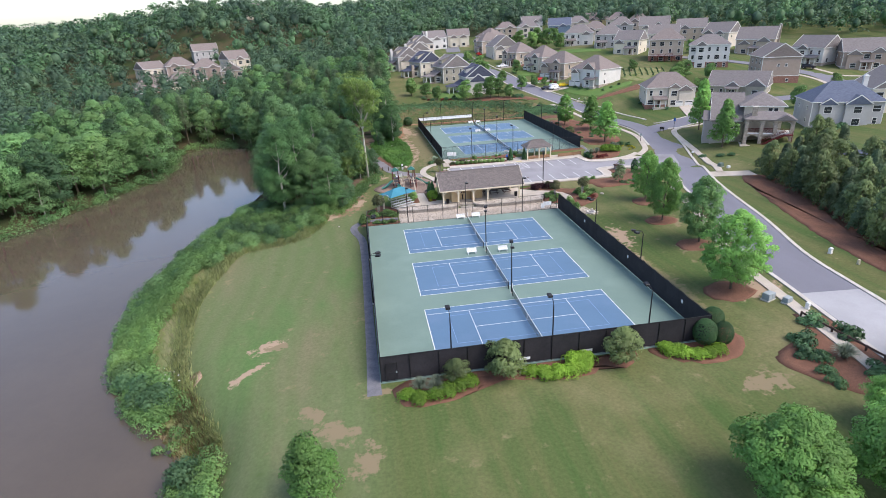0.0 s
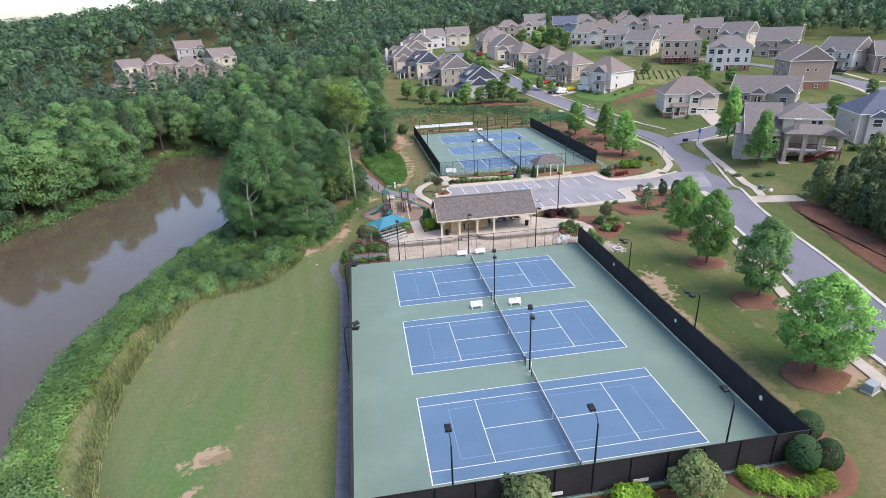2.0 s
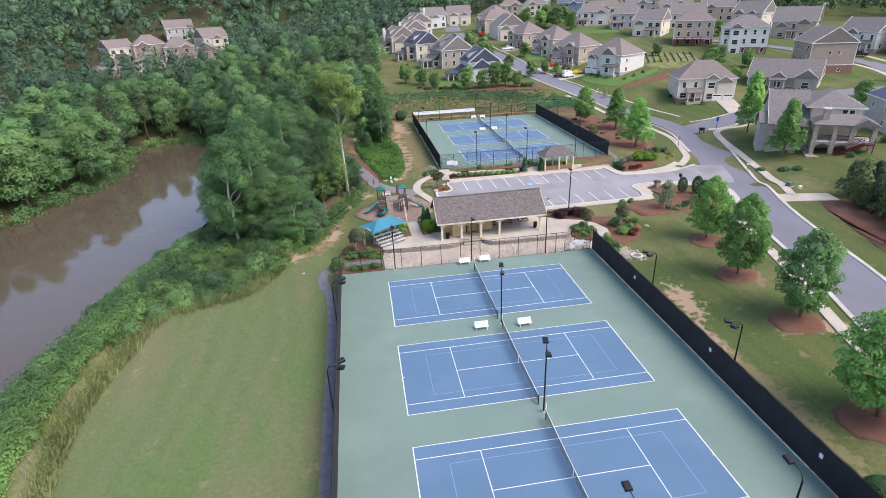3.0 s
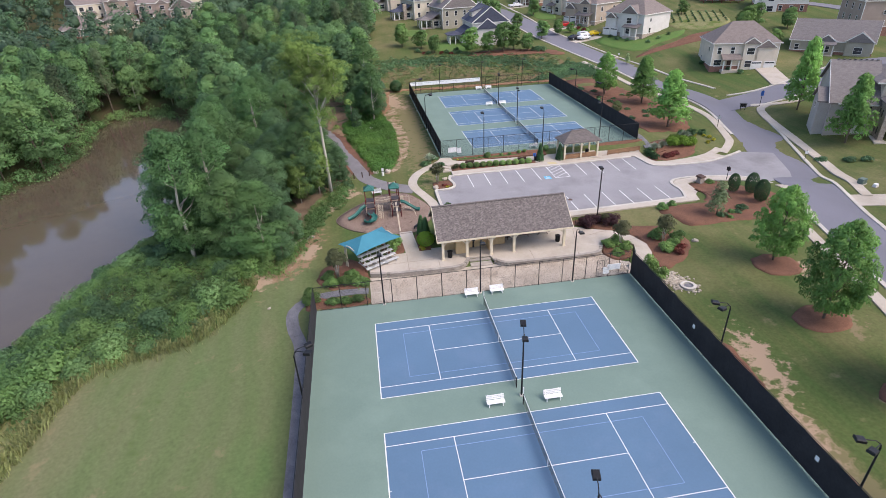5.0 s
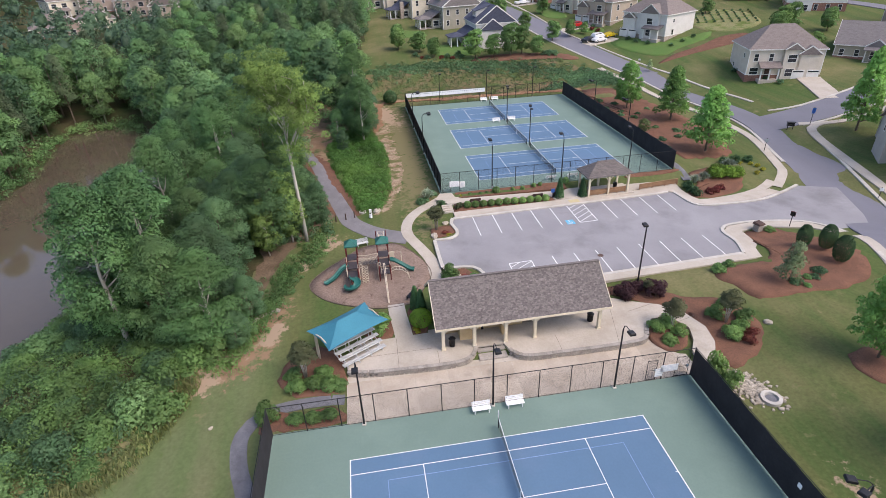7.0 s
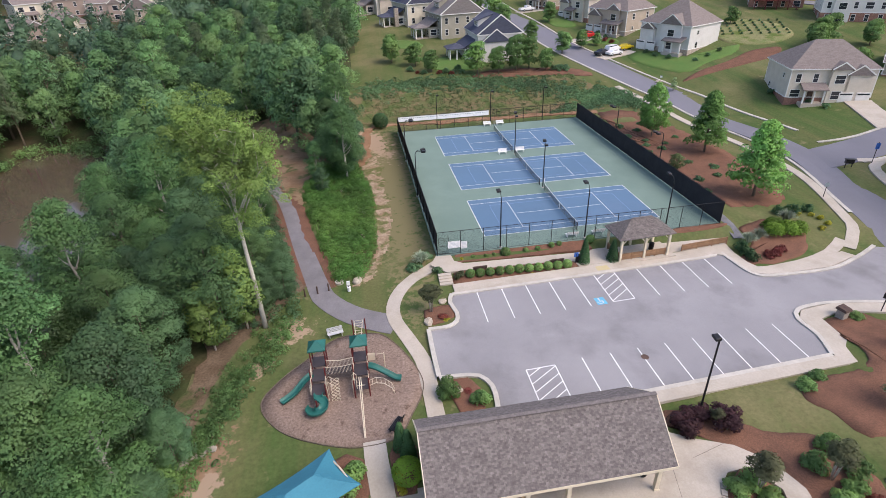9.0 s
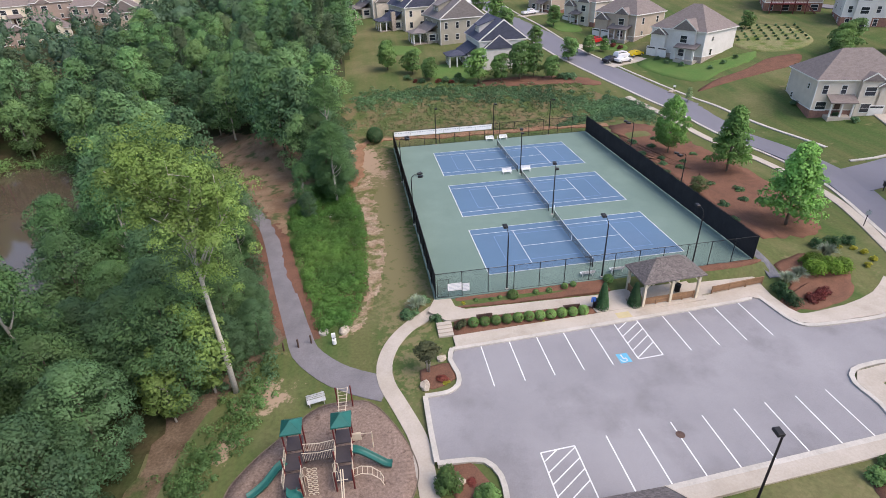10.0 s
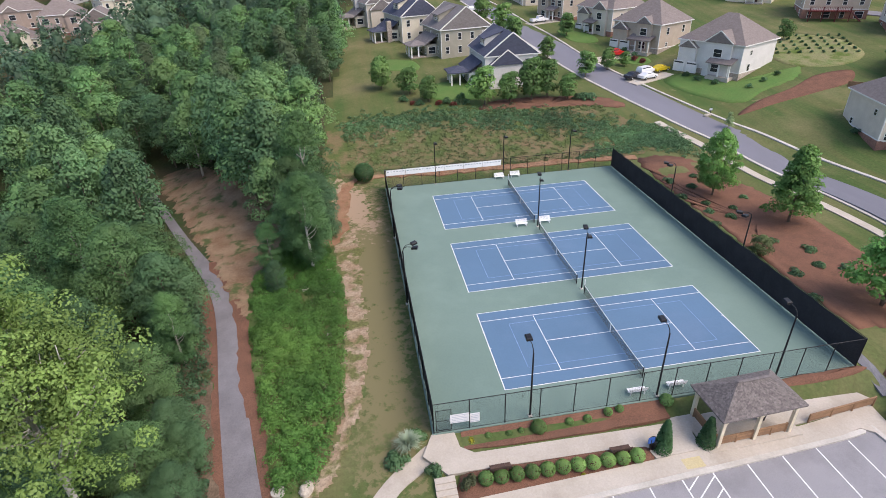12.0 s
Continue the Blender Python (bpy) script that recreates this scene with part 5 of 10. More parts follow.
def facility(m, x0, x1, y0, y1, gap, tag, sides):
    """Three courts side by side with nets, fences, lights and a green surround, in the frame m."""
    slab = Geo().box(x0 - 0.15, x1 + 0.15, y0 - 0.15, y1 + 0.15, -0.3, 0.0).make("court_slab", M_GREEN, at=m)
    tagged(slab, "faded green acrylic court surround", "court surface", kind="structure")
    for k in range(3):
        tennis_court(m @ pose(0, gap * k, 0))
        tennis_net(m @ pose(0, gap * k, 0.006))
    g = "fence round the " + tag
    for nm, a, b in (("south", (x0, y0), (x1, y0)), ("east", (x1, y0), (x1, y1)), ("north", (x1, y1), (x0, y1)), ("west", (x0, y1), (x0, y0))):
        if sides[nm] is not None:
            fence_run("fence", m, a, b, sides[nm][1], sides[nm][0], g, 3.05 if sides[nm][0] else 2.8)
    for x in (-10.7, 0.15, 10.95):
        court_light(m @ pose(x, y0 + 0.25, 0), (90,))
        court_light(m @ pose(x, y1 - 0.2, 0), (270,))
    for k in (0, 1):
        y = gap * k + (CW + gap) / 2
        court_light(m @ pose(0.15, y, 0), (78, 258), mount="mid")
        court_light(m @ pose(x0 - 0.15, y + 1.3, 0), (22, -22))
        court_light(m @ pose(x1 + 0.15, y, 0), (160, 202))


facility(pose(0, 0, 0), COURT_W, COURT_E, COURT_S, COURT_N, 14.937, "lower courts", {"south": (True, 3.05), "east": (True, 3.05), "west": (True, 3.05), "north": (False, 3.05)})
facility(up, 2.1 - UP_X, 39.0 - UP_X, 85.35 - UP_Y, 134.3 - UP_Y, 14.98, "upper courts", {"south": (False, 3.05), "east": (True, 3.05), "west": (True, 3.05), "north": (False, 3.05)})
for x, y, a in ((-0.95, 43.75, 0), (1.95, 43.85, 0), (-2.3, 27.2, 0), (2.65, 26.9, 0)):
    bench(pose(x, y, 0.0, 0, 0, a))
for x, y, a in ((19.3, 86.2, 180), (22.8, 86.3, 180), (18.5, 117.3, 0), (21.7, 117.5, 0), (19.6, 133.7, 0), (22.2, 133.8, 0)):
    bench(pose(x, y, UP_Z, 0, 0, a))
banner = thing("banner", "long white banner with small faint marks along the fence top", "banner", up @ pose(2.3 - UP_X, 134.1 - UP_Y, 0))
for k in range(6):
    part("banner_panel", Geo().cbox(k * 3.02, k * 3.02 + 2.98, -0.04, 0.0, 2.1, 3.0, 0.01), M_WHITE, banner)
    for j in range(6):
        part("mark", Geo().box(k * 3.02 + 0.2 + j * 0.46, k * 3.02 + 0.5 + j * 0.46, -0.046, -0.041, 2.68 - 0.0 * j, 2.78), M_UTILGREY, banner)
gate(pose(-17.6, -3.24, 0))
gate(pose(16.6, 44.5, 0))
gate(pose(2.35, 85.3, UP_Z))
gate(pose(13.9, 44.5, 0), 0.9)
notice(pose(15.9, 44.36, 0.9, 0, 0, 0), 1.6, 0.75)
notice(pose(15.0, 44.36, 0.45), 0.7, 0.9, 4)
notice(pose(4.2, 85.2, UP_Z + 0.8), 1.5, 0.9)
notice(pose(5.4, 85.2, UP_Z + 0.6), 0.75, 0.95)
for x, y in ((-3.0, -3.28), (3.9, -3.3)):
    notice(pose(x, y, 0.55), 1.25, 0.32, 1, "small grey plate low on the windscreen")
for x, y in ((18.19, 2.2), (18.19, 16), (18.19, 31.5)):
    notice(pose(x - 0.2, y, 1.75, 0, 0, -90), 0.32, 0.4, 2, "small white sign on the windscreen")
# ---- plants ----
rng = np.random.default_rng(5)


def leaf_quads(centers, normals, size, rng, flat=0.5, slim=0.62):
    """Small pointed leaf sprays at centers, loosely facing along normals."""
    n = len(centers)
    nn = normals + rng.normal(0, flat, (n, 3))
    nn /= np.linalg.norm(nn, axis=1)[:, None] + 1e-9
    t = np.cross(nn, rng.normal(0, 1, (n, 3)))
    t /= np.linalg.norm(t, axis=1)[:, None] + 1e-9
    b = np.cross(nn, t)
    s = (size * rng.uniform(0.6, 1.3, n))[:, None]
    bend = nn * s * 0.22
    v = np.stack([centers - t * s, centers - b * s * slim + bend, centers + t * s, centers + b * s * slim + bend], 1)
    return v.reshape(-1, 3)


def clump_leaves(cc, rr, per, size, rng, under=0.35, jitter=0.16, tri=False, crown=False):
    """Leaves over the shells of clumps cc with radii rr (n x 3), each corner with the way in which the foliage faces there."""
    n = len(cc)
    d = rng.normal(0, 1, (n, per, 3))
    d /= np.linalg.norm(d, axis=2)[:, :, None]
    d[:, :, 2] = np.where(d[:, :, 2] < -under, -d[:, :, 2], d[:, :, 2])
    r = 1 - np.abs(rng.normal(0, jitter, (n, per, 1)))
    p = cc[:, None, :] + d * r * rr[:, None, :]
    v = leaf_quads(p.reshape(-1, 3), d.reshape(-1, 3) * 0.9 + np.array([0, 0, 0.35]), size, rng).reshape(-1, 4, 3)
    if tri:
        v = v[:, 1:]
    face = np.cross(v[:, 1] - v[:, 0], v[:, 2] - v[:, 0])
    face /= np.linalg.norm(face, axis=1)[:, None] + 1e-9
    out = d.reshape(-1, 3) * 0.75 + np.array([0, 0, 0.22])
    if crown:
        mid = cc.mean(0) - np.array([0, 0, 0.25 * np.ptp(cc[:, 2])])
        w = cc - mid
        w /= np.linalg.norm(w, axis=1)[:, None] + 1e-9
        out = out + np.repeat(w, per, 0) * 0.55
    flip = (face * out).sum(1) < 0
    v[flip] = v[flip][:, ::-1]
    face[flip] *= -1
    nn = out + face * 0.45
    nn /= np.linalg.norm(nn, axis=1)[:, None] + 1e-9
    return np.concatenate([v, np.repeat(nn[:, None, :], v.shape[1], 1)], 2).reshape(-1, 6)


ICO = np.array([(0, 0, 1)] + [(0.894 * math.cos(k * 1.2566), 0.894 * math.sin(k * 1.2566), 0.447) for k in range(5)] + [(0.894 * math.cos(k * 1.2566 + 0.6283), 0.894 * math.sin(k * 1.2566 + 0.6283), -0.447) for k in range(5)] + [(0, 0, -1)])
ICO_F = np.array([(0, 1 + k, 1 + (k + 1) % 5) for k in range(5)] + [(1 + k, 6 + k, 1 + (k + 1) % 5) for k in range(5)] + [(6 + k, 6 + (k + 1) % 5, 1 + (k + 1) % 5) for k in range(5)] + [(11, 6 + (k + 1) % 5, 6 + k) for k in range(5)])


def crown_core(pts, rng, fill=0.62):
    """The dim inside of a crown: one uneven low mass that the leaf clumps cover."""
    mid, half = pts.mean(0), np.ptp(pts, axis=0) / 2
    v = mid + ICO * (1 + rng.normal(0, 0.12, (12, 1))) * (half + 0.3) * fill
    nn = ICO + np.array([0, 0, 0.2])
    nn /= np.linalg.norm(nn, axis=1)[:, None]
    return np.concatenate([v, nn], 1)[ICO_F.ravel()]


def quad_mesh(name, v, material, parent=None):
    n = len(v) // 4
    return big_mesh(name, v[:, :3], np.arange(n * 4).reshape(n, 4), material, parent, normals=v[:, 3:] if v.shape[1] == 6 else None)


def tri_mesh(name, v, material, parent=None):
    return big_mesh(name, v[:, :3], np.arange(len(v)).reshape(-1, 3), material, parent, normals=v[:, 3:] if v.shape[1] == 6 else None)


def crown_points(h, base, r, n, rng, shape="round", lean=0.0):
    """Clump centres filling the outer part of an uneven crown."""
    out = []
    wob = rng.uniform(0, 6.28, 6)
    tries = 0
    while len(out) < n and tries < n * 60:
        tries += 1
        t = rng.uniform(0, 1)
        a = rng.uniform(0, 2 * math.pi)
        if shape == "round":
            prof = math.sqrt(max(0.0, 1 - (2 * t ** 0.85 - 0.92) ** 2)) if t < 0.985 else 0.1
        elif shape == "cone":
            prof = (1 - t) ** 0.8 * 0.95 + 0.06
        elif shape == "oval":
            prof = math.sin(math.pi * min(0.97, max(0.06, t ** 0.8))) ** 0.7
        else:
            prof = 0.35 + 0.65 * math.sin(math.pi * min(1, t * 0.85 + 0.1)) ** 0.8
        edge = prof * (1 + 0.16 * math.sin(2 * a + wob[0] + 3 * t) + 0.12 * math.sin(3 * a + wob[1] - 5 * t) + 0.08 * math.sin(5 * a + wob[2]))
        q = math.sqrt(rng.uniform(0.18, 1.0))
        out.append((r * edge * q * math.cos(a), r * edge * q * math.sin(a), base + (h - base) * t))
    return np.array(out)


def trunk_geo(h, base, r0, pts, rng, limbs=7, bend=0.3, n=8):
    g = Geo()
    top = base + (h - base) * 0.75
    line = [(0, 0, -0.4)]
    for k in range(1, 6):
        line.append((rng.normal(0, bend) * k / 5, rng.normal(0, bend) * k / 5, top * k / 5))
    g.tube(line, [r0 * 1.3, r0, r0 * 0.85, r0 * 0.65, r0 * 0.42, r0 * 0.15], n)
    if len(pts):
        idx = rng.choice(len(pts), min(limbs, len(pts)), replace=False)
        for i in idx:
            e = np.array(pts[i])
            s = min(max(base * 0.8, e[2] - np.hypot(e[0], e[1]) * 1.1), top * 0.95)
            k = s / top * 5
            lo = np.array(line[min(5, max(1, int(k)))])
            st = np.array([lo[0], lo[1], s])
            mid = st * 0.45 + e * 0.55 + np.array([0, 0, -0.12 * np.linalg.norm(e - st)])
            g.tube([tuple(st), tuple(mid), tuple(e)], [r0 * 0.42, r0 * 0.26, r0 * 0.06], 6)
    return g


def tree(name, label, h, base, r, leaf, clumps, per, size, cr, shape="round", bark=None, seed=0, limbs=8, r0=None, group="", stems=1, flat=1.0, category="tree", tri=False):
    """A tree of trunk and crown standing at the origin."""
    rg = np.random.default_rng(seed)
    t = thing(name, label, category, group=group)
    pts = crown_points(h - cr * 0.6, base, r - cr * 0.55, clumps, rg, shape)
    r0 = r0 or 0.02 * h + 0.04
    if stems == 1:
        part("trunk", trunk_geo(h, base, r0, pts, rg, limbs), bark or M_BARK, t, smooth=True)
    else:
        for k in range(stems):
            a = 2 * math.pi * k / stems + 0.4
            part("stem", Geo().tube([(0.08 * math.cos(a), 0.08 * math.sin(a), -0.3), (0.3 * math.cos(a), 0.3 * math.sin(a), base), (r * 0.55 * math.cos(a), r * 0.55 * math.sin(a), base + (h - base) * 0.5)], [0.05, 0.04, 0.012], 6), bark or M_BARK, t, smooth=True)
    rr = rg.uniform(0.7, 1.25, (len(pts), 1)) * np.array([[cr, cr, cr * 0.72 * flat]])
    leaves = clump_leaves(pts, rr, per, size * (1.35 if tri else 1.0), rg, tri=tri, crown=True)
    (tri_mesh if tri else quad_mesh)("crown", leaves, leaf, t)
    return t


def place(proto, spots, rg, smin=0.85, smax=1.15, zfun=gz, sink=0.0):
    """Stand copies of proto (the first spot takes proto itself)."""
    for i, s in enumerate(spots):
        x, y = s[0], s[1]
        k = s[2] if len(s) > 2 else rg.uniform(smin, smax)
        kz = k * (s[3] if len(s) > 3 else rg.uniform(0.93, 1.08))
        m = pose(x, y, zfun(x, y) - sink, 0, 0, rg.uniform(0, 360)) @ Matrix.Diagonal((k, k, kz, 1))
        if i == 0:
            proto.matrix_basis = m
        else:
            copy_thing(proto, m)


def shrub(name, label, r, h, leaf, seed, clumps=14, per=60, size=0.10, group="", kind_shape="dome", category="shrub"):
    """A rounded shrub whose leaves reach the ground."""
    rg = np.random.default_rng(seed)
    t = thing(name, label, category, group=group)
    pts, rr = [], []
    for k in range(clumps):
        a, q, zt = rg.uniform(0, 6.283), math.sqrt(rg.uniform(0, 1)), rg.uniform(0.1, 0.8)
        if kind_shape == "cone":
            w = r * (1 - zt) * 0.7
        elif kind_shape == "ball":
            w = r * 0.45 * math.sin(math.pi * min(0.95, zt + 0.1))
        else:
            w = r * 0.72 * math.sqrt(max(0.02, 1 - zt * zt))
        pts.append((w * q * math.cos(a), w * q * math.sin(a), h * zt * 0.82))
        s = r * rg.uniform(0.33, 0.5) * (1.0 if kind_shape != "cone" else (1.25 - zt))
        rr.append((s, s, min(s * 0.95, h * 0.42)))
    pts, rr = np.array(pts), np.array(rr)
    if kind_shape == "ball":
        pts = np.array([(0, 0, h * 0.5)] * 3)
        rr = np.array([(r, r, h * 0.5)] * 3)
        per = per * clumps // 3
    if kind_shape == "cone":
        n = 9
        zz = np.linspace(0.08, 0.86, n)
        pts = np.stack([np.zeros(n), np.zeros(n), zz * h], 1)
        rr = np.stack([r * (1 - zz) ** 0.62, r * (1 - zz) ** 0.62, np.full(n, h * 0.13)], 1)
        per = per * clumps // n
    part("stem", Geo().tube([(0, 0, -0.15), (0.02, 0.01, h * 0.3), (0, 0, h * 0.6)], [0.05, 0.04, 0.01], 6), M_BARK, t)
    quad_mesh("foliage", clump_leaves(pts, rr, per, size, rg, under=0.8 if kind_shape in ("ball", "cone") else 0.3, jitter=0.07 if kind_shape in ("ball", "cone") else 0.14), leaf, t)
    return t


def grass_tuft(name, label, r, h, leaf, seed, blades=260, group="", w=0.02):
    """A fountain of arching blades."""
    rg = np.random.default_rng(seed)
    v = []
    f = []
    for k in range(blades):
        a, o = rg.uniform(0, 6.283), rg.uniform(0.25, 1.0)
        ca, sa = math.cos(a), math.sin(a)
        hh = h * rg.uniform(0.7, 1.1)
        n = len(v)
        for t in (0, 0.4, 0.75, 1.0):
            rad = r * o * (0.12 + 0.88 * t ** 1.4)
            z = hh * (1.5 * t - 0.75 * t * t * (0.6 + o * 0.75))
            ww = w * (1 - 0.85 * t)
            v += [(rad * ca - ww * sa, rad * sa + ww * ca, max(0, z)), (rad * ca + ww * sa, rad * sa - ww * ca, max(0, z))]
        f += [(n + i, n + i + 1, n + i + 3, n + i + 2) for i in (0, 2, 4)]
    t = thing(name, label, "ornamental grass", group=group)
    big_mesh("blades", v, f, leaf, t)
    return t


rp = np.random.default_rng(11)
# street and lawn trees
lawn_tree = tree("lawn_tree", "young bright green maple with a full rounded crown on the lawn", 9.6, 1.3, 4.3, L_MAPLE, 250, 100, 0.128, 0.70, "round", M_BARK, 1, 10, 0.16, "lawn trees")
place(lawn_tree, [(27.4, 6.4, 0.93, 1.2), (32.1, 31.6, 0.78, 1.30), (34.7, 42.5, 0.68, 1.30), (48.4, 121.5, 0.74, 1.25)], rp)
lawn_tree2 = tree("lawn_tree", "young mid-green maple with an oval crown in a mulch ring", 9.4, 1.1, 4.2, L_STREET, 240, 100, 0.128, 0.70, "oval", M_BARK, 2, 10, 0.16, "lawn trees")
place(lawn_tree2, [(32.3, 21.2, 0.84, 1.30)], rp)
lawn_tree3 = tree("lawn_tree", "young bright green maple with a pointed crown on the pine-straw slope", 9.8, 1.4, 3.9, L_MAPLE, 220, 56, 0.17, 0.74, "cone", M_BARK, 3, 10, 0.16, "lawn trees")
place(lawn_tree3, [(53.3, 112.0, 1.0), (49.6, 93.6, 1.12), (77.3, 92.8, 0.98, 1.36), (72.2, 74.4, 0.92, 1.22)], rp)
near_tree = tree("lawn_tree", "large bright green maple in full leaf on the lower lawn", 8.4, 1.6, 4.5, L_MAPLE, 300, 150, 0.105, 0.8, "round", M_BARK, 4, 12, 0.17, "lawn trees")
cone_tree = tree("lawn_tree", "small bright green maple with a pointed crown on the lower lawn", 6.2, 0.5, 2.7, L_MAPLE, 90, 150, 0.10, 0.75, "cone", M_BARK, 5, 8, 0.1, "lawn trees")
place(cone_tree, [(-24.2, -16.6, 1.0, 1.0)], rp)
place(near_tree, [(10.6, -24.2, 0.92, 0.98), (18.8, -25.4, 1.05), (33.5, -15.5, 0.95), (2.0, -29.5, 0.7), (24.6, -19.5, 0.7)], rp)
holly = tree("small_tree", "small grey-green rounded tree in front of the court fence", 4.6, 0.9, 2.15, L_OLIVE, 70, 90, 0.11, 0.62, "round", M_BARK, 6, 8, 0.09, "bed trees")
place(holly, [(-5.6, -5.0, 1.0), (6.9, -5.4, 0.98), (-10.6, -4.7, 0.62), (19.4, 1.2, 0.4), (43.6, 104.5, 0.65)], rp)
myrtle = tree("crape_myrtle", "small dark green multi-stemmed crape myrtle", 4.4, 2.3, 1.3, L_MYRTLE, 46, 80, 0.10, 0.55, "round", M_PALEBARK, 7, 6, 0.06, "crape myrtles", stems=6)
place(myrtle, [(19.6, 50.4, 0.85), (25.3, 50.3, 1.0), (-15.8, 50.8, 1.15), (-0.1, 74.9, 1.0), (20.0, 56.2, 0.5)], rp)
sapling = tree("sapling", "slender pale green young tree with an open crown", 4.8, 0.6, 1.7, L_SAP, 46, 40, 0.12, 0.55, "cone", M_BARK, 8, 8, 0.06, "saplings")
place(sapling, [(35.4, 54.8, 1.05), (63.4, 141.5, 0.6)], rp)

# shrubs round the lower courts
lime = shrub("lime_shrub", "low spreading bright lime-green shrub in the bed", 1.15, 0.95, L_LIME, 21, 22, 80, 0.085, "lime shrubs")
place(lime, [(-14.6, -6.9), (-13.0, -6.7), (-11.6, -6.2), (-10.3, -5.7), (-9.3, -5.1), (-15.8, -6.2), (-2.9, -5.0, 1.0), (-1.6, -5.6, 1.1), (-0.2, -5.9, 1.1), (1.2, -5.8, 1.1), (2.5, -5.3, 1.05), (3.2, -4.6, 1.15, 1.3), (2.0, -4.4, 1.1, 1.4), (12.8, -5.0, 1.0), (14.0, -5.6, 1.05), (15.3, -6.0, 1.0), (16.6, -6.0, 0.85), (17.7, -5.6, 1.0), (12.6, -4.2), (13.8, -4.6)], rp, 0.9, 1.15)
silver = grass_tuft("silver_grass", "pale silvery-green fountain grass clump", 1.25, 1.5, L_SILVER, 22, 420, "silver grasses", 0.035)
place(silver, [(-14.3, -5.0, 0.95), (-12.6, -4.6, 0.8), (-12.9, -5.8, 1.0), (0.0, 84.3, 1.1), (48.4, 85.4, 1.3), (40.5, 81.6, 1.05), (42.2, 82.1, 1.0), (28.6, -10.0, 1.3)], rp)
cone = shrub("conifer_shrub", "tall dark green clipped evergreen shrub", 1.25, 3.1, L_YEW, 23, 26, 170, 0.085, "evergreen cones", "ball")
place(cone, [(17.1, -3.9, 1.0, 1.0), (19.0, -4.3, 0.85, 1.05), (20.0, -1.0, 0.95, 0.9), (41.8, 60.9, 0.66, 1.45), (43.9, 59.8, 0.74, 1.42), (43.4, 57.0, 0.80, 1.38), (-1.5, 137.6, 1.25, 0.8)], rp)
spire = shrub("spire_shrub", "narrow dark green conical evergreen", 0.62, 2.6, L_YEW, 24, 22, 150, 0.07, "evergreen spires", "cone")
place(spire, [(-4.3, 57.2, 1.15), (-4.8, 58.1, 0.95), (18.9, 80.95, 1.05), (22.4, 80.9, 1.05), (24.0, 166.0, 1.2)], rp)
dome = shrub("round_shrub", "dense rounded mid-green shrub in a planting bed", 0.95, 1.35, L_BUSH, 25, 20, 80, 0.085, "round shrubs")
place(dome, [(-18.7, 46.4, 1.15, 1.3), (18.0, 50.6, 0.9, 0.7), (19.4, 51.0, 0.9, 0.7), (20.0, 49.6, 0.8, 0.7), (18.6, 48.8, 0.8, 0.7), (20.4, 44.2, 1.0, 1.3), (20.9, 42.6, 0.9, 1.0), (24.9, 51.5, 0.95, 0.7), (26.8, 52.6, 0.9, 0.8), (24.6, 48.4, 1.0, 0.7), (27.2, 50.2, 1.0, 0.7), (25.9, 49.0, 0.9, 0.7), (-15.0, 49.6, 1.0, 0.6), (-13.6, 49.2, 0.9, 0.6), (-16.5, 49.4, 1.0, 0.6), (-14.2, 50.8, 0.9, 0.6), (-16.9, 51.0, 0.9, 0.6), (-12.7, 49.0, 0.75, 0.7), (-8.7, 55.6, 1.15, 0.9), (-8.3, 56.6, 0.8, 0.8), (-15.0, 45.6, 0.8, 0.5), (-13.6, 45.6, 0.8, 0.5), (-16.4, 45.7, 0.8, 0.5),
      (-0.3, 63.0, 1.0, 1.0), (2.2, 61.6, 0.9, 0.7), (29.4, 58.2, 0.8, 0.6), (31.4, 59.2, 0.7, 0.6), (37.8, 55.0, 0.5, 0.5), (36.7, 53.6, 0.45, 0.5), (41.8, 66.3, 0.7, 0.5)], rp)
ball = shrub("clipped_shrub", "small clipped round green shrub in a row", 0.56, 0.95, L_BUSH, 26, 18, 60, 0.065, "clipped shrubs", "ball")
row = [(5.2 + k * 1.15, 80.55) for k in range(11)]
place(ball, [(u, v, 1.0) for u, v in row] + [(10.3, 84.3, 1.1), (12.9, 84.5, 0.6), (6.3, 84.4, 0.55), (7.9, 84.3, 0.55), (8.9, 84.4, 0.5), (14.4, 84.5, 0.6), (16.2, 84.7, 0.65), (17.2, 84.8, 0.6), (21.2, 84.8, 1.0)], rp)
low = shrub("low_shrub", "low dark green spreading groundcover shrub", 0.85, 0.55, L_DEEP, 27, 14, 70, 0.08, "low shrubs")
place(low, [(43.5, 95.5), (45.2, 100.5), (43.2, 112.6), (44.8, 116.6), (46.0, 119.0), (43.6, 121.4), (46.8, 114.6), (48.8, 117.0), (50.6, 105.0), (49.2, 101.5), (47.8, 107.6), (51.6, 100.6), (47.0, 124.4), (44.4, 126.8), (49.0, 127.5), (52.2, 119.8), (36.0, 54.4), (38.6, 54.8), (39.8, 55.6), (25.6, -8.2, 1.6), (27.2, -6.2, 1.8), (25.2, -11.6, 1.3), (24.8, -13.2, 1.2), (30.6, -3.4, 1.8), (26.5, -9.6, 1.5), (29.6, -12.8, 1.7), (32, -6.5, 1.9), (-0.9, 83.4, 1.2), (0.7, 85.0, 1.0, 1.4), (1.6, 81.8, 0.8, 1.4), (64.4, 70.2, 1.2), (67.6, 68.0, 1.2), (69.5, 66.6, 1.2)], rp, 0.8, 1.1)
purple = shrub("purple_shrub", "dark purple-leaved rounded shrub in the mulch", 0.8, 1.0, L_PURPLE, 28, 16, 70, 0.085, "purple shrubs")
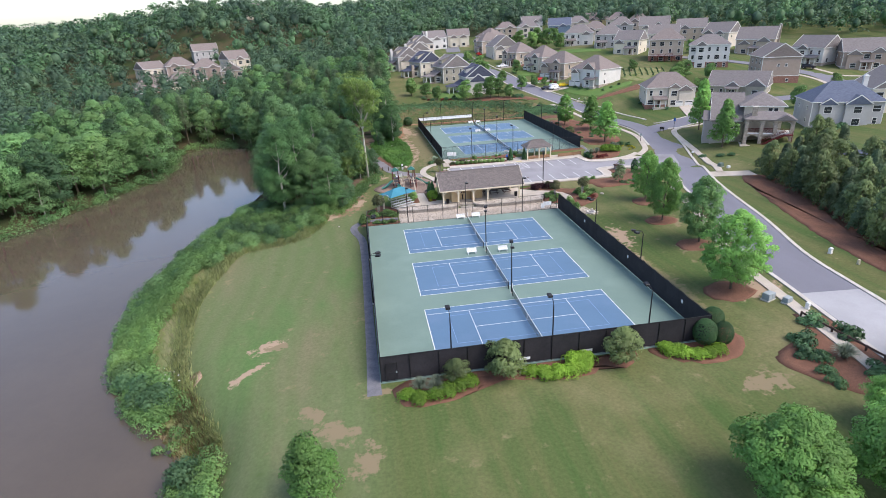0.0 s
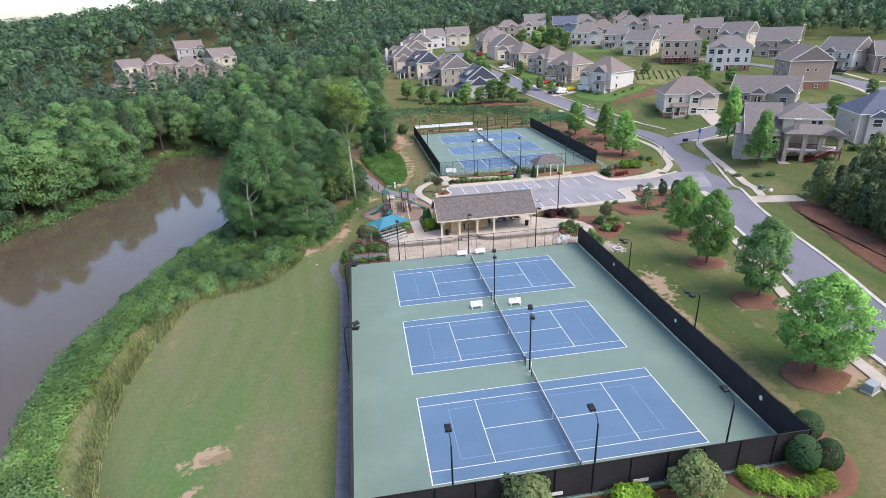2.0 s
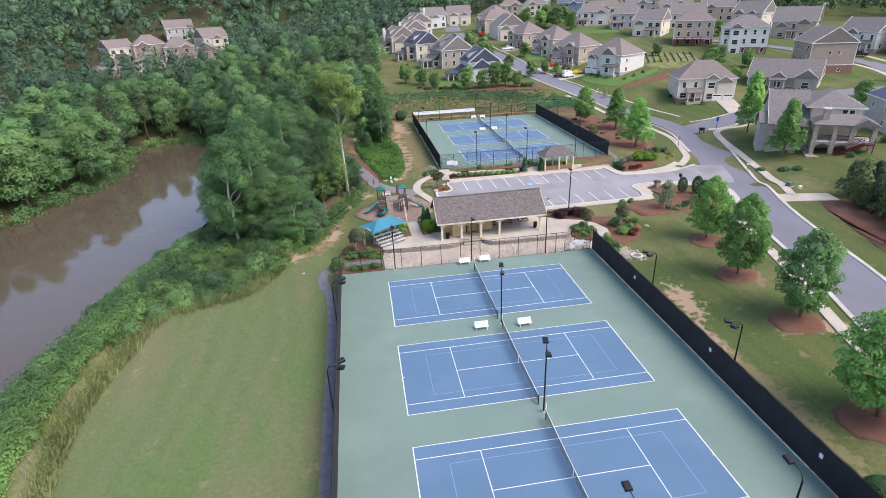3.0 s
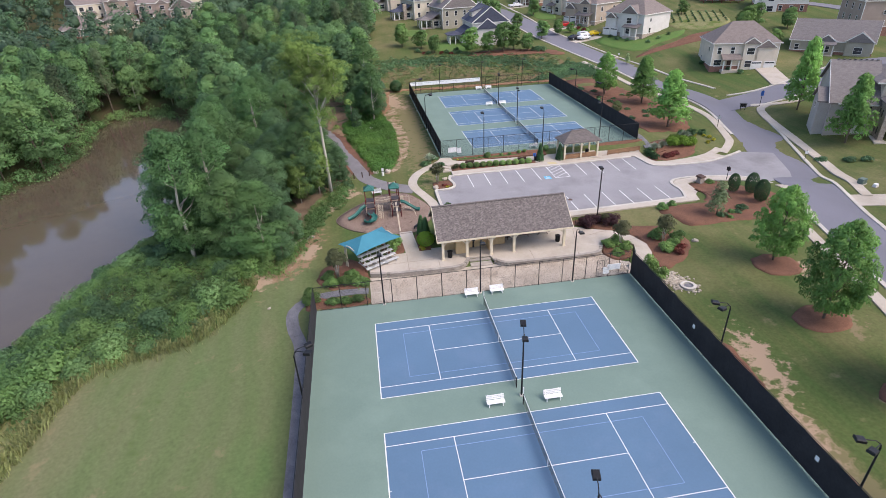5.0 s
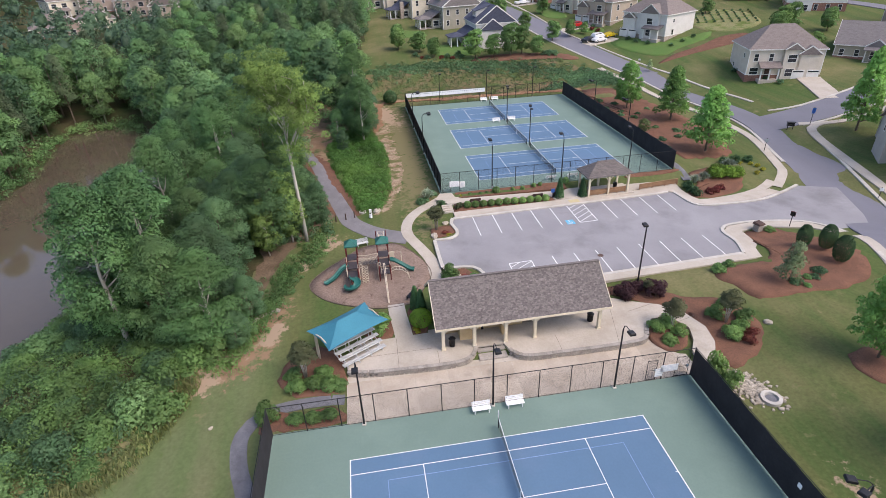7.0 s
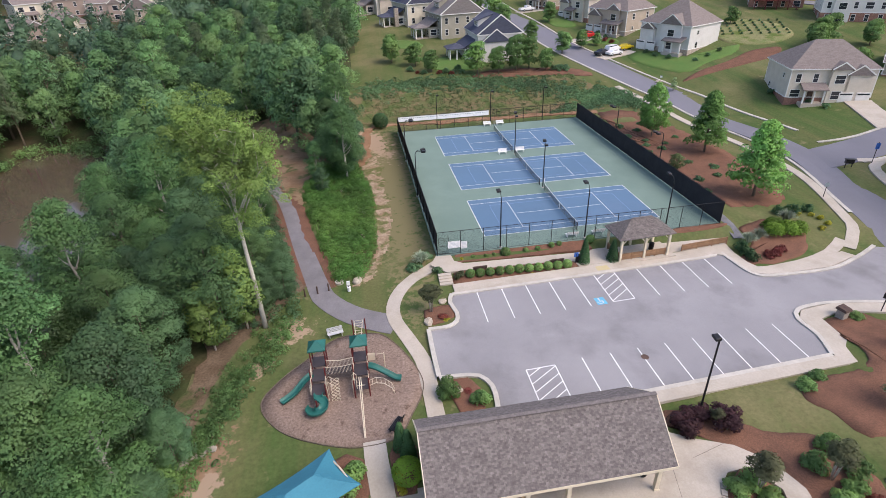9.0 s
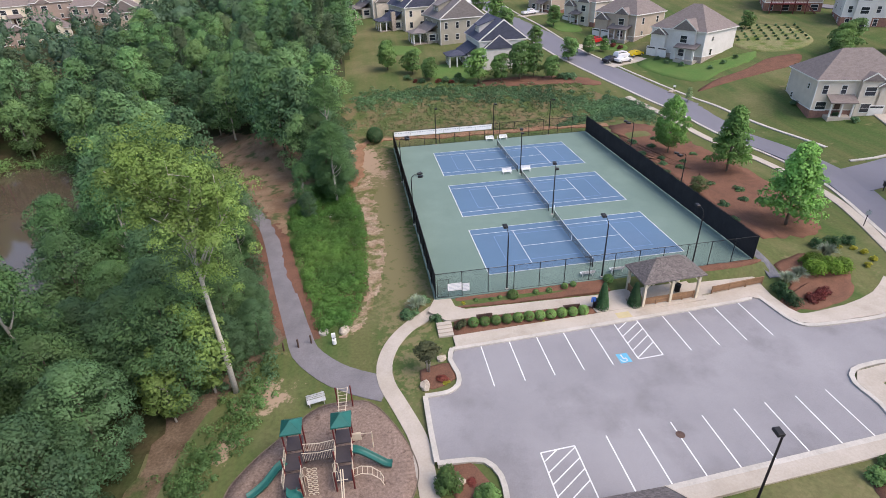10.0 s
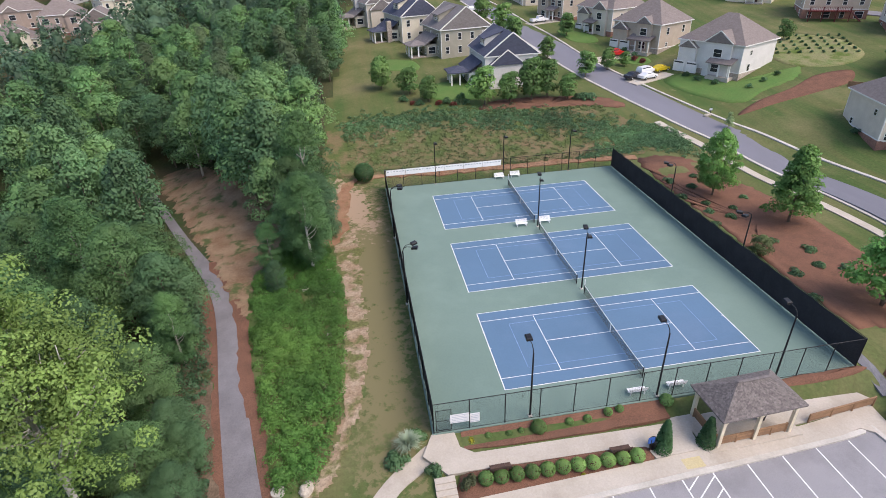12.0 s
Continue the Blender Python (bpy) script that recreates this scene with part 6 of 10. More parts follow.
place(purple, [(17.4, 56.9), (18.4, 57.4), (19.4, 57.3), (20.6, 56.9), (21.4, 56.4), (20.6, 55.6), (17.6, 55.9)], rp, 0.9, 1.2)
place(shrub("bronze_shrub", "dense bronze-green rounded shrub by the steps", 0.75, 1.1, L_MYRTLE, 33, 16, 60, 0.08, ""), [(3.9, 80.5, 1.0, 1.0)], rp)
redsh = shrub("red_shrub", "low reddish-leaved shrub in the mulch", 0.75, 0.7, L_RED, 29, 14, 60, 0.085, "red shrubs")
place(redsh, [(25.6, 47.2, 1.1), (26.6, 48.0, 0.9), (41.4, 78.6, 1.1), (42.6, 78.9, 1.0), (43.6, 79.6, 0.9), (0.9, 73.6, 0.8, 0.6), (1.3, 63.0, 0.6, 0.5)], rp)
place(shrub("lime_ball", "large clipped round lime-green shrub beside the pavilion", 1.15, 1.9, L_LIME, 34, 26, 120, 0.075, "", "ball"), [(-4.55, 55.5, 1.0, 1.0)], rp)
limebig = shrub("lime_bush", "large bright green bush at the lot entrance", 1.5, 1.7, L_LIME, 30, 26, 90, 0.10, "entrance bushes")
place(limebig, [(44.6, 82.6, 1.0), (46.6, 82.5, 1.1), (45.4, 84.0, 1.0), (48.0, 82.6, 0.9)], rp)
yel = shrub("yellow_shrub", "small yellow-green flowering shrub", 0.55, 0.6, L_YFLOWER, 31, 12, 50, 0.07, "yellow shrubs")
place(yel, [(4.8, 84.2, 0.9), (51.7, 82.8, 1.1), (53.6, 85.5, 1.2), (53.1, 86.5, 1.0), (53.4, 83.9, 1.1), (51.6, 87, 0.9), (-5.2, 55.0, 1.0), (-5.2, 56.0, 0.9), (-5.0, 54.6, 0.8), (1.2, 73.2, 0.9, 0.5), (12.3, 79.9, 0.5)], rp)
place(shrub("dark_bush", "dark green rounded evergreen bush", 1.15, 1.5, L_YEW, 32, 18, 80, 0.09, "dark bushes"), [(49.4, 87.6), (51.4, 87.9), (53.6, 88.0), (38.9, 79.4, 0.9), (38.8, 78.2, 0.9), (38.8, 80.6, 0.9), (19.6, 165.6, 1.0)], rp, 0.85, 1.05)

# the tall pale-trunked tree and its neighbours beside the playground
def forked_tree(name, label, h, fork, r, leaf, seed, limbs, per, size, cr, r0):
    """A tall tree whose straight trunk forks into upswept limbs with an open crown."""
    rg = np.random.default_rng(seed)
    t = thing(name, label, "tree", group="tall trees")
    g = Geo()
    lean = np.array([0.9, 0.5])
    top = np.array([lean[0] * 0.5, lean[1] * 0.5, fork])
    g.tube([(0, 0, -0.5), tuple(np.array([lean[0] * 0.15, 0.05, fork * 0.35])), tuple(np.array([lean[0] * 0.3, lean[1] * 0.35, fork * 0.7])), tuple(top), (lean[0], lean[1], h - 2.5)], [r0 * 1.25, r0, r0 * 0.86, r0 * 0.68, 0.04], 9)
    pts = []
    for k in range(limbs):
        a = 2 * math.pi * k / limbs + rg.uniform(-0.3, 0.3)
        st = top + np.array([0, 0, rg.uniform(-1.5, 0.42 * (h - fork))])
        ln = rg.uniform(0.75, 1.0) * r * (1.0 if st[2] < fork + 4 else 0.75)
        rise = rg.uniform(0.6, 1.0) * min(h - 1 - st[2], ln * 1.6)
        e = st + np.array([ln * math.cos(a), ln * math.sin(a), rise])
        m1 = st + (e - st) * 0.45 + np.array([0, 0, 0.12 * ln])
        g.tube([tuple(st), tuple(m1), tuple(e)], [r0 * 0.42, r0 * 0.27, 0.03], 6)
        for j in range(4):
            f = 0.35 + 0.2 * j
            q = st + (e - st) * f + np.array([0, 0, 0.1 * ln])
            sd = np.array([-math.sin(a), math.cos(a), 0]) * rg.uniform(-1.9, 1.9) + np.array([0, 0, rg.uniform(0.2, 1.6)])
            g.tube([tuple(q), tuple(q + sd * 0.6), tuple(q + sd)], [r0 * 0.16, r0 * 0.1, 0.02], 5)
            for _ in range(3):
                pts.append(q + sd + rg.normal(0, 0.65, 3))
        for _ in range(4):
            pts.append(e + rg.normal(0, 0.7, 3))
    for _ in range(44):
        zt = rg.uniform(0.45, 0.97)
        pts.append(np.array([lean[0], lean[1], fork + (h - fork) * zt]) + np.append(rg.normal(0, 1.0, 2) * (2.6 - 1.7 * (zt - 0.45) / 0.52), 0))
    for _ in range(24):
        pts.append(np.array([lean[0] * 0.4 + rg.normal(0, 1.4), rg.normal(0, 1.4), rg.uniform(fork - 2.5, fork + 2.5)]))
    pts = np.array(pts)
    part("trunk", g, M_PALEBARK, t, "pale grey trunk and limbs", smooth=True)
    rr = rg.uniform(0.65, 1.25, (len(pts), 1)) * np.array([[cr, cr, cr * 0.75]])
    quad_mesh("crown", clump_leaves(pts, rr, per, size, rg, under=0.6, crown=True), leaf, t)
    return t


tulip = forked_tree("tulip_tree", "very tall yellow-green tulip tree with a straight pale trunk", 23.8, 12.4, 3.8, L_TULIP, 41, 17, 160, 0.085, 0.78, 0.22)
place(tulip, [(-17.0, 75.8, 1.0, 1.0)], rp)
under = tree("young_tulip_tree", "small yellow-green understorey tree with leaves down the stem", 9.5, 1.2, 2.2, L_TULIP, 60, 90, 0.16, 0.8, "oval", M_PALEBARK, 42, 8, 0.1, "tall trees")
place(under, [(-18.8, 76.2, 1.0), (-21.5, 73.5, 0.8)], rp)
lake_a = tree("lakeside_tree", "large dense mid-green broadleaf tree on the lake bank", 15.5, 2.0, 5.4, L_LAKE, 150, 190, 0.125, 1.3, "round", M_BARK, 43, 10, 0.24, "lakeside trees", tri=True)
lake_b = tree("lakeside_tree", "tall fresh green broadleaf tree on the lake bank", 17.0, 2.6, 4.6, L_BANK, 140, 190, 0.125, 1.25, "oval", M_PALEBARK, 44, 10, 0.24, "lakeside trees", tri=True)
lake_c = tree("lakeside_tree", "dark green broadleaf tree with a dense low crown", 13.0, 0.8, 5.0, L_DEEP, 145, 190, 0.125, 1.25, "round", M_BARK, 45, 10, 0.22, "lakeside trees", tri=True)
spots = {0: [], 1: [], 2: []}
taken = []


def free(x, y, gap):
    if any((x - a) ** 2 + (y - b) ** 2 < gap * gap for a, b in taken):
        return False
    taken.append((x, y))
    return True


fixed = [(-34.6, 60.6, 1, 1.0), (-36.8, 66.2, 0, 0.9), (-28.4, 58.8, 0, 0.86), (-26.0, 63.8, 2, 0.86), (-31.4, 64.6, 1, 0.98), (-35.6, 72.5, 0, 0.9), (-25.8, 70.2, 2, 0.9), (-17.4, 87.6, 2, 0.5), (-19.8, 98.4, 1, 0.5), (-18.6, 83.6, 0, 0.6), (-20.6, 92.0, 0, 0.62), (-8.4, 112.4, 1, 0.72), (-9.6, 117.2, 0, 0.75), (-7.4, 120.5, 2, 0.75), (-13.0, 113.0, 1, 0.40), (-12.2, 109.0, 2, 0.34), (-10.8, 122.6, 0, 0.78), (-11.2, 128.0, 2, 0.85), (-9.0, 125.2, 1, 0.86), (-17.6, 79.4, 2, 0.5), (-21.8, 60.4, 2, 0.45), (-22.6, 56.6, 2, 0.4)]
for x, y, k, s in fixed:
    taken.append((x, y))
    spots[k].append((x, y, s))
rl = np.random.default_rng(8)
for _ in range(900):
    x, y = rl.uniform(-50, -16), rl.uniform(62, 116)
    e = float(np.interp(y, [60, 66, 74, 80, 88, 100, 116], [-25.5, -24, -22, -18.5, -17.5, -19.5, -26]))
    if x > e or (y < 78 and x < -39.5) or lake_d(x, y) < 5.5 or not free(x, y, 4.7):
        continue
    spots[int(rl.integers(0, 3))].append((x, y, rl.uniform(0.72, 1.02)))
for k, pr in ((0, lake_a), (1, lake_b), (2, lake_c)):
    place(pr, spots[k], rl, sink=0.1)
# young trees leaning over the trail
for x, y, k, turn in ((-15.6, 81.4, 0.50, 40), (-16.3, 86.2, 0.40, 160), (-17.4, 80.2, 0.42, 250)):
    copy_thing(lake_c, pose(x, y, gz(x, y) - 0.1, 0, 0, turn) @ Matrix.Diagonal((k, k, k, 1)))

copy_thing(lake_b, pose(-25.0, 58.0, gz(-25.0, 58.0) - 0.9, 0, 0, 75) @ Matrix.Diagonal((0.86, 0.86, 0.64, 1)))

# woods at middle distance: separate trees
wood_kinds = [
    tree("forest_tree", "tall dense green woodland tree", 15.5, 3.4, 4.9, L_WOOD, 70, 88, 0.24, 1.6, "round", M_BARK, 51, 7, 0.2, "woodland trees", tri=True),
    tree("forest_tree", "tall dark green woodland tree", 16, 3.4, 4.4, L_DEEP, 66, 88, 0.24, 1.55, "oval", M_BARK, 52, 7, 0.2, "woodland trees", tri=True),
    tree("forest_tree", "fresh light green woodland tree", 14.5, 3.0, 4.8, L_FRESH, 66, 88, 0.24, 1.55, "round", M_PALEBARK, 53, 8, 0.2, "woodland trees", tri=True),
    tree("forest_tree", "pine with a dark narrow crown in the woods", 18, 6.0, 3.2, L_PINE, 56, 84, 0.21, 1.25, "cone", M_BARK, 54, 5, 0.2, "woodland trees", tri=True),
]
LEFT_HOUSES = [(-118, 244, 20), (-106, 250, 16), (-126, 272, 16), (-110, 274, 18), (-95, 266, 18), (-82, 256, 16), (-82, 280, 14), (-100, 295, 14), (-86, 404, 14)]


def trail_x(y):
    return float(np.interp(y, [108, 116, 126, 140, 162], [-18.2, -21.4, -26.5, -33.5, -44.4]))


def wooded(x, y):
    # the trail and the eroded slope beside it stay open
    if 108 < y < 162 and -2.5 < x - trail_x(y) < float(np.interp(y, [108, 130, 145, 162], [9, 12.5, 9, 3])):
        return False
    if lake_d(x, y) < 2.5:
        return False
    if any((x - a) ** 2 + (y - b) ** 2 < (r * 0.8) ** 2 for a, b, r in LEFT_HOUSES):
        return False
    if y < 200 and -58 < x:
        return y > 122 and x < woods_edge(y)
    if x < -56 and y < 200:
        return True
    if y >= 200 and x < woods_edge(y):
        return True
    edge = np.interp(x, [20, 60, 110, 160, 190, 240, 400], [345, 345, 318, 262, 222, 190, 120])
    return y > edge


def lower(x, y):
    """Young growth stands below the gardens west of the lake."""
    return 0.8 if -150 < x < -62 and 196 < y < 290 else 1.0


ks = {k: [] for k in range(4)}
mid_n = 0
rf = np.random.default_rng(17)
wood_taken = {}


def spaced(x, y, gap):
    cell = (int(x // 6), int(y // 6))
    for a in range(-2, 3):
        for b in range(-2, 3):
            for px, py in wood_taken.get((cell[0] + a, cell[1] + b), ()):
                if (x - px) ** 2 + (y - py) ** 2 < gap * gap:
                    return False
    wood_taken.setdefault(cell, []).append((x, y))
    return True


for _ in range(7000):
    x, y = rf.uniform(-112, 2), rf.uniform(60, 212)
    if not (y < 180 or x > -66) or mid_n >= 250:
        continue
    if not wooded(x, y) or not spaced(x, y, 5.0):
        continue
    ks[int(rf.choice(4, p=[0.36, 0.30, 0.26, 0.08]))].append((x, y, rf.uniform(0.72, 1.12) * lower(x, y)))
    mid_n += 1
for k in range(4):
    place(wood_kinds[k], ks[k], rf, sink=0.3)

# woods farther off: one mass of countless crowns for each tint
far = {0: [], 1: [], 2: []}
count = 0
for _ in range(60000):
    rad, az = 80 + 960 * rf.uniform(0, 1) ** 0.6, radians(rf.uniform(-50, 54))
    x, y = -18 + rad * math.sin(az), -52 + rad * math.cos(az)
    if x > -112 and x < 2 and 60 < y < 212 and (y < 180 or x > -66):
        continue
    gap = 5.4 if rad < 330 else 6.6 if rad < 480 else 10.5 if rad < 700 else 14.0
    if y < 20 and x > -60:
        continue
    if not wooded(x, y) or not spaced(x, y, gap):
        continue
    far[int(rf.choice(3, p=[0.50, 0.32, 0.18]))].append((x, y, rad))
    count += 1
    if count > 7000:
        break
# the first two tints have the haze painted into their green
for k, (nm, lf) in enumerate((("far_woods", L_FAR_HAZED), ("far_woods", L_HILL_HAZED), ("far_woods", L_DEEP))):
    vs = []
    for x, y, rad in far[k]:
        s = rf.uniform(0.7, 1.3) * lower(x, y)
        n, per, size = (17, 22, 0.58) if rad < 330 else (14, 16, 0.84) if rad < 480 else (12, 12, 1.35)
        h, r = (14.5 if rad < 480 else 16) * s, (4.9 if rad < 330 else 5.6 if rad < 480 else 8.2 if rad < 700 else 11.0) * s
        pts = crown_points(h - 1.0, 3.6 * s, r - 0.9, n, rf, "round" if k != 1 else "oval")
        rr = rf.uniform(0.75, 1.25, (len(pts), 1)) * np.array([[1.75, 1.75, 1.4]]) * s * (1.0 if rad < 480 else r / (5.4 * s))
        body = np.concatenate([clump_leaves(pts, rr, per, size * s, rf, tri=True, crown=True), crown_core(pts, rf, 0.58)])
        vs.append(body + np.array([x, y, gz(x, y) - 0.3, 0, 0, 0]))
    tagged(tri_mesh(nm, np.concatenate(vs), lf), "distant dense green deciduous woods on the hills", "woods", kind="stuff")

# thicket east of the street
thicket_a = tree("thicket_tree", "dense dark green evergreen thicket tree", 6.6, 0.3, 3.0, L_PINE, 84, 40, 0.20, 0.8, "cone", M_BARK, 61, 5, 0.12, "roadside thicket", tri=True)
thicket_b = tree("thicket_tree", "dense olive-green evergreen thicket tree", 7.0, 0.3, 2.6, L_OLIVE, 76, 40, 0.20, 0.78, "oval", M_BARK, 62, 5, 0.12, "roadside thicket", tri=True)
ta, tb = [], []
for _ in range(4000):
    x, y = rf.uniform(50, 92), rf.uniform(-18, 53)
    lo = float(np.interp(y, [-18, 6.2, 15, 31, 52], [49.0, 50.2, 52.6, 56.8, 62.5]))
    hi = float(np.interp(y, [-18, 10, 30, 52], [84, 84, 82, 84]))
    if lo + float(np.interp(y, [0, 30, 52], [1.6, 4.4, 2.4])) < x < hi and spaced(x, y, 2.3) and (x - 81) ** 2 + (y - 45) ** 2 > 30:
        (ta if rf.uniform() < 0.62 else tb).append((x, y, rf.uniform(0.75, 1.02), rf.uniform(1.0, 1.35)))
place(thicket_a, ta[:170], rf)
place(thicket_b, tb[:110], rf)


# shrubs along the water, as one tangled belt
def belt(name, label, pts_xy, radii, leaf, per, size, rg, zoff=0.0, flat=0.9, kind="stuff", category="shrubs"):
    c = np.array([(x, y, gz(x, y) + r * 0.35 + zoff) for (x, y), r in zip(pts_xy, radii)])
    rr = np.array([(r, r, r * flat) for r in radii])
    return tagged(quad_mesh(name, clump_leaves(c, rr, per, size, rg, under=0.5), leaf), label, category, kind=kind)


rb = np.random.default_rng(23)
shore_pts, shore_r = [], []
east = [p for p in smooth_line([(-36, -24), (-35.5, -9), (-41.8, 1.5), (-48.8, 14), (-52.0, 30), (-50.5, 44), (-48.6, 57), (-44, 70)], 0.5)]
for p in east:
    inland = float(np.interp(p[1], [5, 14, 22, 30, 40, 50], [2.0, 2.6, 5.0, 6.4, 6.6, 3.0]))
    for _ in range(5 if inland < 4 else 8):
        q = (p[0] + rb.uniform(-2.8, inland), p[1] + rb.normal(0, 0.8))
        if -9.0 < q[1] < 0.5 and rb.uniform() < 0.9:
            continue
        shore_pts.append(q)
        shore_r.append(rb.uniform(0.5, 1.5))
belt("lakeside_shrubs", "dense green waterside shrubs along the lake bank", shore_pts, shore_r, L_SHORE, 150, 0.115, rb, 0.55)
def bank(n, y0, y1, r0, r1, inset):
    pts, rad = [], []
    while len(pts) < n:
        x, y = rb.uniform(-54, -16), rb.uniform(y0, y1)
        e = float(np.interp(y, [30, 35, 39, 41, 42, 44.5, 49.5, 53, 60, 70], [-42.4, -41.4, -40.2, -37.4, -31.9, -28.8, -26.6, -25.0, -22.5, -19.5])) - inset
        if x < e and lake_d(x, y) > 0.8:
            pts.append((x, y))
            rad.append(rb.uniform(r0, r1) * min(1.0, 0.55 + 0.12 * (e - x)))
    return pts, rad


place(shrub("bank_shrub", "rounded fresh green wild shrub on the lake bank", 1.7, 1.9, L_SHORE, 72, 20, 90, 0.12, "bank shrubs"),
      [(-40.0, 45.0), (-36.0, 46.4), (-33.0, 48.2), (-30.0, 50.4), (-28.6, 54.0), (-38.0, 50.0), (-43.0, 46.0), (-34.0, 52.4), (-31.0, 55.4), (-44.0, 40.6), (-45.0, 36.0), (-27.6, 48.8), (-24.8, 56.4), (-26.6, 55.6), (-29.6, 57.0), (-32.4, 58.0), (-22.6, 58.6), (-37.4, 54.0)], np.random.default_rng(72), 0.7, 1.25)
belt("bank_undergrowth", "thick green shrubby undergrowth on the wooded bank", *bank(330, 34, 66, 0.5, 1.4, 1.4), L_SHORE, 100, 0.115, rb, 0.1)
belt("bank_undergrowth", "dark green shrubs under the bank trees", *bank(160, 38, 66, 0.6, 1.5, 2.4), L_DEEP, 100, 0.115, rb, 0.1)
belt("bank_undergrowth", "lush bright weedy undergrowth on the wooded bank", *bank(480, 33, 66, 0.35, 0.9, 0.0), L_SHORE, 60, 0.095, rb)
belt("bank_undergrowth", "dry yellowish-green tall weeds at the lawn edge", *bank(560, 33, 60, 0.3, 0.7, 0.1), L_OLIVE, 54, 0.095, rb)
bush_a = shrub("bank_bush", "tall dense mid-green bush on the lake bank", 1.9, 2.7, L_SHORE, 91, 40, 70, 0.115, "bank bushes")
bush_b = shrub("bank_bush", "tall dark green bush on the lake bank", 1.8, 2.9, L_DEEP, 92, 40, 70, 0.115, "bank bushes")
bush_c = shrub("bank_bush", "spreading fresh green bush on the lake bank", 2.0, 2.2, L_FRESH, 93, 40, 70, 0.115, "bank bushes")
bs = {0: [], 1: [], 2: []}
b_taken = []
for _ in range(1500):
    x, y = rb.uniform(-55, -20), rb.uniform(33, 64)
    e = float(np.interp(y, [30, 35, 39, 41, 42, 44.5, 49.5, 53, 60, 70], [-42.4, -41.4, -40.2, -37.4, -31.9, -28.8, -26.6, -25.0, -22.5, -19.5])) - 2.2
    if x < e and lake_d(x, y) > 0.6 and all((x - p) ** 2 + (y - q) ** 2 > 6.5 for p, q in b_taken) and len(b_taken) < 62:
        b_taken.append((x, y))
        bs[int(rb.choice(3, p=[0.45, 0.3, 0.25]))].append((x, y, rb.uniform(0.5, 1.15)))
for p in smooth_line([(-36.4, -22), (-36.0, -9), (-42.2, 1.5), (-49.4, 14), (-52.6, 30), (-52.0, 38)], 1.5):
    x, y = p[0] + rb.uniform(-1.2, 0.9), p[1]
    if -9.0 < y < 0.5:
        continue
    bs[int(rb.choice(3, p=[0.6, 0.15, 0.25]))].append((x, y, rb.uniform(0.65, 1.2)))
for k, pr in ((0, bush_a), (1, bush_b), (2, bush_c)):
    place(pr, bs[k], rb, sink=0.1)
f_pts, f_r = [], []
for i in range(0, len(LAKE)):
    p = LAKE[i]
    if p[0] < -54 and p[1] > -30 or p[1] > 100:
        for _ in range(5):
            q = (p[0] + rb.normal(-2.0 if p[0] < -60 else 2.0, 1.6), p[1] + rb.normal(0.8, 1.4))
            f_pts.append(q)
            f_r.append(rb.uniform(0.8, 2.1))
belt("far_bank_shrubs", "green waterside shrubs under the trees across the lake", f_pts, f_r, L_WOOD, 75, 0.20, rb, 0.3)
m_pts, m_r = [], []
for _ in range(1900):
    x, y = rb.uniform(-17, -4), rb.uniform(82.5, 120)
    if np.interp(y, [82.7, 87.6, 92.8, 99.2, 105, 112, 120], [-10.1, -11.1, -12.3, -13.7, -14.8, -15.6, -13]) + 0.3 < x < np.interp(y, [82.2, 84.5, 87.5, 91.5, 103, 110, 117, 120], [-7.8, -6.5, -5.5, -5.1, -4.9, -5.3, -6.6, -8.5]):
        m_pts.append((x, y))
        m_r.append(rb.uniform(0.35, 0.9))
belt("meadow_growth", "lush bright green weedy growth in the swale", m_pts, m_r, L_WEED, 110, 0.085, rb, -0.05, 0.9)
h_pts, h_r = [], []
for p in smooth_line([(-4, 156.5), (5, 159), (16, 158.6), (28, 156.6), (38, 152.2), (46, 147.4), (51.5, 142.5), (53, 139)], 0.4):
    for _ in range(8):
        h_pts.append((p[0] + rb.normal(0, 0.9), p[1] + rb.normal(-2.2, 2.4)))
        h_r.append(rb.uniform(0.45, 0.9))
for _ in range(900):
    x, y = rb.uniform(34, 54), rb.uniform(138.5, 153)
    if (x - 36) * 0.75 + 139 > y - 1 and x + y < 198:
        h_pts.append((x, y))
        h_r.append(rb.uniform(0.4, 0.8))
belt("ivy_bank", "trailing dark green ivy over the top of the bank", h_pts, h_r, L_DEEP, 40, 0.15, rb, -0.2, 0.6)
t_pts, t_r = [], []
for _ in range(3000):
    x, y = rb.uniform(-4, 46), rb.uniform(139.5, 157)
    t_pts.append((x, y))
    t_r.append(rb.uniform(0.25, 0.55))
belt("bank_weeds", "low olive and brown weeds covering the bank", t_pts, t_r, L_OLIVE, 20, 0.13, rb, -0.15, 0.5)
e_pts, e_r = [], []
for p in smooth_line([(-23.4, 53.6), (-20.9, 58), (-19.4, 62), (-18.0, 67), (-16.2, 71.5), (-14.4, 75.5)], 0.5):
    for _ in range(7):
        e_pts.append((p[0] + rb.normal(-0.6, 1.0), p[1] + rb.normal(0, 0.6)))
        e_r.append(rb.uniform(0.25, 0.75))
belt("edge_weeds", "rank green weeds along the edge of the woods", e_pts, e_r, L_SHORE, 60, 0.09, rb, -0.05)
u_pts, u_r = [], []
while len(u_pts) < 420:
    y = rb.uniform(76, 118)
    x = float(np.interp(y, [76, 80.6, 85.2, 91.8, 101.2, 108, 118], [-13.5, -13.6, -14.7, -16.1, -18.2, -20.2, -25])) - rb.uniform(0.2, 7.0)
    u_pts.append((x, y))
    u_r.append(rb.uniform(0.3, 1.0))
